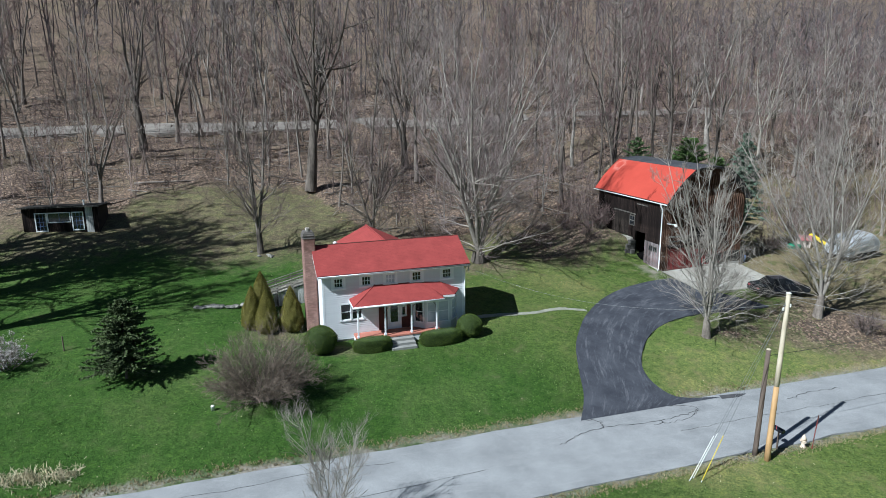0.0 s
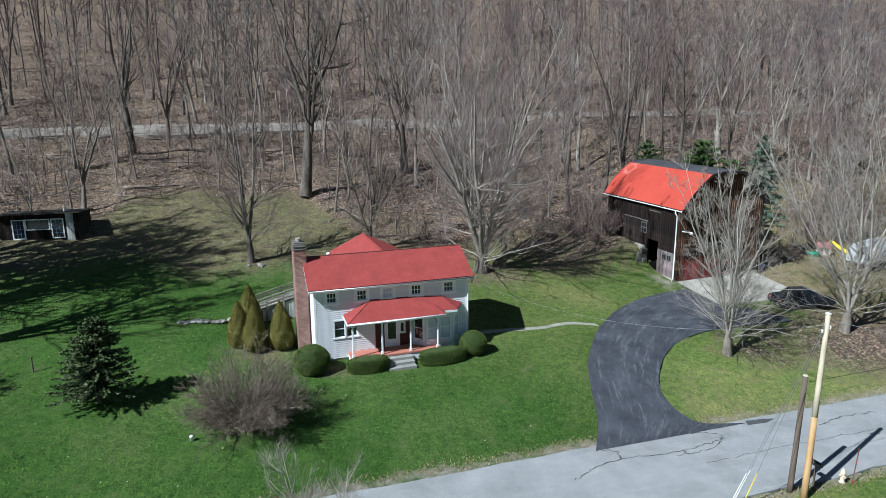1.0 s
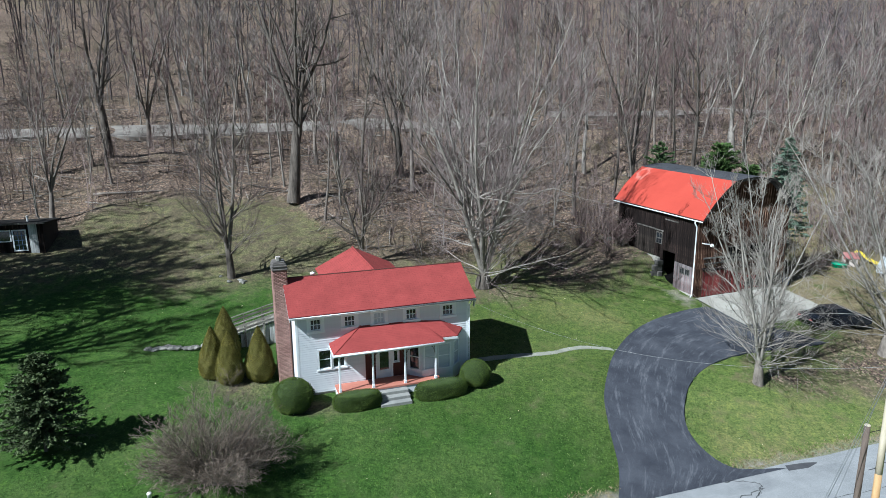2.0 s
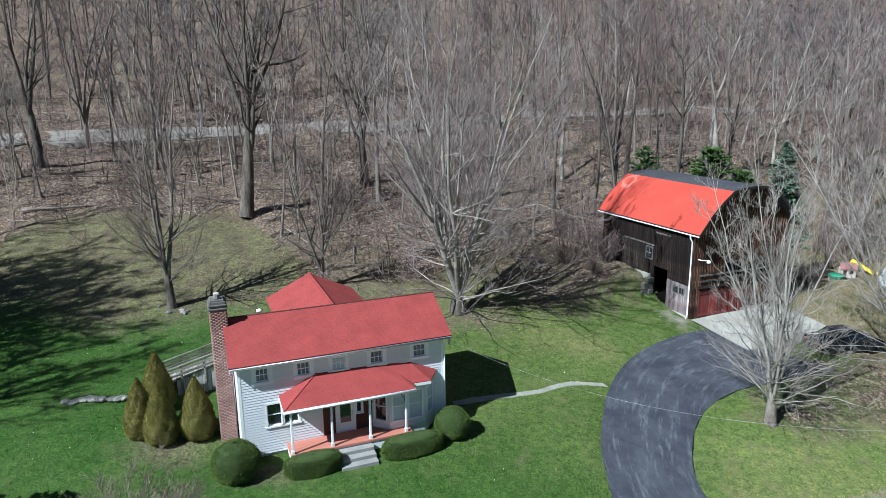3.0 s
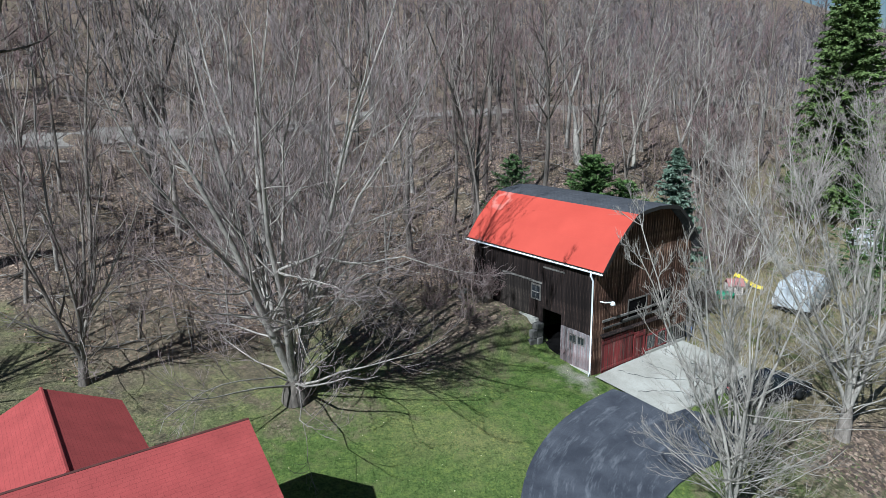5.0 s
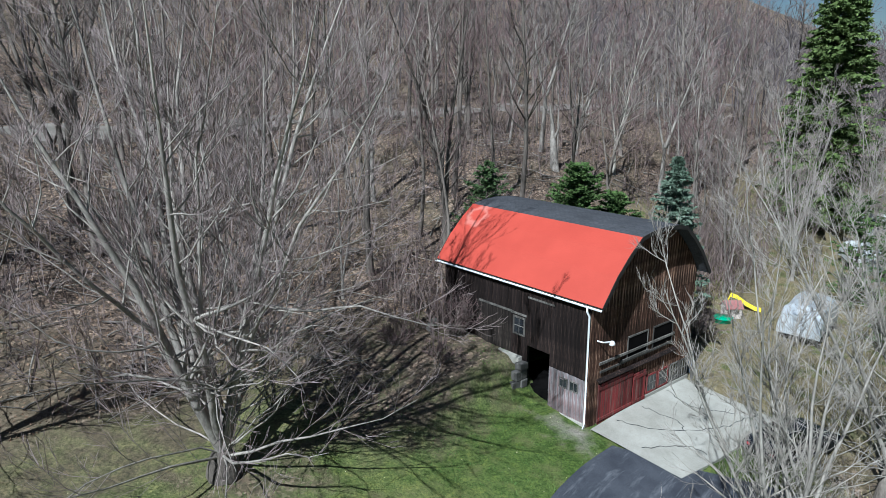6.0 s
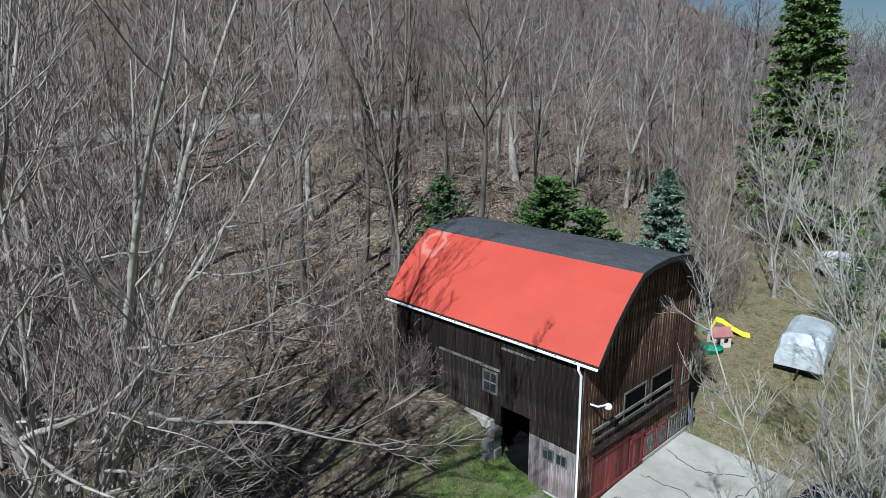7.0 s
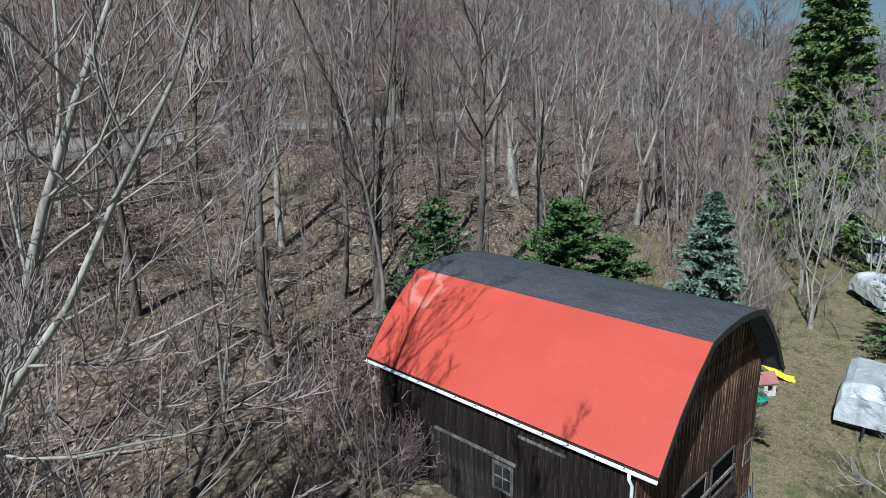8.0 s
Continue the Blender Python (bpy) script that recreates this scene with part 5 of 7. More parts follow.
def sweep(pts, rad, sides):
    """Tapered tubes round the lines; two sides give a flat ribbon for twigs."""
    b, n, _ = pts.shape
    d = np.gradient(pts, axis=1)
    d = unit(d)
    ref = np.array((0.37, 0.83, 0.41))
    a = unit(np.cross(d, ref))
    c = np.cross(d, a)
    if sides == 2:
        turn = (np.arange(b) * 2.39996)[:, None, None]
        s = (a * np.cos(turn) + c * np.sin(turn)) * rad[..., None]
        ring = np.stack([pts - s, pts + s], 2)
    else:
        th = 2 * np.pi * np.arange(sides) / sides
        ring = pts[:, :, None] + (a[:, :, None] * np.cos(th)[:, None] + c[:, :, None] * np.sin(th)[:, None]) * rad[:, :, None, None]
    v = ring.reshape(-1, 3)
    q = np.arange(b * n * sides).reshape(b, n, sides)
    if sides == 2:
        f = np.stack([q[:, :-1, 0], q[:, :-1, 1], q[:, 1:, 1], q[:, 1:, 0]], -1)
    else:
        nx = np.roll(q, -1, 2)
        f = np.stack([q[:, :-1], nx[:, :-1], nx[:, 1:], q[:, 1:]], -1)
    return v, f.reshape(-1, 4)


def join(chunks):
    vs, fs, n = [], [], 0
    for v, f in chunks:
        vs.append(v)
        fs.append(f + n)
        n += len(v)
    return np.concatenate(vs), np.concatenate(fs)


def taper(b, n, r0, r1):
    return np.asarray(r0)[:, None] * np.linspace(1, 1, n)[None] + (np.asarray(r1) - np.asarray(r0))[:, None] * np.linspace(0, 1, n)[None]


def bare_tree(seed, height, girth, stems=1, fork=0.3, spread=14.0, limbs=10, limb_len=0.34, limb_ang=(28, 62), sub=5, twigs=5, fine=4, lo=0.32, lift=0.10, tw=0.011, low_limbs=0, cheap=False, fan=None, stout=1.0, flare=1.18, forks=0, top_lean=1.3, low_len=(0.16, 0.34), skirt=0, low_rad=(0.04, 0.09), slim=0.95):
    """Meshes of trunk, limbs and crown of a leafless tree. stems: leaders above the fork; spread: their lean in degrees."""
    r = np.random.default_rng(seed)
    up = np.array([[r.normal(0, 0.03), r.normal(0, 0.03), 1.0]])
    if stems == 1:
        trunk = grow_lines(r, np.zeros((1, 3)), up, np.array([height]), 11, 0.04, 0.035)
        tr = [sweep(trunk, taper(1, 11, [girth], [0.02]) * np.concatenate([[flare + 0.1, 1.05], np.ones(9)])[None], 8)]
        leaders, lead_r = trunk, np.array([girth])
        shoots_lo = lo
    else:
        base_h = height * fork
        trunk = grow_lines(r, np.zeros((1, 3)), up, np.array([base_h]), 5, 0.02, 0.03)
        tr = [sweep(trunk, taper(1, 5, [girth], [girth * 0.78]) * np.array([[flare, 1.04, 1, 0.9, 0.55]]), 10)]
        az = np.arange(stems) * 2 * np.pi / stems + r.uniform(0, 6) + r.normal(0, 0.3, stems)
        lean = np.radians(spread * r.uniform(0.35 if top_lean > 1.2 else 0.6, top_lean, stems))
        way = np.stack([np.cos(az) * np.sin(lean), np.sin(az) * np.sin(lean), np.cos(lean)], 1)
        start = trunk[0, -1] - np.array((0, 0, 1)) * r.uniform(0.0, 0.45, stems)[:, None] * base_h
        length = (height - base_h) * r.uniform(0.72, 1.05, stems)
        leaders = grow_lines(r, start, way, length, 11, 0.05, 0.06)
        lead_r = girth * slim / math.sqrt(stems) * r.uniform(0.8, 1.15, stems)
        tr.append(sweep(leaders, taper(stems, 11, lead_r, np.full(stems, 0.015)), 6))
        if forks:
            more, pi, pt = side_shoots(r, leaders, forks, 0.10, 0.5, (9, 30), 0.92, 11, 0.07, 0.08)
            more_r = lead_r[pi] * (1 - pt) * r.uniform(0.55, 0.85, len(pi))
            tr.append(sweep(more, taper(len(more), 11, more_r, np.full(len(more), 0.014)), 5))
            leaders, lead_r = np.concatenate([leaders, more]), np.concatenate([lead_r, more_r])
        shoots_lo = 0.12
    l1, idx, t = side_shoots(r, leaders, limbs, shoots_lo, 0.97, limb_ang, limb_len, 7, lift, 0.12)
    r1 = np.maximum(0.012, lead_r[idx] * (1 - t) * 0.34 + 0.008) * stout
    ch1 = [sweep(l1[:, ::2] if cheap else l1, taper(len(l1), 4 if cheap else 7, r1, np.full(len(l1), 0.009)), 3 if cheap else 4)]
    if low_limbs:
        if stems > 1:
            st = leaders[r.integers(0, stems, low_limbs), r.integers(0, 5, low_limbs)]
        else:
            st = np.stack([trunk[0, k] for k in r.integers(2, 5, low_limbs)])
        az = r.uniform(0, 2 * np.pi, low_limbs) if fan is None else r.normal(radians(fan), 0.55, low_limbs)
        lw = np.stack([np.cos(az), np.sin(az), r.uniform(0.15, 0.7, low_limbs)], 1)
        ll = grow_lines(r, st, lw, height * r.uniform(low_len[0], low_len[1], low_limbs), 9, 0.015, 0.19)
        ch1.append(sweep(ll, taper(low_limbs, 9, girth * stout * r.uniform(low_rad[0], low_rad[1], low_limbs), np.full(low_limbs, 0.008)), 5))
        l1 = np.concatenate([l1, ll[:, [0, 1, 2, 4, 5, 6, 8]]])
    if skirt:
        st = leaders[r.integers(0, stems, skirt), r.integers(0, 3, skirt)]
        az = np.arange(skirt) * 2.39996 + r.normal(0, 0.2, skirt)
        sw = np.stack([np.cos(az), np.sin(az), r.uniform(0.25, 1.0, skirt)], 1)
        sk = grow_lines(r, st, sw, height * r.uniform(0.22, 0.42, skirt), 7, -0.015, 0.14)
        ch1.append(sweep(sk, taper(skirt, 7, girth * stout * r.uniform(0.05, 0.1, skirt), np.full(skirt, 0.009)), 5))
        l1 = np.concatenate([l1, sk])
    l2, _, _ = side_shoots(r, l1, sub, 0.18, 0.98, (22, 52), 0.48, 4 if cheap else 5, 0.15, 0.10)
    k = l2.shape[1]
    ch2 = [sweep(l2, taper(len(l2), k, np.full(len(l2), tw * 1.5), np.full(len(l2), tw * 0.6)), 2 if cheap else 3)]
    k = 2 if cheap else 4
    l3, _, _ = side_shoots(r, l2, twigs, 0.15, 1.0, (15, 42), 0.62, k, 0.16, 0.08, 0.3)
    ch2.append(sweep(l3, taper(len(l3), k, np.full(len(l3), tw), np.full(len(l3), tw * 0.5)), 2))
    if fine:
        k = 2 if cheap else 3
        l4, _, _ = side_shoots(r, l3, fine, 0.1, 1.0, (13, 38), 0.66, k, 0.15, 0.07, 0.3)
        ch2.append(sweep(l4, taper(len(l4), k, np.full(len(l4), tw * 0.8), np.full(len(l4), tw * 0.4)), 2))
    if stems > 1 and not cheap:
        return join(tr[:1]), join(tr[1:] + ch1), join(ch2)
    return join(tr + ch1), join(ch2)


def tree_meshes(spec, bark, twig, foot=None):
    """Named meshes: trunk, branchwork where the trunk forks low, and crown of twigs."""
    # foot gives the trunk below the fork a darker bark than its branches
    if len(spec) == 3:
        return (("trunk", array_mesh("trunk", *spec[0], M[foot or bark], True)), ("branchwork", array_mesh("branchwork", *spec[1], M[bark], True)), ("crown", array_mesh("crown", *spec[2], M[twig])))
    return (("trunk", array_mesh("trunk", *spec[0], M[bark], True)), ("crown", array_mesh("crown", *spec[1], M[twig])))


def plant(meshes, x, y, turn=0.0, scale=1.0, name="tree", label="", group="", dz=-0.08, lean=(0, 0)):
    t = empty(name, pose(x, y, gz(x, y) + dz, lean[0], lean[1], turn) @ Matrix.Scale(scale, 4), label, "tree", group)
    for key, me in meshes:
        part_of(key, me, t)
    return t


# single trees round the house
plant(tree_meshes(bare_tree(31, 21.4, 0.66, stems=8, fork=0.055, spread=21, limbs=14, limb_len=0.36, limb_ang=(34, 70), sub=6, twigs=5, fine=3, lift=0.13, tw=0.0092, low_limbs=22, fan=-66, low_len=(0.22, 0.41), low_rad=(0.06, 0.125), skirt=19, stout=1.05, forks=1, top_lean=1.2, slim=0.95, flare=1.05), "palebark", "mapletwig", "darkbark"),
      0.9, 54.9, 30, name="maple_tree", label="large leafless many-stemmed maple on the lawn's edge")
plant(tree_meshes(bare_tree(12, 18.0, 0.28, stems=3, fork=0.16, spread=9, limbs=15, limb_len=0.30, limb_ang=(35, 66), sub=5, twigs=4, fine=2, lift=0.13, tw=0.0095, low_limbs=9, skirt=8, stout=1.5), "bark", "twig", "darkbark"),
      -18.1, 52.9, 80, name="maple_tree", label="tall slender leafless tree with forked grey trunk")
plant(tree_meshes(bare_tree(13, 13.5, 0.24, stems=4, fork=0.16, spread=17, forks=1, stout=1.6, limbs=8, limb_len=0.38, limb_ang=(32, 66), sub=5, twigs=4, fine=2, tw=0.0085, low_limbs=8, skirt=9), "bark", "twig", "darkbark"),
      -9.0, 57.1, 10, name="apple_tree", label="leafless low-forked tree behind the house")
oak = plant(tree_meshes(bare_tree(14, 26.0, 0.56, stems=4, fork=0.3, spread=17, forks=2, limbs=7, limb_len=0.36, limb_ang=(38, 75), sub=5, twigs=4, fine=2, tw=0.012, low_limbs=3, low_len=(0.12, 0.2), stout=1.6), "darkbark", "twig"),
      -17.5, 68.2, 140, name="oak_tree", label="massive dark-trunked leafless oak at the wood's edge")
for pts in ([(0.5, -0.2, 14.2), (1.3, -0.6, 15.3), (2.4, -0.9, 15.6)],):
    Geo().tube([Matrix.Rotation(radians(-140), 3, "Z") @ Vector(p) for p in pts], [0.06, 0.05, 0.045, 0.035, 0.02][:len(pts)], 6).make("dead_limb", M["snagbark"], oak, "pale barkless broken limb", smooth=True)
plant(tree_meshes(bare_tree(15, 24.0, 0.46, stems=4, fork=0.18, spread=7, forks=1, limbs=8, limb_len=0.24, limb_ang=(30, 62), sub=5, twigs=4, fine=2, tw=0.012, stout=1.4), "darkbark", "twig"),
      -8.4, 78.9, 0, name="oak_tree", label="tall dark leafless tree with several upright stems")
plant(tree_meshes(bare_tree(16, 22.0, 0.46, stems=3, fork=0.3, spread=11, limbs=12, limb_len=0.3, sub=5, twigs=4, fine=2, tw=0.013), "darkbark", "twig"),
      -39.8, 75.8, 60, name="oak_tree", label="thick dark leafless tree beside the gravel track")
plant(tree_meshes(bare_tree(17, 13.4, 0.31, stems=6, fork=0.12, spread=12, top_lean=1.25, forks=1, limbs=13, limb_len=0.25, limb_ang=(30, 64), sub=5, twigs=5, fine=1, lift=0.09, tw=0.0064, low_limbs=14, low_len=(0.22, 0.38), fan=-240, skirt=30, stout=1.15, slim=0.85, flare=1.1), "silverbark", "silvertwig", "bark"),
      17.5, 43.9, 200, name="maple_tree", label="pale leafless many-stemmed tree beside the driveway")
plant(tree_meshes(bare_tree(18, 16.6, 0.36, stems=6, fork=0.12, spread=20, top_lean=1.3, forks=1, limbs=14, limb_len=0.36, limb_ang=(32, 70), sub=5, twigs=4, fine=2, lift=0.09, tw=0.0078, skirt=28, stout=1.05, slim=0.85, flare=1.12), "silverbark", "silvertwig", "bark"),
      27.6, 48.8, 20, name="maple_tree", label="pale leafless many-stemmed tree near the parked car")
plant(tree_meshes(bare_tree(19, 6.2, 0.06, stems=6, fork=0.2, spread=27, limbs=15, limb_len=0.36, limb_ang=(30, 66), sub=5, twigs=5, fine=1, tw=0.0034, slim=0.55), "silverbark", "silvertwig"),
      -4.6, 20.7, 0, name="sapling", label="slender leafless sapling on the road verge")
plant(tree_meshes(bare_tree(20, 21.0, 0.36, stems=3, fork=0.12, spread=5, limbs=11, limb_len=0.22, sub=5, twigs=4, fine=2, tw=0.012), "darkbark", "twig"),
      16.5, 76.2, 0, name="oak_tree", label="dark twin-stemmed leafless tree behind the barn")
plant(tree_meshes(bare_tree(21, 6.5, 0.4, stems=3, fork=0.6, spread=14, limbs=4, limb_len=0.3, sub=1, twigs=1, fine=0, tw=0.02), "palebark", "paletwig"),
      30.2, 86.2, 0, name="dead_tree", label="pale barkless dead tree in the wood")
plant(tree_meshes(bare_tree(22, 14.0, 0.2, stems=3, fork=0.14, spread=15, limbs=12, stout=1.5, limb_len=0.36, limb_ang=(30, 64), sub=5, twigs=4, fine=2, tw=0.011), "bark", "twig"),
      41.0, 76.3, 90, name="birch_tree", label="slim grey leafless tree behind the barn")
west = tree_meshes(bare_tree(23, 20.0, 0.45, stems=4, fork=0.42, spread=13, limbs=12, limb_len=0.36, sub=5, twigs=4, fine=2, tw=0.024, stout=1.7, low_limbs=7), "bark", "twig")
for x, y, t in ((-44.0, 40.6, 0), (-41.5, 36.8, 120), (-47.0, 36.5, 240), (-47.5, 41.5, 200), (-38.5, 31.5, 60), (-44.5, 33.0, 300), (-40.5, 40.2, 30)):
    plant(west, x, y, t, 1.45, name="maple_tree", label="large leafless maple at the far side of the lawn", group="trees beyond the lawn")

plant(tree_meshes(bare_tree(24, 17.0, 0.2, stems=3, fork=0.2, spread=15, limbs=12, limb_len=0.34, limb_ang=(30, 70), sub=4, twigs=4, fine=2, tw=0.014, stout=1.4), "snagbark", "paletwig"),
      37.5, 88.0, 40, name="birch_tree", label="pale-barked leafless tree with angled branches")
slim = tree_meshes(bare_tree(25, 20.0, 0.2, stems=1, limbs=30, limb_len=0.18, sub=4, twigs=4, fine=2, tw=0.014, lo=0.35), "darkbark", "redtwig")
for x, y, t, sc in ((10.0, 71.8, 0, 1.1), (15.0, 78.0, 70, 0.85), (21.6, 79.8, 150, 0.9), (4.5, 76.8, 210, 1.0), (19.4, 83.2, 20, 1.1), (8.4, 88.5, 300, 1.0), (10.8, 78.5, 120, 0.8)):
    plant(slim, x, y, t, sc, name="tree", label="slim straight dark-trunked leafless tree", group="slim dark trees", lean=(2.5 * math.sin(x), 3 * math.cos(y)))

past = tree_meshes(bare_tree(26, 15.0, 0.16, stems=3, fork=0.12, spread=15, limbs=12, limb_len=0.33, limb_ang=(28, 62), sub=5, twigs=4, fine=2, tw=0.012, stout=1.3, slim=0.8), "palebark", "paletwig")
for x, y, t, sc in ((45.5, 72.5, 0, 1.0), (50.5, 77.5, 80, 1.15), (55.0, 75.0, 160, 1.0), (48.0, 67.0, 240, 0.85), (54.0, 69.0, 310, 0.95), (59.5, 76.0, 40, 1.1), (37.5, 71.0, 120, 0.8), (42.0, 80.0, 200, 1.05), (60.5, 66.0, 20, 0.9), (51.5, 61.5, 100, 0.85)):
    plant(past, x, y, t, sc, name="tree", label="pale grey leafless tree in the thicket past the barn", group="thicket trees")

# the wood: eight kinds of tree, set out by a seeded scatter
KINDS = []
for k, (h, g, st, fk, sp, lm, ll, bark, twig) in enumerate((
        (19, 0.20, 1, 0.3, 8, 22, 0.24, "bark", "paletwig"), (22, 0.23, 1, 0.5, 10, 24, 0.26, "darkbark", "redtwig"), (16, 0.13, 1, 0.3, 8, 18, 0.24, "bark", "redtwig"),
        (20, 0.24, 2, 0.3, 11, 13, 0.30, "palebark", "paletwig"), (18, 0.27, 3, 0.18, 14, 10, 0.32, "bark", "redtwig"), (15, 0.11, 2, 0.12, 9, 10, 0.24, "palebark", "paletwig"),
        (23, 0.32, 4, 0.3, 15, 9, 0.32, "darkbark", "twig"), (13, 0.085, 1, 0.3, 8, 14, 0.22, "palebark", "redtwig"))):
    KINDS.append((h, tree_meshes(bare_tree(100 + k, h, g, stems=st, fork=fk, spread=sp, limbs=lm, limb_len=ll, limb_ang=(30, 68), sub=4, twigs=4, fine=2, lo=0.34, lift=0.15, tw=0.0165, cheap=True, stout=1.5), bark, twig)))
LABELS = ("tall straight leafless woodland tree", "tall dark-barked leafless woodland tree", "slender reddish leafless woodland tree", "twin-stemmed leafless woodland tree",
          "three-stemmed reddish leafless woodland tree", "pale slim leafless woodland tree", "broad dark leafless woodland tree", "thin young leafless woodland tree")


def clear_of(x, y, spots, gap):
    return all((x - p) ** 2 + (y - q) ** 2 > gap * gap for p, q in spots)


def plant_wood():
    r = random.Random(21)
    spots = [(0.9, 54.9), (-18.1, 52.9), (-9, 57.1), (-17.5, 68.2), (-8.4, 78.9), (-39.8, 75.8), (16.5, 76.2), (29.2, 87), (30, 69.5), (-35.8, 54.5)]
    done = 0
    while done < 300:
        a, s = r.uniform(-75, 125), r.uniform(54, 122)
        x, y = from_as(a, s)
        edge = float(wood_edge(a)) + 1.0 + 1.5 * math.sin(a * 0.2)
        if a > 33 and a < 50:
            edge = 60
        if a >= 50:
            edge = 54 + max(0, (a - 60) * 0.05)
        if s < edge or abs(s - 100) < 3.4 or not clear_of(x, y, spots, 1.5):
            continue
        if r.random() < 0.55 * (math.sin(x * 0.31 + 1.7) * math.sin(y * 0.37 + x * 0.11) > 0.05):
            continue
        # the view towards the track stays thin
        if s < 98 and r.random() < 0.25:
            continue
        k = r.choices(range(8), (5, 2, 5, 3, 4, 3, 1, 4))[0]
        if s < edge + 5:
            k = r.choice((2, 4, 5, 7, 7))
        spots.append((x, y))
        plant(KINDS[k][1], x, y, r.uniform(0, 360), r.uniform(0.62, 1.22), "tree", LABELS[k], "trees of the wood", lean=(r.gauss(0, 3.2), r.gauss(0, 3.2)))
        done += 1


plant_wood()


def far_wood():
    """The wooded hillside beyond: trunks and sprays of thin branches, too many to count."""
    r = np.random.default_rng(31)
    n, east = 2500, 900
    s = 118 + 300 * r.random(n) ** 1.35
    a = r.uniform(-1, 1, n) * (90 + s * 0.95) + 40
    a = np.concatenate([a, 108 + 300 * r.random(east) ** 1.4])
    s = np.concatenate([s, r.uniform(40, 122, east)])
    x, y = from_as(a, s)
    keep = (y > 60)
    x, y, s = x[keep], y[keep], s[keep]
    n = len(x)
    z = ground_z(x, y)
    h = r.uniform(13, 21, n) * np.where(to_as(x, y)[0] < 100, 1.6, 1.0)
    base = np.stack([x, y, z - 0.3], 1)
    up = np.stack([r.normal(0, 0.05, n), r.normal(0, 0.05, n), np.ones(n)], 1)
    trunk = grow_lines(r, base, up, h, 4, 0.02, 0.04)
    chunks = [sweep(trunk, taper(n, 4, r.uniform(0.07, 0.18, n), np.full(n, 0.03)), 3)]
    l1, _, _ = side_shoots(r, trunk, 11, 0.25, 0.98, (24, 58), 0.28, 2, 0.12, 0.1)
    chunks.append(sweep(l1, taper(len(l1), 2, np.full(len(l1), 0.05), np.full(len(l1), 0.02)), 2))
    l2, _, _ = side_shoots(r, l1, 3, 0.2, 1.0, (20, 50), 0.65, 2, 0.1, 0.1)
    chunks.append(sweep(l2, taper(len(l2), 2, np.full(len(l2), 0.045), np.full(len(l2), 0.025)), 2))
    me = array_mesh("far_wood", *join(chunks), M["farwood"])
    tagged(new("far_wood", me), "bare grey-brown woods covering the distant hillside", "woods", kind="stuff")


far_wood()


def undergrowth():
    """Thin upright saplings and brush on the wood floor."""
    r = np.random.default_rng(41)
    n = 4400
    a, s = r.uniform(-70, 110, n), 54 + 58 * r.random(n) ** 1.25
    edge = np.where(a > 44, 53, wood_edge(a) + 1.5) + 2.0 * np.sin(a * 0.3)
    keep = (s > edge) & (np.abs(s - 100) > 3.2) & ~((a > 34) & (a < 62) & (s < 56))
    a, s = a[keep], s[keep]
    a = np.concatenate([a, r.normal(34.8, 0.9, 30), r.normal(66, 4.5, 190), r.normal(61, 2.0, 60)])
    s = np.concatenate([s, r.uniform(51.5, 57, 30), r.normal(54, 2.4, 190), r.normal(51.5, 1.2, 60)])
    x, y = from_as(a, s)
    n = len(x)
    base = np.stack([x, y, ground_z(x, y) - 0.05], 1)
    up = np.stack([r.normal(0, 0.16, n), r.normal(0, 0.16, n), np.ones(n)], 1)
    stem = grow_lines(r, base, up, r.uniform(1.6, 6.5, n) * np.where(r.random(n) < 0.5, 0.6, 1.0), 4, 0.05, 0.08)
    chunks = [sweep(stem, taper(n, 4, r.uniform(0.022, 0.05, n), np.full(n, 0.01)), 2)]
    l1, _, _ = side_shoots(r, stem, 10, 0.15, 1.0, (22, 55), 0.38, 2, 0.1, 0.12)
    chunks.append(sweep(l1, taper(len(l1), 2, np.full(len(l1), 0.018), np.full(len(l1), 0.008)), 2))
    l2, _, _ = side_shoots(r, l1, 1, 0.3, 1.0, (22, 50), 0.7, 2, 0.08, 0.1)
    chunks.append(sweep(l2, taper(len(l2), 2, np.full(len(l2), 0.015), np.full(len(l2), 0.008)), 2))
    me = array_mesh("undergrowth", *join(chunks), M["brush"])
    tagged(new("undergrowth", me), "leafless saplings and brush on the woodland floor", "undergrowth", kind="stuff")


undergrowth()


def fallen_logs():
    """Dead trunks lying on the woodland floor."""
    r = random.Random(77)
    for k in range(26):
        a, s = r.uniform(-25, 45), r.uniform(72, 94)
        th, ln, rad = r.uniform(-0.6, 0.6) + (math.pi if r.random() < 0.5 else 0), r.uniform(2.5, 7.0), r.uniform(0.07, 0.17)
        x, y = from_as(a, s)
        pts = []
        for j in range(6):
            f = j / 5 - 0.5
            px, py = x + math.cos(th) * ln * f + r.uniform(-0.06, 0.06), y + math.sin(th) * ln * f + r.uniform(-0.06, 0.06)
            pts.append((px, py, gz(px, py) + rad * 0.8 + 0.1))
        tagged(Geo().tube(pts, [rad * (1 - 0.09 * j) for j in range(6)], 7).make("fallen_log", M["bark" if k % 3 else "darkbark"], smooth=True), "fallen dead trunk on leaf litter", "log", "fallen logs")


fallen_logs()


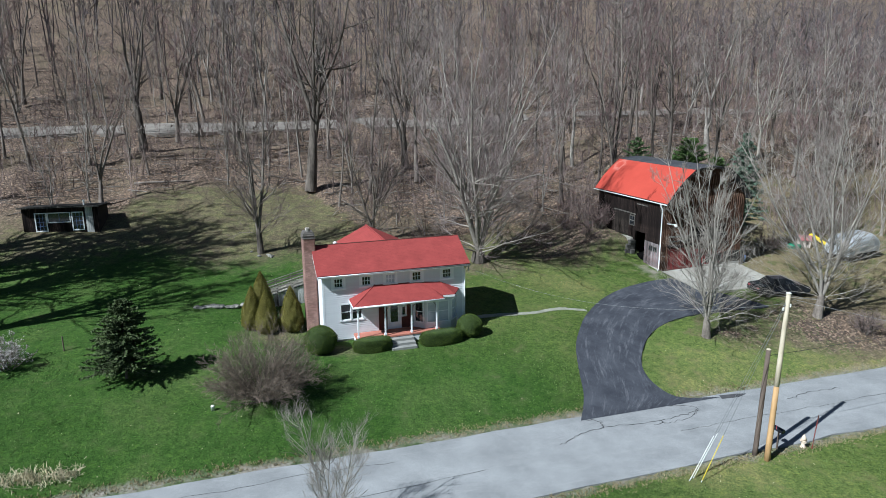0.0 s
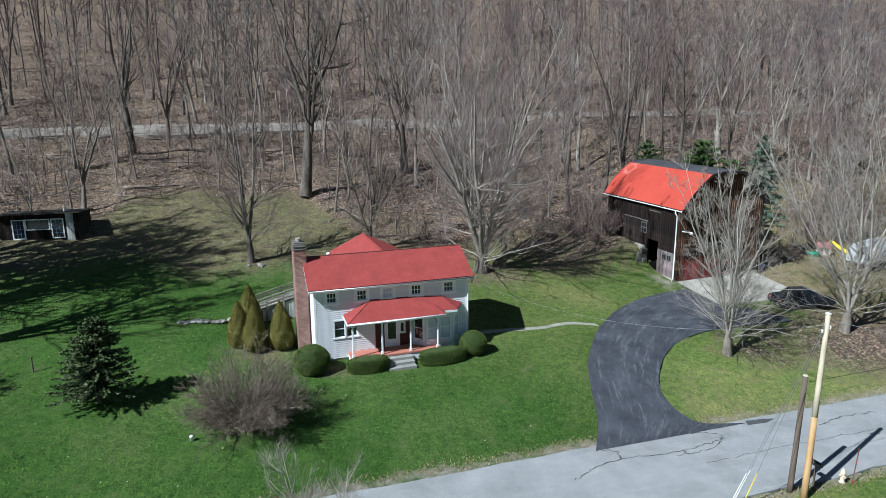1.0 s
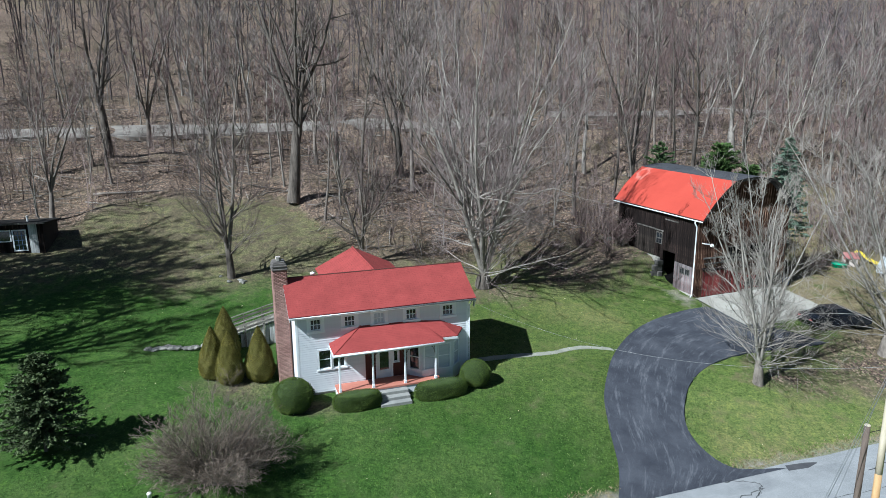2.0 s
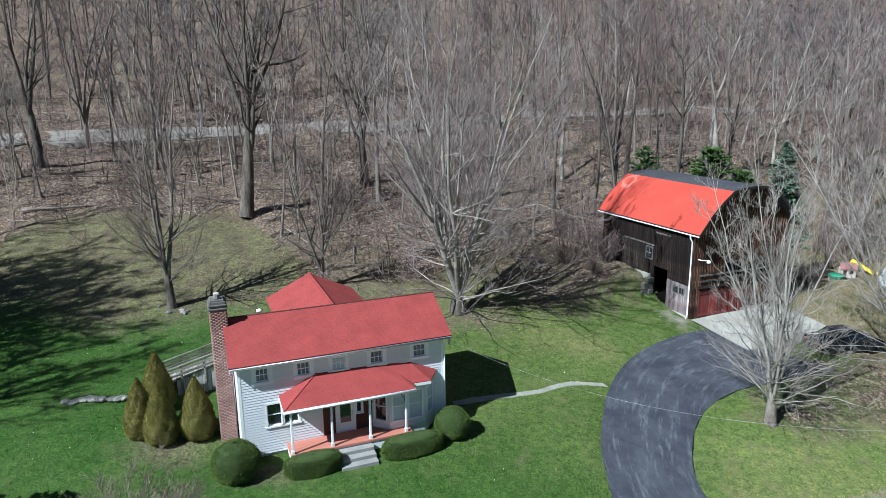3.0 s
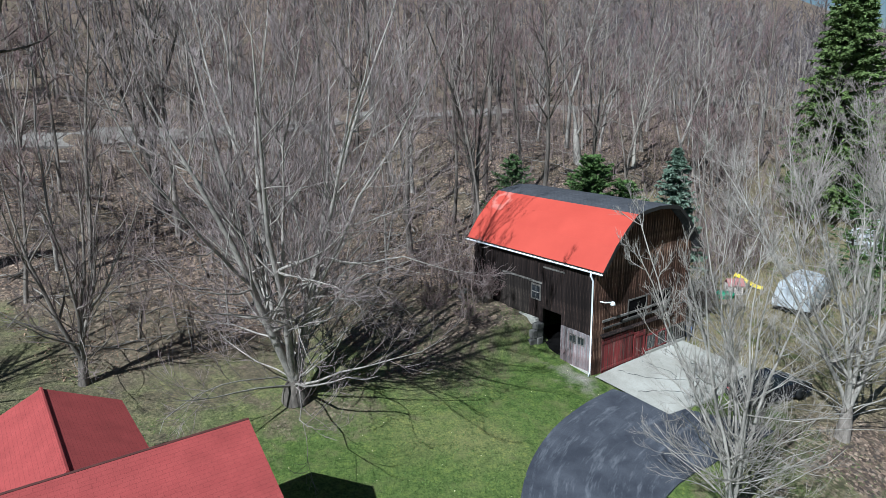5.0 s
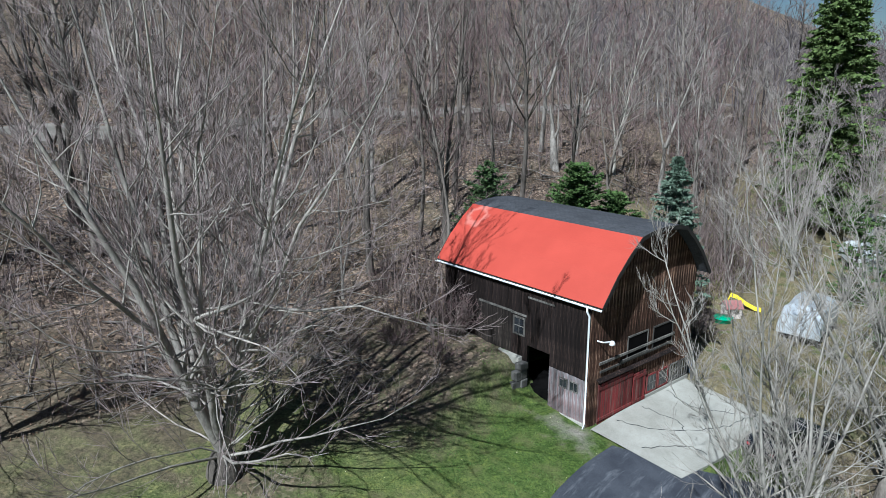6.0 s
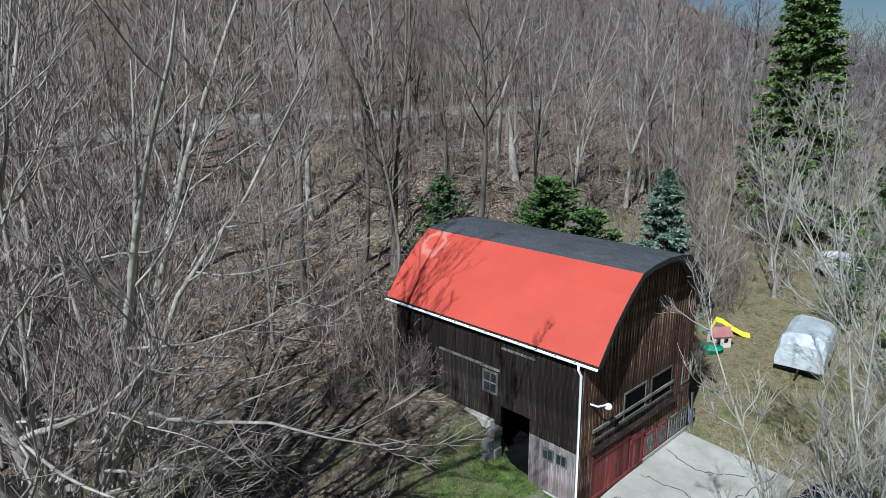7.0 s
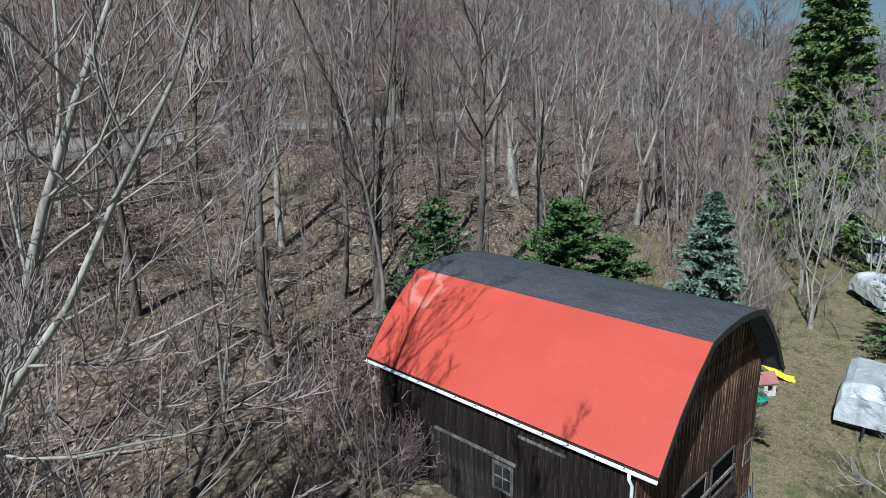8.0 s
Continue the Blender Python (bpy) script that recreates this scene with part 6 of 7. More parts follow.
def fallen_branches():
    """Dead sticks and limbs strewn over the wood floor."""
    r = np.random.default_rng(78)
    n = 2600
    a, s = r.uniform(-55, 75, n), 58 + 62 * r.random(n) ** 1.15
    keep = (s > wood_edge(a)) & (np.abs(s - 100) > 3.5) & ~((a > 42) & (s < 62))
    a, s = a[keep], s[keep]
    x, y = from_as(a, s)
    n = len(x)
    th = r.normal(0.3, 0.75, n)
    ln = r.uniform(0.8, 4.2, n)
    f = np.linspace(-0.5, 0.5, 5)
    px = x[:, None] + np.cos(th)[:, None] * ln[:, None] * f + r.normal(0, 0.06, (n, 5))
    py = y[:, None] + np.sin(th)[:, None] * ln[:, None] * f + r.normal(0, 0.06, (n, 5))
    rad = r.uniform(0.018, 0.07, n)
    pz = ground_z(px, py) + 0.05 + rad[:, None] + np.abs(r.normal(0, 0.05, (n, 5)))
    chunks = [sweep(np.stack([px, py, pz], -1), taper(n, 5, rad, rad * 0.4), 4)]
    me = array_mesh("fallen_branches", *join(chunks), M["deadfall"])
    tagged(new("fallen_branches", me), "fallen grey sticks and limbs on the leaf litter", "branches", kind="stuff")


fallen_branches()


def scatter_flat(name, n, region, size, material, label, category, seed, tilt=0.5):
    """Small leaves lying about on the ground."""
    r = np.random.default_rng(seed)
    a, s = region(r, n)
    k = ~(inside(a, s, drive_poly) | inside(a, s, SLAB) | ((s > ROAD_NEAR - 0.2) & (s < ROAD_FAR + 0.2)))
    x, y = from_as(a[k], s[k])
    k = len(x)
    c = np.stack([x, y, ground_z(x, y) + 0.03 + r.uniform(0, 0.05, k)], 1)
    th = r.uniform(0, 2 * np.pi, k)
    w = r.uniform(0.6, 1.3, k)[:, None] * size
    u = np.stack([np.cos(th), np.sin(th), r.normal(0, tilt, k)], 1) * w
    v = np.stack([-np.sin(th), np.cos(th), r.normal(0, tilt, k)], 1) * w * 0.7
    verts = np.stack([c - u, c - v, c + u, c + v], 1).reshape(-1, 3)
    me = array_mesh(name, verts, np.arange(4 * k).reshape(-1, 4), M[material])
    tagged(new(name, me), label, category, kind="stuff")


def wood_floor(r, n):
    a, s = r.uniform(-55, 75, n), 56 + 40 * r.random(n) ** 1.3
    edge = wood_edge(a) - 3 + 2.5 * np.sin(a * 0.3)
    k = (s > edge) & ~((a > 35) & (a < 48) & (s < 55)) & ~((a > 42) & (s < 64))
    return a[k], s[k]


scatter_flat("fallen_leaves", 60000, wood_floor, 0.06, "leaf_litter", "brown fallen leaves on the woodland floor", "leaves", 51)


def tufts(name, n, region, height, material, label, category, seed, blades=3):
    """Little upright blades in clumps."""
    r = np.random.default_rng(seed)
    a, s = region(r, n)
    k = ~(inside(a, s, drive_poly) | inside(a, s, SLAB) | ((s > ROAD_NEAR - 0.1) & (s < ROAD_FAR + 0.1)))
    a, s = a[k], s[k]
    x, y = from_as(a, s)
    hx, hy = x - HX, y - HY
    hu, hv = hx * math.cos(radians(HROT)) + hy * math.sin(radians(HROT)), -hx * math.sin(radians(HROT)) + hy * math.cos(radians(HROT))
    k = ~((hu > -1) & (hu < LEN + 0.1) & (hv > -1.3) & (hv < 9.5))
    x, y = x[k], y[k]
    x, y = np.repeat(x, blades) + r.normal(0, 0.03, len(x) * blades), np.repeat(y, blades) + r.normal(0, 0.03, len(y) * blades)
    m = len(x)
    th = r.uniform(0, 2 * np.pi, m)
    h = height * r.uniform(0.5, 1.3, m)
    wd = height * 0.22
    z = ground_z(x, y) - 0.01
    p0 = np.stack([x - np.cos(th) * wd, y - np.sin(th) * wd, z], 1)
    p1 = np.stack([x + np.cos(th) * wd, y + np.sin(th) * wd, z], 1)
    p2 = np.stack([x + r.normal(0, 0.5, m) * h, y + r.normal(0, 0.5, m) * h, z + h], 1)
    verts = np.stack([p0, p1, p2], 1).reshape(-1, 3)
    me = array_mesh(name, verts, np.arange(3 * m).reshape(-1, 3), M[material])
    tagged(new(name, me), label, category, kind="stuff")


def lawn_zone(r, n):
    a, s = r.uniform(-26, 44, n), r.uniform(12, 52, n)
    k = (s > ROAD_FAR) | (a > 8)
    return a[k], s[k]


def dry_zone(r, n):
    a = np.concatenate([r.uniform(44, 70, n // 2), r.uniform(-30, 50, n // 2)])
    s = np.concatenate([r.uniform(30, 54, n // 2), np.where(r.random(n // 2) < 0.5, ROAD_FAR + 0.5, ROAD_NEAR - 0.5) + r.normal(0, 0.25, n // 2)])
    return a, s


tufts("grass", 42000, lawn_zone, 0.075, "blades", "short green lawn grass", "grass", 61)
tufts("dry_grass", 16000, dry_zone, 0.11, "straw", "dry straw-coloured grass", "grass", 62)
scatter_flat("dandelions", 900, lawn_zone, 0.028, "bloom", "small pale yellow blooms scattered over the lawn", "flowers", 63)


# ---- evergreens and clipped shrubs ----
def sprays(r, pos, way, size, droop=0.0, ratio=0.42):
    """Flat little sprays of needles or leaves at pos, pointing along way."""
    k = len(pos)
    d = unit(way + r.normal(0, 0.35, (k, 3)))
    side = unit(np.cross(d, unit(r.normal(0, 1, (k, 3)))))
    ln = size * r.uniform(0.6, 1.35, k)[:, None]
    tip = pos + d * ln - np.array((0, 0, droop)) * ln
    mid = pos + d * ln * 0.45
    w = side * ln * ratio * 0.5
    return np.stack([pos, mid - w, tip, mid + w], 1).reshape(-1, 3), np.arange(4 * k).reshape(-1, 4)


def conifer(seed, height, radius, whorls, per, along, size, droop, top=0.0, bare=0.06, gap=0.12, power=0.85):
    """Trunk and needle crown of a spruce or pine; rows of boughs that shorten upwards."""
    r = np.random.default_rng(seed)
    trunk = grow_lines(r, np.zeros((1, 3)), np.array([[0, 0, 1.0]]), np.array([height]), 8, 0.03, 0.012)
    tr = [sweep(trunk, taper(1, 8, [height * 0.014 + 0.03], [0.012]), 7)]
    z = np.repeat(height * (bare + (1 - bare) * np.linspace(0, 0.985, whorls)), per) + r.normal(0, height * 0.008, whorls * per)
    f = np.clip(1 - z / height, 0.0, 1)
    k = len(z)
    az = r.uniform(0, 2 * np.pi, k)
    ln = radius * (f ** power + 0.03) * r.uniform(0.72, 1.15, k) * np.where(r.random(k) < gap, 0.45, 1.0)
    way = np.stack([np.cos(az), np.sin(az), 0.35 - 0.75 * f * droop], 1)
    bough = grow_lines(r, np.stack([np.zeros(k), np.zeros(k), z], 1), way, ln, 5, -0.05 * droop, 0.06)
    tr.append(sweep(bough, taper(k, 5, np.maximum(0.008, ln * 0.012), np.full(k, 0.004)), 3))
    f2 = np.repeat(np.arange(k), along)
    t = r.uniform(0.12, 1.0, len(f2)) * 4
    i = np.minimum(t.astype(int), 3)
    p = bough[f2, i] + (bough[f2, i + 1] - bough[f2, i]) * (t - i)[:, None]
    d = unit(bough[f2, i + 1] - bough[f2, i])
    lat = np.cross(d, np.array((0, 0, 1.0))) * np.where(r.random(len(f2)) < 0.5, 1, -1)[:, None]
    v, q = sprays(r, p, d * 0.7 + lat * 0.75, size, 0.25 * droop)
    return join(tr), (v, q)


def plant_conifer(name, spec, material, x, y, label, group="", scale=1.0, turn=0.0, lean=(0, 0)):
    t = empty(name, pose(x, y, gz(x, y) - 0.1, lean[0], lean[1], turn) @ Matrix.Scale(scale, 4), label, "tree", group)
    part_of("trunk", array_mesh("trunk", *spec[0], M["darkbark"], True), t)
    part_of("crown", array_mesh("crown", *spec[1], M[material]), t)
    return t


big_spruce = conifer(201, 26.0, 6.2, 50, 12, 110, 0.5, 0.6, bare=0.05, gap=0.18, power=0.62)
plant_conifer("spruce_tree", big_spruce, "tallspruce", 60.3, 84.8, "towering dark green spruce at the wood's edge")
plant_conifer("spruce_tree", conifer(202, 11.4, 2.9, 30, 10, 85, 0.24, 0.6, bare=0.28, gap=0.2, power=0.72), "bluespruce", 26.2, 62.7, "bluish young spruce beside the barn")
pine_spec = conifer(203, 9.6, 3.6, 32, 11, 160, 0.2, 0.1, bare=0.08, gap=0.35, power=0.5)
plant_conifer("pine_tree", pine_spec, "pine", 22.3, 67.0, "bushy green pine behind the barn")
plant_conifer("pine_tree", conifer(204, 8.0, 3.2, 28, 10, 130, 0.2, 0.1, bare=0.08, gap=0.3, power=0.5), "pine", 25.3, 67.6, "bushy yellowish-green pine behind the barn", turn=70)
plant_conifer("pine_tree", conifer(205, 8.0, 3.0, 22, 7, 60, 0.25, 0.3, bare=0.1, gap=0.3, power=0.5), "spruce", 18.0, 71.5, "dark small evergreen behind the barn", turn=10)
for k, (x, y, sc) in enumerate(((52.0, 69.5, 0.7), (57.5, 73.5, 0.85), (48.5, 62.0, 0.45), (55.0, 62.0, 0.6), (44.5, 53.5, 0.42), (62.0, 70.0, 0.8), (70.0, 80.0, 0.95), (40.5, 49.5, 0.4), (41.5, 60.5, 0.55), (44.5, 66.0, 0.75), (47.5, 58.0, 0.6))):
    plant_conifer("pine_tree", conifer(210 + k, 11.0, 3.2, 20, 6, 50, 0.3, 0.35, bare=0.06, gap=0.35, power=0.5), "pine", x, y, "young green pine among bare brush", "young pines past the barn", sc, k * 50)
fir_spec = conifer(206, 4.9, 2.4, 26, 13, 120, 0.17, 0.3, bare=0.14, gap=0.45, power=0.6)
plant_conifer("pine_tree", fir_spec, "fir", -19.5, 32.6, "dark ragged small pine on the lawn", lean=(0, 3))


def leafy_solid(name, seed, prof, n, leaf, core, skin, m, label, category, squash=(1, 1), wobble=0.06, upright=0.0, core_label="", group=""):
    """A clipped or conical evergreen: a lumpy solid turned from (radius, height) pairs, clad in small leaves."""
    r = np.random.default_rng(seed)
    t = empty(name, m, label, category, group)
    hs, rs = np.array([p[1] for p in prof]), np.array([p[0] for p in prof])
    rows, cols = 26, 32
    z = np.linspace(hs[0], hs[-1], rows)
    rad = np.interp(z, hs, rs)
    th = np.linspace(0, 2 * np.pi, cols, endpoint=False)
    T, Z = np.meshgrid(th, z)
    lump = 1 + wobble * (np.sin(3 * T + 5 * Z + seed) * 0.6 + np.sin(7 * T - 4 * Z) * 0.4 + np.sin(11 * T + 13 * Z) * 0.35)
    R = rad[:, None] * lump
    V = np.stack([np.cos(T) * R * squash[0], np.sin(T) * R * squash[1], Z], -1)
    q = np.arange(rows * cols).reshape(rows, cols)
    f = np.stack([q[:-1], np.roll(q, -1, 1)[:-1], np.roll(q, -1, 1)[1:], q[1:]], -1).reshape(-1, 4)
    # inner solid in the core colour, dark to stand for shade behind leaves
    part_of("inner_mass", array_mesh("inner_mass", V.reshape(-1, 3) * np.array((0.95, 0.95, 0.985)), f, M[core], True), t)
    # leaves over the skin, by area
    w = np.sqrt(np.maximum(rad, 0.02)) + 0.05
    zi = r.choice(rows, n, p=w / w.sum())
    zz = np.clip(z[zi] + r.normal(0, (z[1] - z[0]) * 0.6, n), z[0], z[-1])
    tt = r.uniform(0, 2 * np.pi, n)
    lm = 1 + wobble * (np.sin(3 * tt + 5 * zz + seed) * 0.6 + np.sin(7 * tt - 4 * zz) * 0.4 + np.sin(11 * tt + 13 * zz) * 0.35)
    rr = np.interp(zz, hs, rs) * lm * r.uniform(0.92, 1.03, n)
    p = np.stack([np.cos(tt) * rr * squash[0], np.sin(tt) * rr * squash[1], zz], 1)
    slope = np.interp(zz, hs, np.gradient(rs, hs))
    out = unit(np.stack([np.cos(tt), np.sin(tt), -slope * 0.8 + upright], 1))
    part_of("foliage", array_mesh("foliage", *sprays(r, p, out, leaf, 0, 0.75), M[skin]), t)
    return t


ROUND = [(0.45, 0.0), (0.72, 0.18), (0.86, 0.45), (0.9, 0.75), (0.82, 1.05), (0.6, 1.3), (0.3, 1.45), (0.02, 1.5)]
for seed, (x, y), sc in ((301, (-9.1, 37.4), 1.16), (302, (0.45, 41.15), 0.98)):
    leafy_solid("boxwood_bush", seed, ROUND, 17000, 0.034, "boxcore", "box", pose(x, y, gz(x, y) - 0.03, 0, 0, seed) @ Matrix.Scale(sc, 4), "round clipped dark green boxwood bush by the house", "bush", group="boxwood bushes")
BOXY = [(0.92, 0.0), (1.0, 0.12), (1.02, 0.45), (1.0, 0.7), (0.9, 0.84), (0.6, 0.9), (0.02, 0.91)]
for seed, a, b in ((303, (-6.95, 37.45), (-4.6, 38.35)), (304, (-2.75, 39.05), (-0.05, 40.2))):
    cx, cy = (a[0] + b[0]) / 2, (a[1] + b[1]) / 2
    ln = math.hypot(b[0] - a[0], b[1] - a[1]) / 2
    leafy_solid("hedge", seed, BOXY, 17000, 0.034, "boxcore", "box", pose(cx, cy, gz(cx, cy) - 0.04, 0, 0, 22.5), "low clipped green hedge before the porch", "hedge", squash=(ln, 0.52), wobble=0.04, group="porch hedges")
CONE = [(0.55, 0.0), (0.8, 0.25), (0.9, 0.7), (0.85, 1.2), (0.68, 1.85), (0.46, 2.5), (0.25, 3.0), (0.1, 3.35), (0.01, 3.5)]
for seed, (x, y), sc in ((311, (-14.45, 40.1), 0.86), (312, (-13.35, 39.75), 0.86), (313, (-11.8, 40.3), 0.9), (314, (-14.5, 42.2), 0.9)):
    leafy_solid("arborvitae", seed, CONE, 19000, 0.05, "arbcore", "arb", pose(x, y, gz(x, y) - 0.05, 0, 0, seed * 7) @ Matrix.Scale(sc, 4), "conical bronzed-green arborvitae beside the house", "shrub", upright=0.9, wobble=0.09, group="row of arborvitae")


def bare_bush(name, seed, stems, height, spread, material, x, y, label, tw=0.006, sub=9, fine=4, buds=None):
    """Many thin stems fanning from one base."""
    r = np.random.default_rng(seed)
    az, lean = r.uniform(0, 2 * np.pi, stems), np.radians(spread) * np.sqrt(r.random(stems))
    way = np.stack([np.cos(az) * np.sin(lean), np.sin(az) * np.sin(lean), np.cos(lean)], 1)
    base = np.stack([r.normal(0, 0.22, stems), r.normal(0, 0.22, stems), np.zeros(stems)], 1)
    st = grow_lines(r, base, way, height * r.uniform(0.84, 1.03, stems) * (1 - 0.36 * lean / radians(80)), 7, 0.0, 0.09)
    t = empty(name, pose(x, y, gz(x, y) - 0.05), label, "shrub")
    tagged(part_of("stem_base", array_mesh("stem_base", *sweep(st, taper(stems, 7, r.uniform(0.015, 0.035, stems), np.full(stems, 0.006)), 4), M["darkbark"], True), t), "thin bare stems", kind="stuff")
    l1, _, _ = side_shoots(r, st, sub, 0.25, 1.0, (20, 55), 0.34, 4, 0.04, 0.12)
    l2, _, _ = side_shoots(r, l1, fine, 0.2, 1.0, (20, 55), 0.5, 3, 0.04, 0.12, 0.15)
    part_of("crown", array_mesh("crown", *join([sweep(l1, taper(len(l1), 4, np.full(len(l1), tw * 1.3), np.full(len(l1), tw * 0.7)), 2), sweep(l2, taper(len(l2), 3, np.full(len(l2), tw), np.full(len(l2), tw * 0.6)), 2)]), M[material]), t)
    if buds:
        k = r.integers(0, len(l2), buds)
        part_of("blossom", array_mesh("blossom", *sprays(r, l2[k, -1], r.normal(0, 1, (buds, 3)), 0.07, 0, 0.8), M["pinkwhite"]), t)
    return t


bare_bush("shrub", 401, 130, 4.9, 70, "shrubtwig", -11.0, 31.6, "broad leafless twiggy shrub on the lawn", 0.0062, 18, 8)
bare_bush("shrub", 402, 40, 2.2, 55, "paletwig", -27.2, 33.0, "small pale blossoming shrub on the lawn", 0.008, 8, 4, 2600)
bare_bush("brush_clump", 403, 50, 3.0, 45, "redtwig", 12.9, 62.6, "leafless brush growing against the barn wall", 0.008, 8, 4)
bare_bush("brush_clump", 404, 40, 1.7, 60, "redtwig", 9.6, 62.8, "leafless brush near the barn", 0.008, 8, 4)
for k, (x, y, h) in enumerate(((11.2, 60.2, 1.6), (12.0, 66.6, 2.6), (7.2, 63.0, 1.5), (10.6, 69.6, 2.6))):
    bare_bush("brush_clump", 420 + k, 22, h, 62, "redtwig", x, y, "reddish leafless brush on the bank by the barn", 0.007, 8, 4)
bare_bush("brush_clump", 405, 45, 2.4, 60, "brush", 30.6, 47.3, "tangled reddish brush under the bare trees", 0.008, 8, 4)
bare_bush("brush_clump", 406, 45, 3.0, 55, "brush", 29.5, 63.8, "leafless brush behind the play house", 0.008, 8, 4)
bare_bush("brush_clump", 407, 55, 4.0, 50, "brush", 41.5, 56.0, "leafless brush beside the covered trailer", 0.009, 8, 4)


# ---- shed at the wood's edge ----
def build_shed():
    x, y = -38.9, 52.1
    shed = empty("shed", pose(x, y, 0, 0, 0, 17.0), "low dark plank shed with blue-framed windows", "shed")
    z0, w, d = 4.3, 6.1, 3.4
    h = 2.55
    holes = [(1.05, 1.85, z0 + 0.55, z0 + 2.05), (2.05, 3.75, z0 + 1.3, z0 + 2.05), (4.0, 4.8, z0 + 0.55, z0 + 2.05)]
    wall_panel(w, z0 - 0.3, z0 + h, holes, 0.12).make("front_wall", M["tarpaper"], shed)
    Geo().box(0, w, d - 0.1, d, z0, z0 + h - 0.25).make("back_wall", M["tarpaper"], shed)
    Geo().box(0, 0.1, 0.12, d - 0.1, z0, z0 + h - 0.1).make("side_wall", M["tarpaper"], shed)
    Geo().box(w - 0.1, w, 0.12, d - 0.1, z0, z0 + h - 0.1).make("side_wall", M["tarpaper"], shed)
    Geo().slab([(-0.25, -0.35, z0 + h + 0.12), (w + 0.25, -0.35, z0 + h + 0.12), (w + 0.25, d + 0.2, z0 + h - 0.2), (-0.25, d + 0.2, z0 + h - 0.2)], 0.1).make("roof", M["tarpaper"], shed)
    Geo().box(-0.25, w + 0.25, -0.38, -0.35, z0 + h + 0.02, z0 + h + 0.16).make("fascia", M["bargey"], shed)
    r = random.Random(3)
    px = 0.0
    while px < w - 0.05:
        pw = r.uniform(0.16, 0.26)
        for a, b in ((z0 - 0.3, z0 + h),):
            mid = px + pw / 2
            hole = next((q for q in holes if q[0] - 0.1 < mid < q[1] + 0.1), None)
            spans = [(a, b)] if not hole else [(a, hole[2] - 0.06), (hole[3] + 0.06, b)]
            for lo2, hi2 in spans:
                Geo().box(px, min(px + pw - 0.012, w), -0.025, -0.002, lo2, hi2).make("board", M["palewall"] if 4.95 < px < 5.6 else M["barnwood"], shed)
        px += pw
    for i, q in enumerate(holes):
        wn2 = new("window")
        wn2.parent = shed
        g = Geo()
        g.box(q[0] - 0.09, q[1] + 0.09, -0.05, 0.0, q[3], q[3] + 0.09).box(q[0] - 0.09, q[1] + 0.09, -0.05, 0.0, q[2] - 0.09, q[2]).box(q[0] - 0.09, q[0], -0.05, 0.0, q[2], q[3]).box(q[1], q[1] + 0.09, -0.05, 0.0, q[2], q[3])
        g.make("frame", M["trim"], wn2)
        g = Geo()
        nx, nz = (3, 4) if i != 1 else (2, 1)
        for k in range(1, nx):
            xx = q[0] + (q[1] - q[0]) * k / nx
            g.box(xx - 0.018, xx + 0.018, 0.02, 0.05, q[2], q[3])
        for k in range(1, nz):
            zz = q[2] + (q[3] - q[2]) * k / nz
            g.box(q[0], q[1], 0.021, 0.049, zz - 0.018, zz + 0.018)
        g.make("sash", M["blue"], wn2)
        Geo().box(q[0], q[1], 0.055, 0.065, q[2], q[3]).make("pane", M["glass"], wn2)
    Geo().lathe([(0.07, 0), (0.07, 0.35), (0.11, 0.36), (0.11, 0.42), (0.02, 0.46)], 9, (4.7, 1.2, z0 + h)).make("stove_pipe", M["plastic_white"], shed)


build_shed()


# ---- along the road ----
def build_poles():
    base, top = Vector((16.07, 29.43, -2.2)), Vector((16.88, 30.93, 6.4))
    pole = empty("utility_pole", Matrix.Translation(base), "leaning new wooden utility pole, bleached towards its top", "utility pole")
    line = [(top - base) * f for f in (0, 0.12, 0.3, 0.45)]
    Geo().tube(line, [0.155, 0.15, 0.14, 0.132], 12).make("lower_shaft", M["pine_pole"], pole, smooth=True)
    line = [(top - base) * f for f in (0.45, 0.6, 0.8, 1.0)]
    Geo().tube(line, [0.132, 0.126, 0.115, 0.106], 12).make("upper_shaft", M["pole_top"], pole, smooth=True)
    Geo().lathe([(0.13, 0), (0.135, 0.03), (0.1, 0.05)], 12, tuple(top - base)).make("pole_cap", M["plastic_white"], pole)
    q = (top - base) * 0.93
    for k, off in enumerate(((0.16, 0.0), (-0.15, 0.05))):
        Geo().lathe([(0.03, -0.1), (0.05, -0.06), (0.03, -0.02), (0.05, 0.02), (0.03, 0.08)], 8, (q.x + off[0], q.y + off[1], q.z - 0.2 * k)).make("insulator", M["plastic_white"], pole)
    Geo().tube([q + Vector((-0.2, 0, 0)), q + Vector((0.22, 0, 0))], 0.025, 6).make("bracket", M["steel"], pole)
    b2, t2 = Vector((15.66, 29.95, -2.2)), Vector((16.1, 30.7, 3.45))
    old = empty("utility_pole", Matrix.Translation(b2), "short dark old pole stub beside the new one", "utility pole")
    Geo().tube([(t2 - b2) * f for f in (0, 0.1, 0.5, 1)], [0.14, 0.132, 0.122, 0.112], 12).make("shaft", M["old_pole"], old, smooth=True)
    Geo().lathe([(0.125, 0), (0.1, 0.03)], 12, tuple(t2 - b2)).make("cut_top", M["pole_top"], old)
    return top, t2


pole_top, stub_top = build_poles()


def cable(name, a, b, sag, rad, material, label, n=18):
    a, b = Vector(a), Vector(b)
    pts = [a.lerp(b, i / n) - Vector((0, 0, 4 * sag * (i / n) * (1 - i / n))) for i in range(n + 1)]
    return tagged(Geo().tube(pts, rad, 5).make(name, M[material], smooth=True), label, "cable")


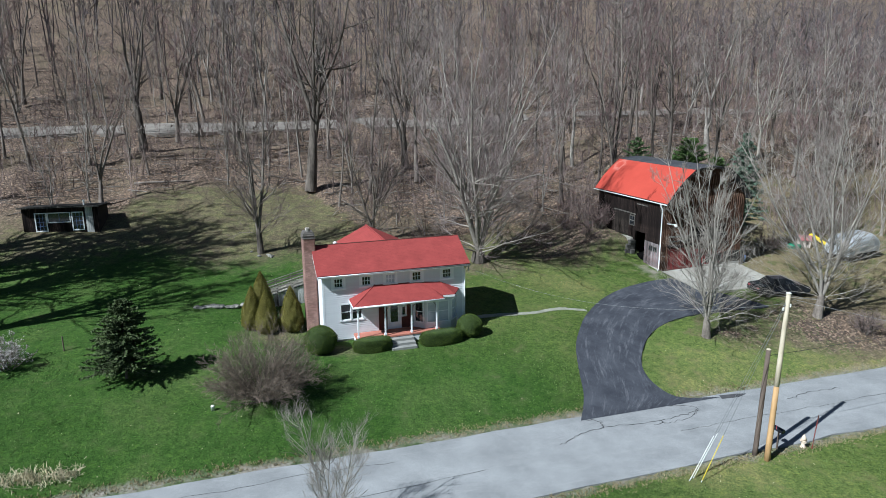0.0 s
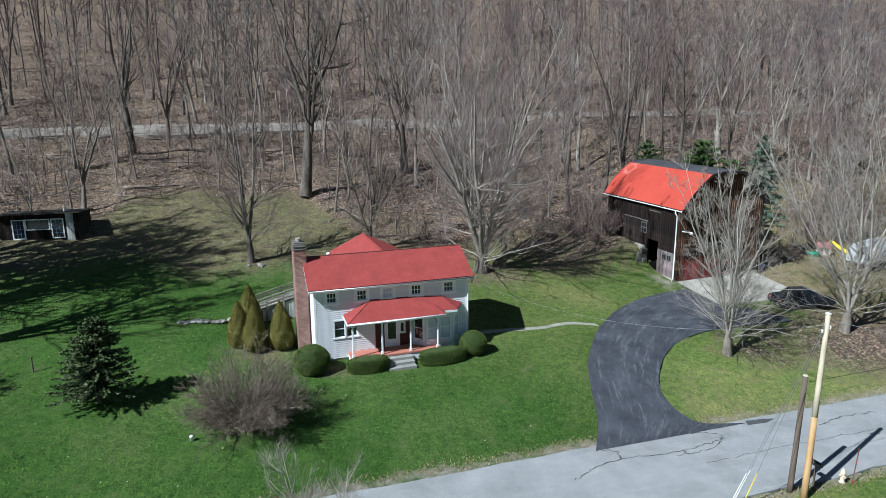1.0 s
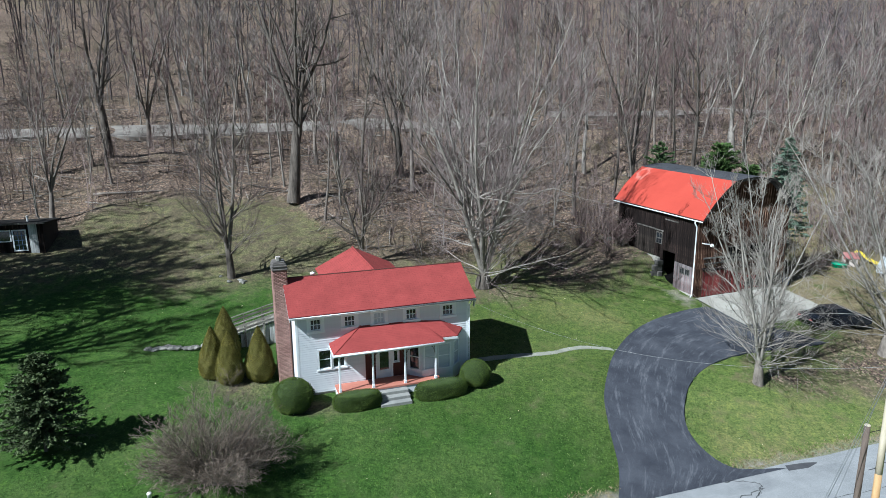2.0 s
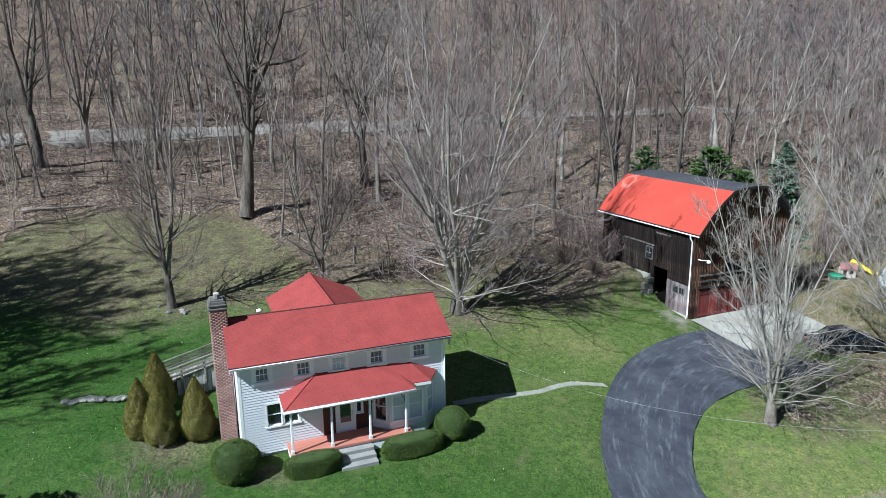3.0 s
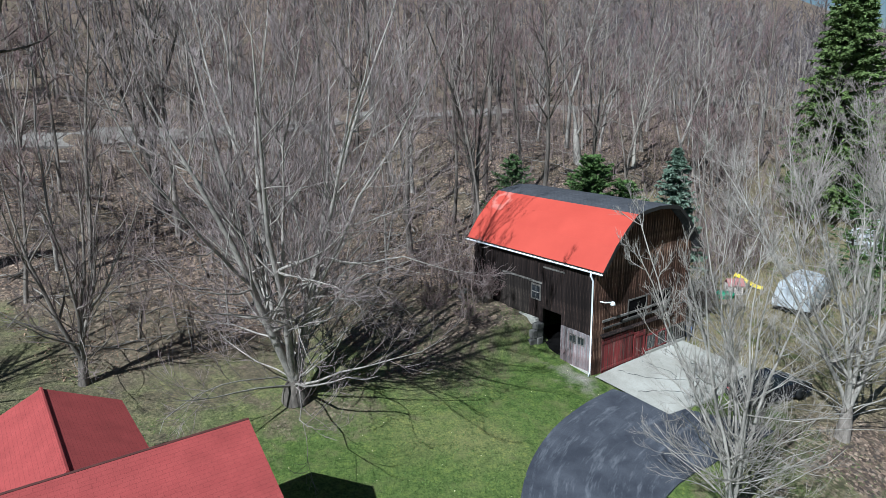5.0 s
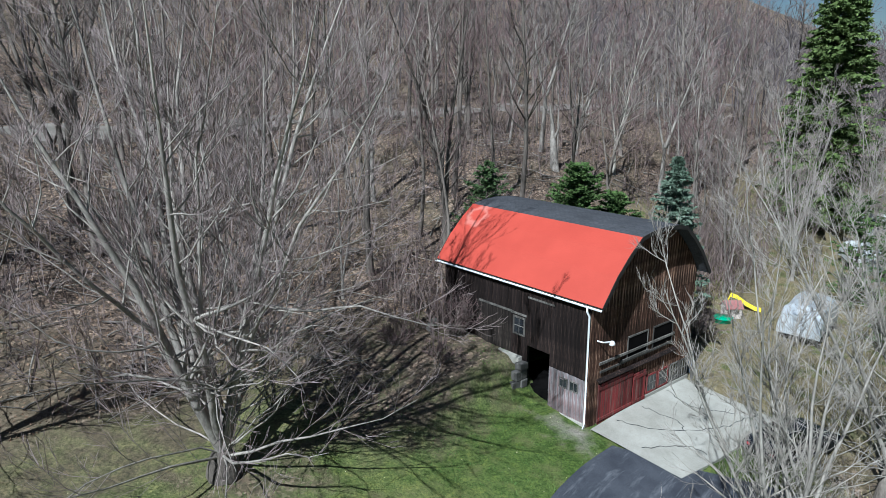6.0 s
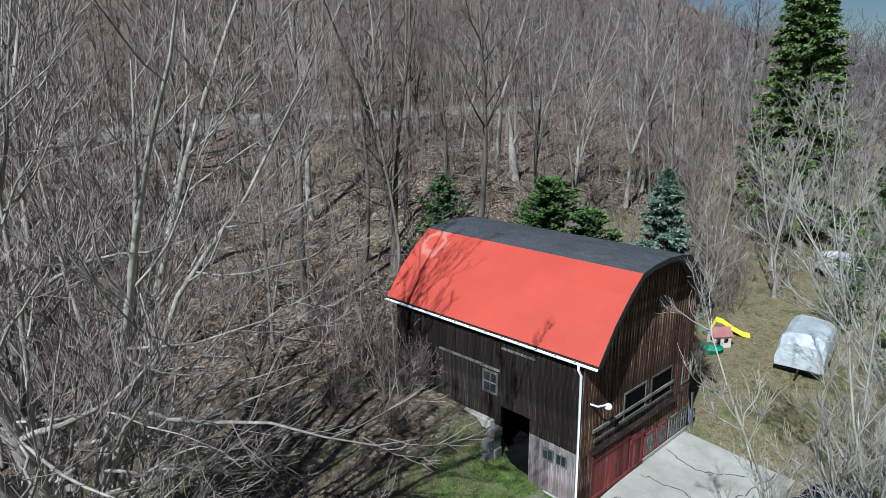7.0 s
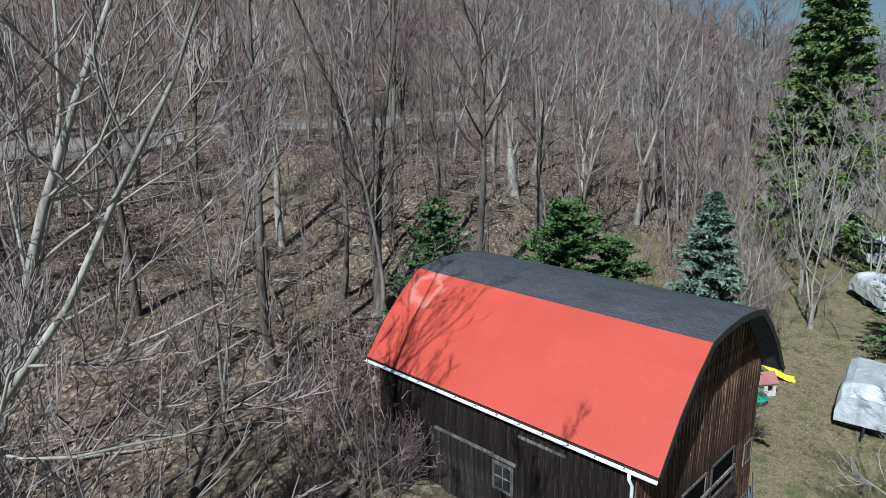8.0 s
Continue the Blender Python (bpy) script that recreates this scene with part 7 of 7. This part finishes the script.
hrot = Matrix.Translation((HX, HY, 0)) @ Matrix.Rotation(radians(HROT), 4, "Z")
hook = hrot @ Vector((LEN + 0.41, 0.05, 4.5))
cable("service_cable", hook, pole_top - Vector((0.1, 0.1, 0.5)), 1.35, 0.006, "bright_cable", "pale service cable from the house to the pole", 30)
cable("service_cable", pole_top - Vector((0, 0, 0.25)), (42.0, 9.0, 7.5), 0.8, 0.0075, "bright_cable", "pale cable running off from the pole top")
cable("telephone_cable", stub_top - Vector((0, 0, 0.35)), (75.0, 58.0, 5.2), 1.0, 0.014, "cable", "black telephone cable strung along the road", 24)


def guy(name, foot, top, guard, material, label):
    """A stay wire with a plastic guard over its lower end."""
    foot, top = Vector(foot), Vector(top)
    g = empty(name, Matrix.Translation(foot), label, "guy wire")
    d = top - foot
    u = d.normalized()
    Geo().tube([u * 0.0, d], 0.008, 4).make("wire", M["steel"], g)
    Geo().tube([u * 0.1, u * guard], [0.02, 0.018], 8).make("guard", M[material], g, smooth=True)
    Geo().tube([u * -0.2, u * 0.25], 0.015, 6).make("anchor_rod", M["steel"], g)


for (x, y), f, col, txt in (((11.5, 27.2), 0.97, "plastic_white", "steel guy wire in a white plastic guard"), ((12.05, 27.15), 0.96, "plastic_yellow", "steel guy wire in a yellow plastic guard"), ((11.75, 27.45), 0.93, "plastic_white", "steel guy wire in a white plastic guard")):
    guy("guy_wire", (x, y, gz(x, y)), Vector((16.07, 29.43, -2.2)).lerp(pole_top, f), 2.5, col, txt)


def build_hydrant():
    x, y = 18.56, 30.95
    h = empty("fire_hydrant", pose(x, y, gz(x, y)), "faded cream fire hydrant in the verge grass", "hydrant")
    Geo().lathe([(0.15, 0), (0.15, 0.05), (0.1, 0.07), (0.1, 0.45), (0.13, 0.47), (0.13, 0.52), (0.11, 0.55), (0.1, 0.62), (0.06, 0.68), (0.03, 0.7), (0.03, 0.75)], 14).make("barrel", M["hydrant"], h, smooth=True)
    for w in ((1, 0), (-1, 0)):
        Geo().tube([(0, 0, 0.4), (w[0] * 0.17, 0, 0.4)], [0.06, 0.055], 10).make("outlet_cap", M["hydrant"], h)
    Geo().tube([(0, 0, 0.36), (0, -0.18, 0.36)], [0.08, 0.075], 10).make("pumper_cap", M["hydrant"], h)


def build_mailbox():
    x, y = 17.1, 30.7
    b = empty("mailbox", pose(x, y, gz(x, y), 0, 0, 115), "dark rounded mailbox on a short post by the road", "mailbox")
    Geo().tube([(0, 0, -0.1), (0, 0, 1.0)], 0.05, 8).make("post", M["old_pole"], b)
    arc = [(0.11 * math.cos(t), 1.12 + 0.11 * math.sin(t)) for t in np.linspace(0, math.pi, 9)]
    g = Geo()
    g.slab([(-0.3, p, q) for p, q in [(0.11, 1.0), *arc, (-0.11, 1.0)]], 0.6, (1, 0, 0))
    g.make("box", M["car"], b, bevel=0.006)
    Geo().box(-0.31, -0.3, -0.09, 0.09, 1.03, 1.18).make("door", M["car"], b)
    Geo().box(0.05, 0.07, 0.115, 0.125, 1.1, 1.35).make("flag", M["plastic_red"], b)


build_hydrant()
build_mailbox()


def stake(name, foot, top, rad, material, label, category):
    foot, top = Vector(foot), Vector(top)
    return tagged(Geo().tube([foot - Vector((0, 0, 0.1)), foot.lerp(top, 0.5), top], rad, 6).make(name, M[material]), label, category)


stake("marker_stake", (18.95, 30.8, gz(18.95, 30.8)), (19.3, 31.2, gz(19, 31) + 1.75), 0.025, "barnred", "leaning dark red marker stake near the hydrant", "stake")
stake("garden_stake", (-25.0, 35.3, gz(-25, 35.3)), (-25.0, 35.3, gz(-25, 35.3) + 1.0), 0.04, "old_pole", "short wooden stake in the lawn", "stake")
wp = (-13.35, 30.15)
Geo().lathe([(0.09, 0), (0.09, 0.22), (0.11, 0.24), (0.1, 0.29), (0.02, 0.31)], 10, (*wp, gz(*wp))).make("pipe_stub", M["plastic_white"], smooth=True)
tagged(bpy.data.objects["pipe_stub"], "short white capped pipe standing in the lawn", "pipe")


def reeds():
    r = np.random.default_rng(71)
    n = 1500
    x = r.uniform(-26, -17.6, n)
    y = 24.1 + (x + 19) * 0.30 + r.normal(0, 0.28, n)
    base = np.stack([x, y, ground_z(x, y) - 0.03], 1)
    st = grow_lines(r, base, np.stack([r.normal(0, 0.35, n), r.normal(0, 0.35, n), np.ones(n)], 1), r.uniform(0.2, 0.6, n), 3, -0.3, 0.25)
    me = array_mesh("dead_reeds", *sweep(st, taper(n, 3, np.full(n, 0.02), np.full(n, 0.008)), 2), M["reed"])
    tagged(new("dead_reeds", me), "bleached dead reeds by the roadside ditch", "reeds", kind="stuff")


reeds()


# ---- stones ----
def rock(name, seed, size, x, y, label, flat=0.6, lift=0.0, turn=0.0):
    bm = bmesh.new()
    bmesh.ops.create_icosphere(bm, subdivisions=2, radius=1)
    r = random.Random(seed)
    off = Vector((r.uniform(0, 50), r.uniform(0, 50), r.uniform(0, 50)))
    for v in bm.verts:
        k = 1 + 0.32 * noise.noise(v.co * 1.3 + off) + 0.15 * noise.noise(v.co * 3 + off)
        v.co = Vector((v.co.x * k * size[0], v.co.y * k * size[1], v.co.z * k * size[2]))
    me = bpy.data.meshes.new(name)
    bm.to_mesh(me)
    bm.free()
    me.materials.append(M["stone"])
    ob = new(name, me)
    ob.matrix_basis = pose(x, y, gz(x, y) + lift, 0, 0, turn)
    return tagged(ob, label, "stone", "garden wall stones" if "wall" in label else "")


rr = random.Random(9)
for k in range(13):
    f = k / 12
    x, y = -19.4 + 4.3 * f + rr.uniform(-0.1, 0.1), 42.35 + 0.95 * f + rr.uniform(-0.12, 0.12)
    rock("stone", 500 + k, (rr.uniform(0.22, 0.42), rr.uniform(0.18, 0.28), rr.uniform(0.12, 0.2)), x, y, "flat grey stone of a low tumbled wall", lift=0.08, turn=rr.uniform(0, 60))
for k, (x, y, sc) in enumerate(((13.2, 63.2, 0.26), (12.2, 64.5, 0.3), (11.7, 63.6, 0.22))):
    rock("boulder", 540 + k, (sc * 1.4, sc * 0.8, sc * 0.6), x, y, "grey flat boulder beside the barn wall", lift=sc * 0.22, turn=k * 40)
for k in range(9):
    x, y = -17.9 + rr.uniform(-1.3, 1.5), 52.6 + rr.uniform(-1.0, 0.6)
    rock("stone", 560 + k, (rr.uniform(0.12, 0.26), rr.uniform(0.1, 0.2), 0.1), x, y, "grey stone at the foot of a tree", lift=0.03, turn=k * 37)


# ---- vehicles and trailers past the barn ----
def wheel(parent, x, y, rad, wide):
    w = new("wheel")
    w.parent = parent
    w.matrix_basis = pose(x, y, rad, 90, 0, 0)
    Geo().lathe([(rad * 0.6, -wide / 2), (rad * 0.94, -wide / 2), (rad, -wide * 0.3), (rad, wide * 0.3), (rad * 0.94, wide / 2), (rad * 0.6, wide / 2)], 20).make("tyre", M["rubber"], w, smooth=True)
    Geo().lathe([(0.03, -wide * 0.44), (rad * 0.58, -wide * 0.42), (rad * 0.6, wide * 0.42), (0.03, wide * 0.44)], 16).make("rim", M["steel"], w)


def build_car():
    x, y = from_as(44.2, 38.0)
    car = empty("car", pose(x, y, gz(x, y), 0, 0, 10), "black sedan parked beyond the apron under bare trees", "car")
    side = [(-2.25, 0.35), (-2.28, 0.62), (-2.15, 0.86), (-1.5, 0.95), (-0.95, 0.98), (1.05, 0.98), (1.75, 0.9), (2.2, 0.72), (2.3, 0.5), (2.25, 0.32), (1.85, 0.24), (-1.9, 0.24)]
    g = Geo()
    n = len(side)
    rings = [(-0.86, 0.93), (-0.9, 1.0), (-0.7, 1.0), (0.0, 1.02), (0.7, 1.0), (0.9, 1.0), (0.86, 0.93)]
    for yy, sc in rings:
        g.v += [(px * sc, yy, 0.5 + (pz - 0.5) * (sc if pz > 0.5 else 1)) for px, pz in side]
    for k in range(len(rings) - 1):
        for j in range(n):
            g.f.append((k * n + j, k * n + (j + 1) % n, (k + 1) * n + (j + 1) % n, (k + 1) * n + j))
    g.f += [tuple(range(n)), tuple(range(len(rings) * n - 1, (len(rings) - 1) * n - 1, -1))]
    g.make("body", M["car"], car, smooth=False, bevel=0.02)
    Geo().slab([(-1.35, -0.72, 0.97), (1.05, -0.74, 0.97), (0.45, -0.56, 1.42), (-0.85, -0.56, 1.42)], 0.02, (0, 1, 0)).slab([(-1.35, 0.72, 0.97), (1.05, 0.74, 0.97), (0.45, 0.56, 1.42), (-0.85, 0.56, 1.42)], 0.02, (0, -1, 0)).make("side_glass", M["carglass"], car)
    Geo().slab([(1.08, -0.72, 0.97), (1.08, 0.72, 0.97), (0.46, 0.56, 1.43), (0.46, -0.56, 1.43)], 0.02).make("windscreen", M["carglass"], car)
    Geo().slab([(-1.5, -0.7, 0.96), (-1.5, 0.7, 0.96), (-0.86, 0.56, 1.43), (-0.86, -0.56, 1.43)], 0.02).make("rear_window", M["carglass"], car)
    Geo().slab([(-0.88, -0.58, 1.44), (0.48, -0.58, 1.44), (0.48, 0.58, 1.44), (-0.88, 0.58, 1.44)], 0.04).make("roof", M["car"], car, bevel=0.015)
    for yy in (-0.62, 0.62):
        Geo().box(2.12, 2.27, yy - 0.2, yy + 0.2, 0.58, 0.7).make("headlight", M["plastic_white"], car)
        Geo().box(-2.27, -2.15, yy - 0.12, yy + 0.12, 0.68, 0.76).make("tail_light", M["plastic_red"], car)
    for px in (-1.4, 1.4):
        for yy in (-0.82, 0.82):
            wheel(car, px, yy, 0.32, 0.2)


build_car()


def covered_trailer(name, x, y, turn, ln, wd, ht, material, label, seed):
    """A trailer under a sagging, creased cover with rounded shoulders."""
    t = empty(name, pose(x, y, gz(x, y), 0, 0, turn), label, "trailer")
    bm = bmesh.new()
    nx, ny = (11, 8) if seed == 1 else (18, 16)
    off = Vector((seed * 3.1, 0, 0))
    prof = [(-0.5, 0.28), (-0.5, 0.6), (-0.47, 0.86), (-0.36, 0.97), (0, 1.0), (0.36, 0.97), (0.47, 0.86), (0.5, 0.6), (0.5, 0.28)]
    ts = np.linspace(0, len(prof) - 1, nx)
    rows = []
    for j in range(ny):
        f = j / (ny - 1)
        end = 1 - 0.22 * max(0, 1 - min(f, 1 - f) / 0.16) ** 2
        row = []
        for s0 in ts:
            i = min(int(s0), len(prof) - 2)
            k = s0 - i
            px, pz = prof[i][0] * (1 - k) + prof[i + 1][0] * k, prof[i][1] * (1 - k) + prof[i + 1][1] * k
            co = Vector((px * wd * (0.96 + 0.04 * end), (f - 0.5) * ln, pz * ht * end))
            co += Vector((0, 0, 1)) * 0.14 * noise.noise(co * 1.1 + off) + Vector((1, 0.4, 0)) * 0.1 * noise.noise(co * 1.7 + off)
            row.append(bm.verts.new(co))
        rows.append(row)
    for a, b in zip(rows, rows[1:]):
        for i in range(nx - 1):
            bm.faces.new((a[i], a[i + 1], b[i + 1], b[i]))
    bm.faces.new(rows[0][::-1])
    bm.faces.new(rows[-1])
    bmesh.ops.recalc_face_normals(bm, faces=bm.faces)
    me = bpy.data.meshes.new("cover")
    bm.to_mesh(me)
    bm.free()
    me.materials.append(M[material])
    part_of("cover", me, t)
    Geo().box(-wd * 0.42, wd * 0.42, -ln * 0.47, ln * 0.47, 0.38, 0.55).make("chassis", M["rubber"], t)
    Geo().tube([(0, -ln * 0.47, 0.46), (0, -ln * 0.47 - 1.0, 0.42)], 0.05, 6).make("tow_bar", M["rubber"], t)
    for sx in (-1, 1):
        w = new("wheel")
        w.parent = t
        w.matrix_basis = pose(sx * wd * 0.45, 0.2, 0.33, 0, 90, 0)
        Geo().lathe([(0.2, -0.1), (0.31, -0.1), (0.33, -0.05), (0.33, 0.05), (0.31, 0.1), (0.2, 0.1)], 16).make("tyre", M["rubber"], w, smooth=True)
        Geo().lathe([(0.02, -0.09), (0.2, -0.08), (0.2, 0.08), (0.02, 0.09)], 12).make("rim", M["steel"], w)


covered_trailer("covered_trailer", 37.1, 62.55, -59, 4.8, 2.5, 2.4, "tarp", "trailer under a creased silver tarpaulin on dry grass", 1)
covered_trailer("covered_trailer", 54.3, 73.6, -32, 5.6, 2.5, 2.1, "vanwhite", "long trailer under a chalky white cover", 2)


def build_camper():
    x, y = 65.2, 82.5
    c = empty("camper_van", pose(x, y, gz(x, y), 0, 0, -35), "pale boxy camper van with dark windscreen", "camper van")
    Geo().box(-1.1, 1.1, -1.2, 4.2, 0.5, 2.9).make("body", M["vanwhite"], c, bevel=0.08)
    Geo().slab([(-0.95, -2.6, 0.5), (0.95, -2.6, 0.5), (0.95, -1.2, 0.5), (-0.95, -1.2, 0.5)], 0.85, (0, 0, 1)).make("bonnet", M["vanwhite"], c, bevel=0.08)
    Geo().slab([(-0.9, -1.9, 1.36), (0.9, -1.9, 1.36), (0.85, -1.22, 2.1), (-0.85, -1.22, 2.1)], 0.05, (0, 0, -1)).make("windscreen", M["carglass"], c)
    for sx in (-1.115, 1.1):
        Geo().box(sx, sx + 0.015, 0.6, 1.7, 1.6, 2.3).make("side_window", M["carglass"], c)
    for px in (-1.75, 2.8):
        for sx in (-0.95, 0.95):
            w = new("wheel")
            w.parent = c
            w.matrix_basis = pose(sx, px, 0.36, 0, 90, 0)
            Geo().lathe([(0.2, -0.11), (0.34, -0.11), (0.36, -0.05), (0.36, 0.05), (0.34, 0.11), (0.2, 0.11)], 16).make("tyre", M["rubber"], w, smooth=True)


build_camper()


# ---- children's things behind the barn ----
def build_play():
    x, y = 34.4, 66.5
    h = empty("play_house", pose(x, y, gz(x, y), 0, 0, -15) @ Matrix.Scale(0.85, 4), "small cream plastic play house with a faded red roof", "play house")
    wall_panel(1.3, 0, 1.0, [(0.15, 0.5, 0.0, 0.75), (0.75, 1.1, 0.4, 0.75)], 0.06).make("front_wall", M["cream"], h, m=pose(-0.65, -0.5, 0))
    wall_panel(1.3, 0, 1.0, [], 0.06).make("back_wall", M["cream"], h, m=pose(0.65, 0.5, 0, 0, 0, 180))
    wall_panel(0.88, 0, 1.0, [(0.25, 0.6, 0.4, 0.75)], 0.06).make("side_wall", M["cream"], h, m=pose(-0.65, 0.44, 0, 0, 0, -90))
    wall_panel(0.88, 0, 1.0, [(0.25, 0.6, 0.4, 0.75)], 0.06).make("side_wall", M["cream"], h, m=pose(0.65, -0.44, 0, 0, 0, 90))
    for s2 in (-1, 1):
        Geo().slab([(-0.75, s2 * 0.62, 0.95), (0.75, s2 * 0.62, 0.95), (0.75, 0, 1.5), (-0.75, 0, 1.5)], 0.05).make("roof_slope", M["plastic_maroon"], h)
    g = empty("toy_slide", pose(36.5, 67.6, gz(36.5, 67.6), 0, 0, -43), "yellow plastic toy slide on the grass", "slide")
    chute = [(-1.0, 0.95), (-0.6, 0.85), (0.1, 0.4), (0.7, 0.12), (1.1, 0.08)]
    q = Geo()
    for (ax, az), (bx, bz) in zip(chute, chute[1:]):
        q.slab([(ax, -0.22, az), (bx, -0.22, bz), (bx, 0.22, bz), (ax, 0.22, az)], 0.03)
        for yy in (-0.25, 0.22):
            q.slab([(ax, yy, az - 0.03), (bx, yy, bz - 0.03), (bx, yy, bz + 0.14), (ax, yy, az + 0.14)], 0.03, (0, 1, 0))
    q.make("chute", M["plastic_yellow"], g)
    for yy in (-0.24, 0.24):
        Geo().tube([(-1.35, yy, 0), (-1.0, yy, 0.95)], 0.03, 6).make("ladder_leg", M["plastic_yellow"], g)
    for k in range(3):
        Geo().tube([(-1.27 + 0.09 * k, -0.24, 0.22 + 0.25 * k), (-1.27 + 0.09 * k, 0.24, 0.22 + 0.25 * k)], 0.022, 6).make("rung", M["plastic_yellow"], g)
    tx, ty = 33.2, 65.9
    tub = Geo()
    tub.lathe([(0.02, 0.05), (0.52, 0.05), (0.6, 0.1), (0.66, 0.38), (0.7, 0.4), (0.7, 0.43), (0.63, 0.42), (0.56, 0.1), (0.02, 0.08)], 20, (tx, ty, gz(tx, ty) - 0.05))
    tagged(tub.make("sand_tub", M["plastic_green"], smooth=True), "round green plastic sand tub on the grass", "tub")


build_play()

# loose timber at the barn's corner
brm = Matrix.Translation((BX, BY, 0)) @ Matrix.Rotation(radians(BROT), 4, "Z")
for k, (x, y, ln, lean) in enumerate(((8.72, -0.35, 1.9, 14), (8.9, -0.28, 1.6, 18), (9.05, -0.2, 1.75, 10))):
    m = brm @ pose(x, y, 0.95, lean * -1, 6 + 4 * k, 0)
    ob = Geo().box(-0.07, 0.07, -0.015, 0.015, 0, ln).make("loose_plank", M["bargey"], m=m)
    tagged(ob, "grey plank leaning on the barn corner", "plank", "leaning planks")
bx, by, _ = brm @ Vector((9.45, 0.2, 0))
tagged(Geo().lathe([(0.2, 0), (0.26, 0.3), (0.26, 0.6), (0.2, 0.62)], 12, (bx, by, gz(bx, by))).make("barrel", M["blue"], smooth=True), "small blue barrel beside the barn", "barrel")


# ---- clapboards of the house, each its own piece on one shared shape ----
def clapboards():
    g = Geo()
    g.v = [(x, y, z) for x in (0, 1) for y, z in ((-0.028, 0.0), (-0.002, 0.0), (-0.002, 0.133), (-0.005, 0.133))]
    g.f = [(0, 4, 7, 3), (0, 1, 5, 4), (3, 7, 6, 2), (0, 3, 2, 1), (4, 5, 6, 7)]
    first = g.make("clapboard", M["white"], house)
    shape = first.data
    bpy.data.objects.remove(first)

    def course(length, z, holes, m):
        cuts = sorted((h[0] - 0.1, h[1] + 0.1) for h in holes if h[2] - 0.1 < z + 0.065 < h[3] + 0.1)
        x, spans = 0.1, []
        for a, b in cuts:
            if a > x:
                spans.append((x, a))
            x = max(x, b)
        if x < length - 0.1:
            spans.append((x, length - 0.1))
        for a, b in spans:
            if b - a > 0.05:
                part_of("clapboard", shape, house, m @ Matrix.Translation((a, 0, z)) @ Matrix.Diagonal((b - a, 1, 1, 1)))
    entry = [(3.78, 6.06, 0.3, 2.95), (6.2, 9.28, 0.3, 3.0)]
    wide = [(h[0] - 0.06, h[1] + 0.06, h[2] - 0.05, h[3] + 0.06) for h in FRONT_HOLES[:5]]
    z = 0.36
    while z < 4.72:
        course(LEN, z, wide + FRONT_HOLES[5:7] + entry, Matrix.Identity(4))
        course(DEEP - 0.1, z, [], pose(0, DEEP - 0.05, 0, 0, 0, -90))
        course(DEEP - 0.1, z, [(2.05, 2.7, 3.45, 4.65)], pose(LEN, 0.05, 0, 0, 0, 90))
        z += 0.13


clapboards()
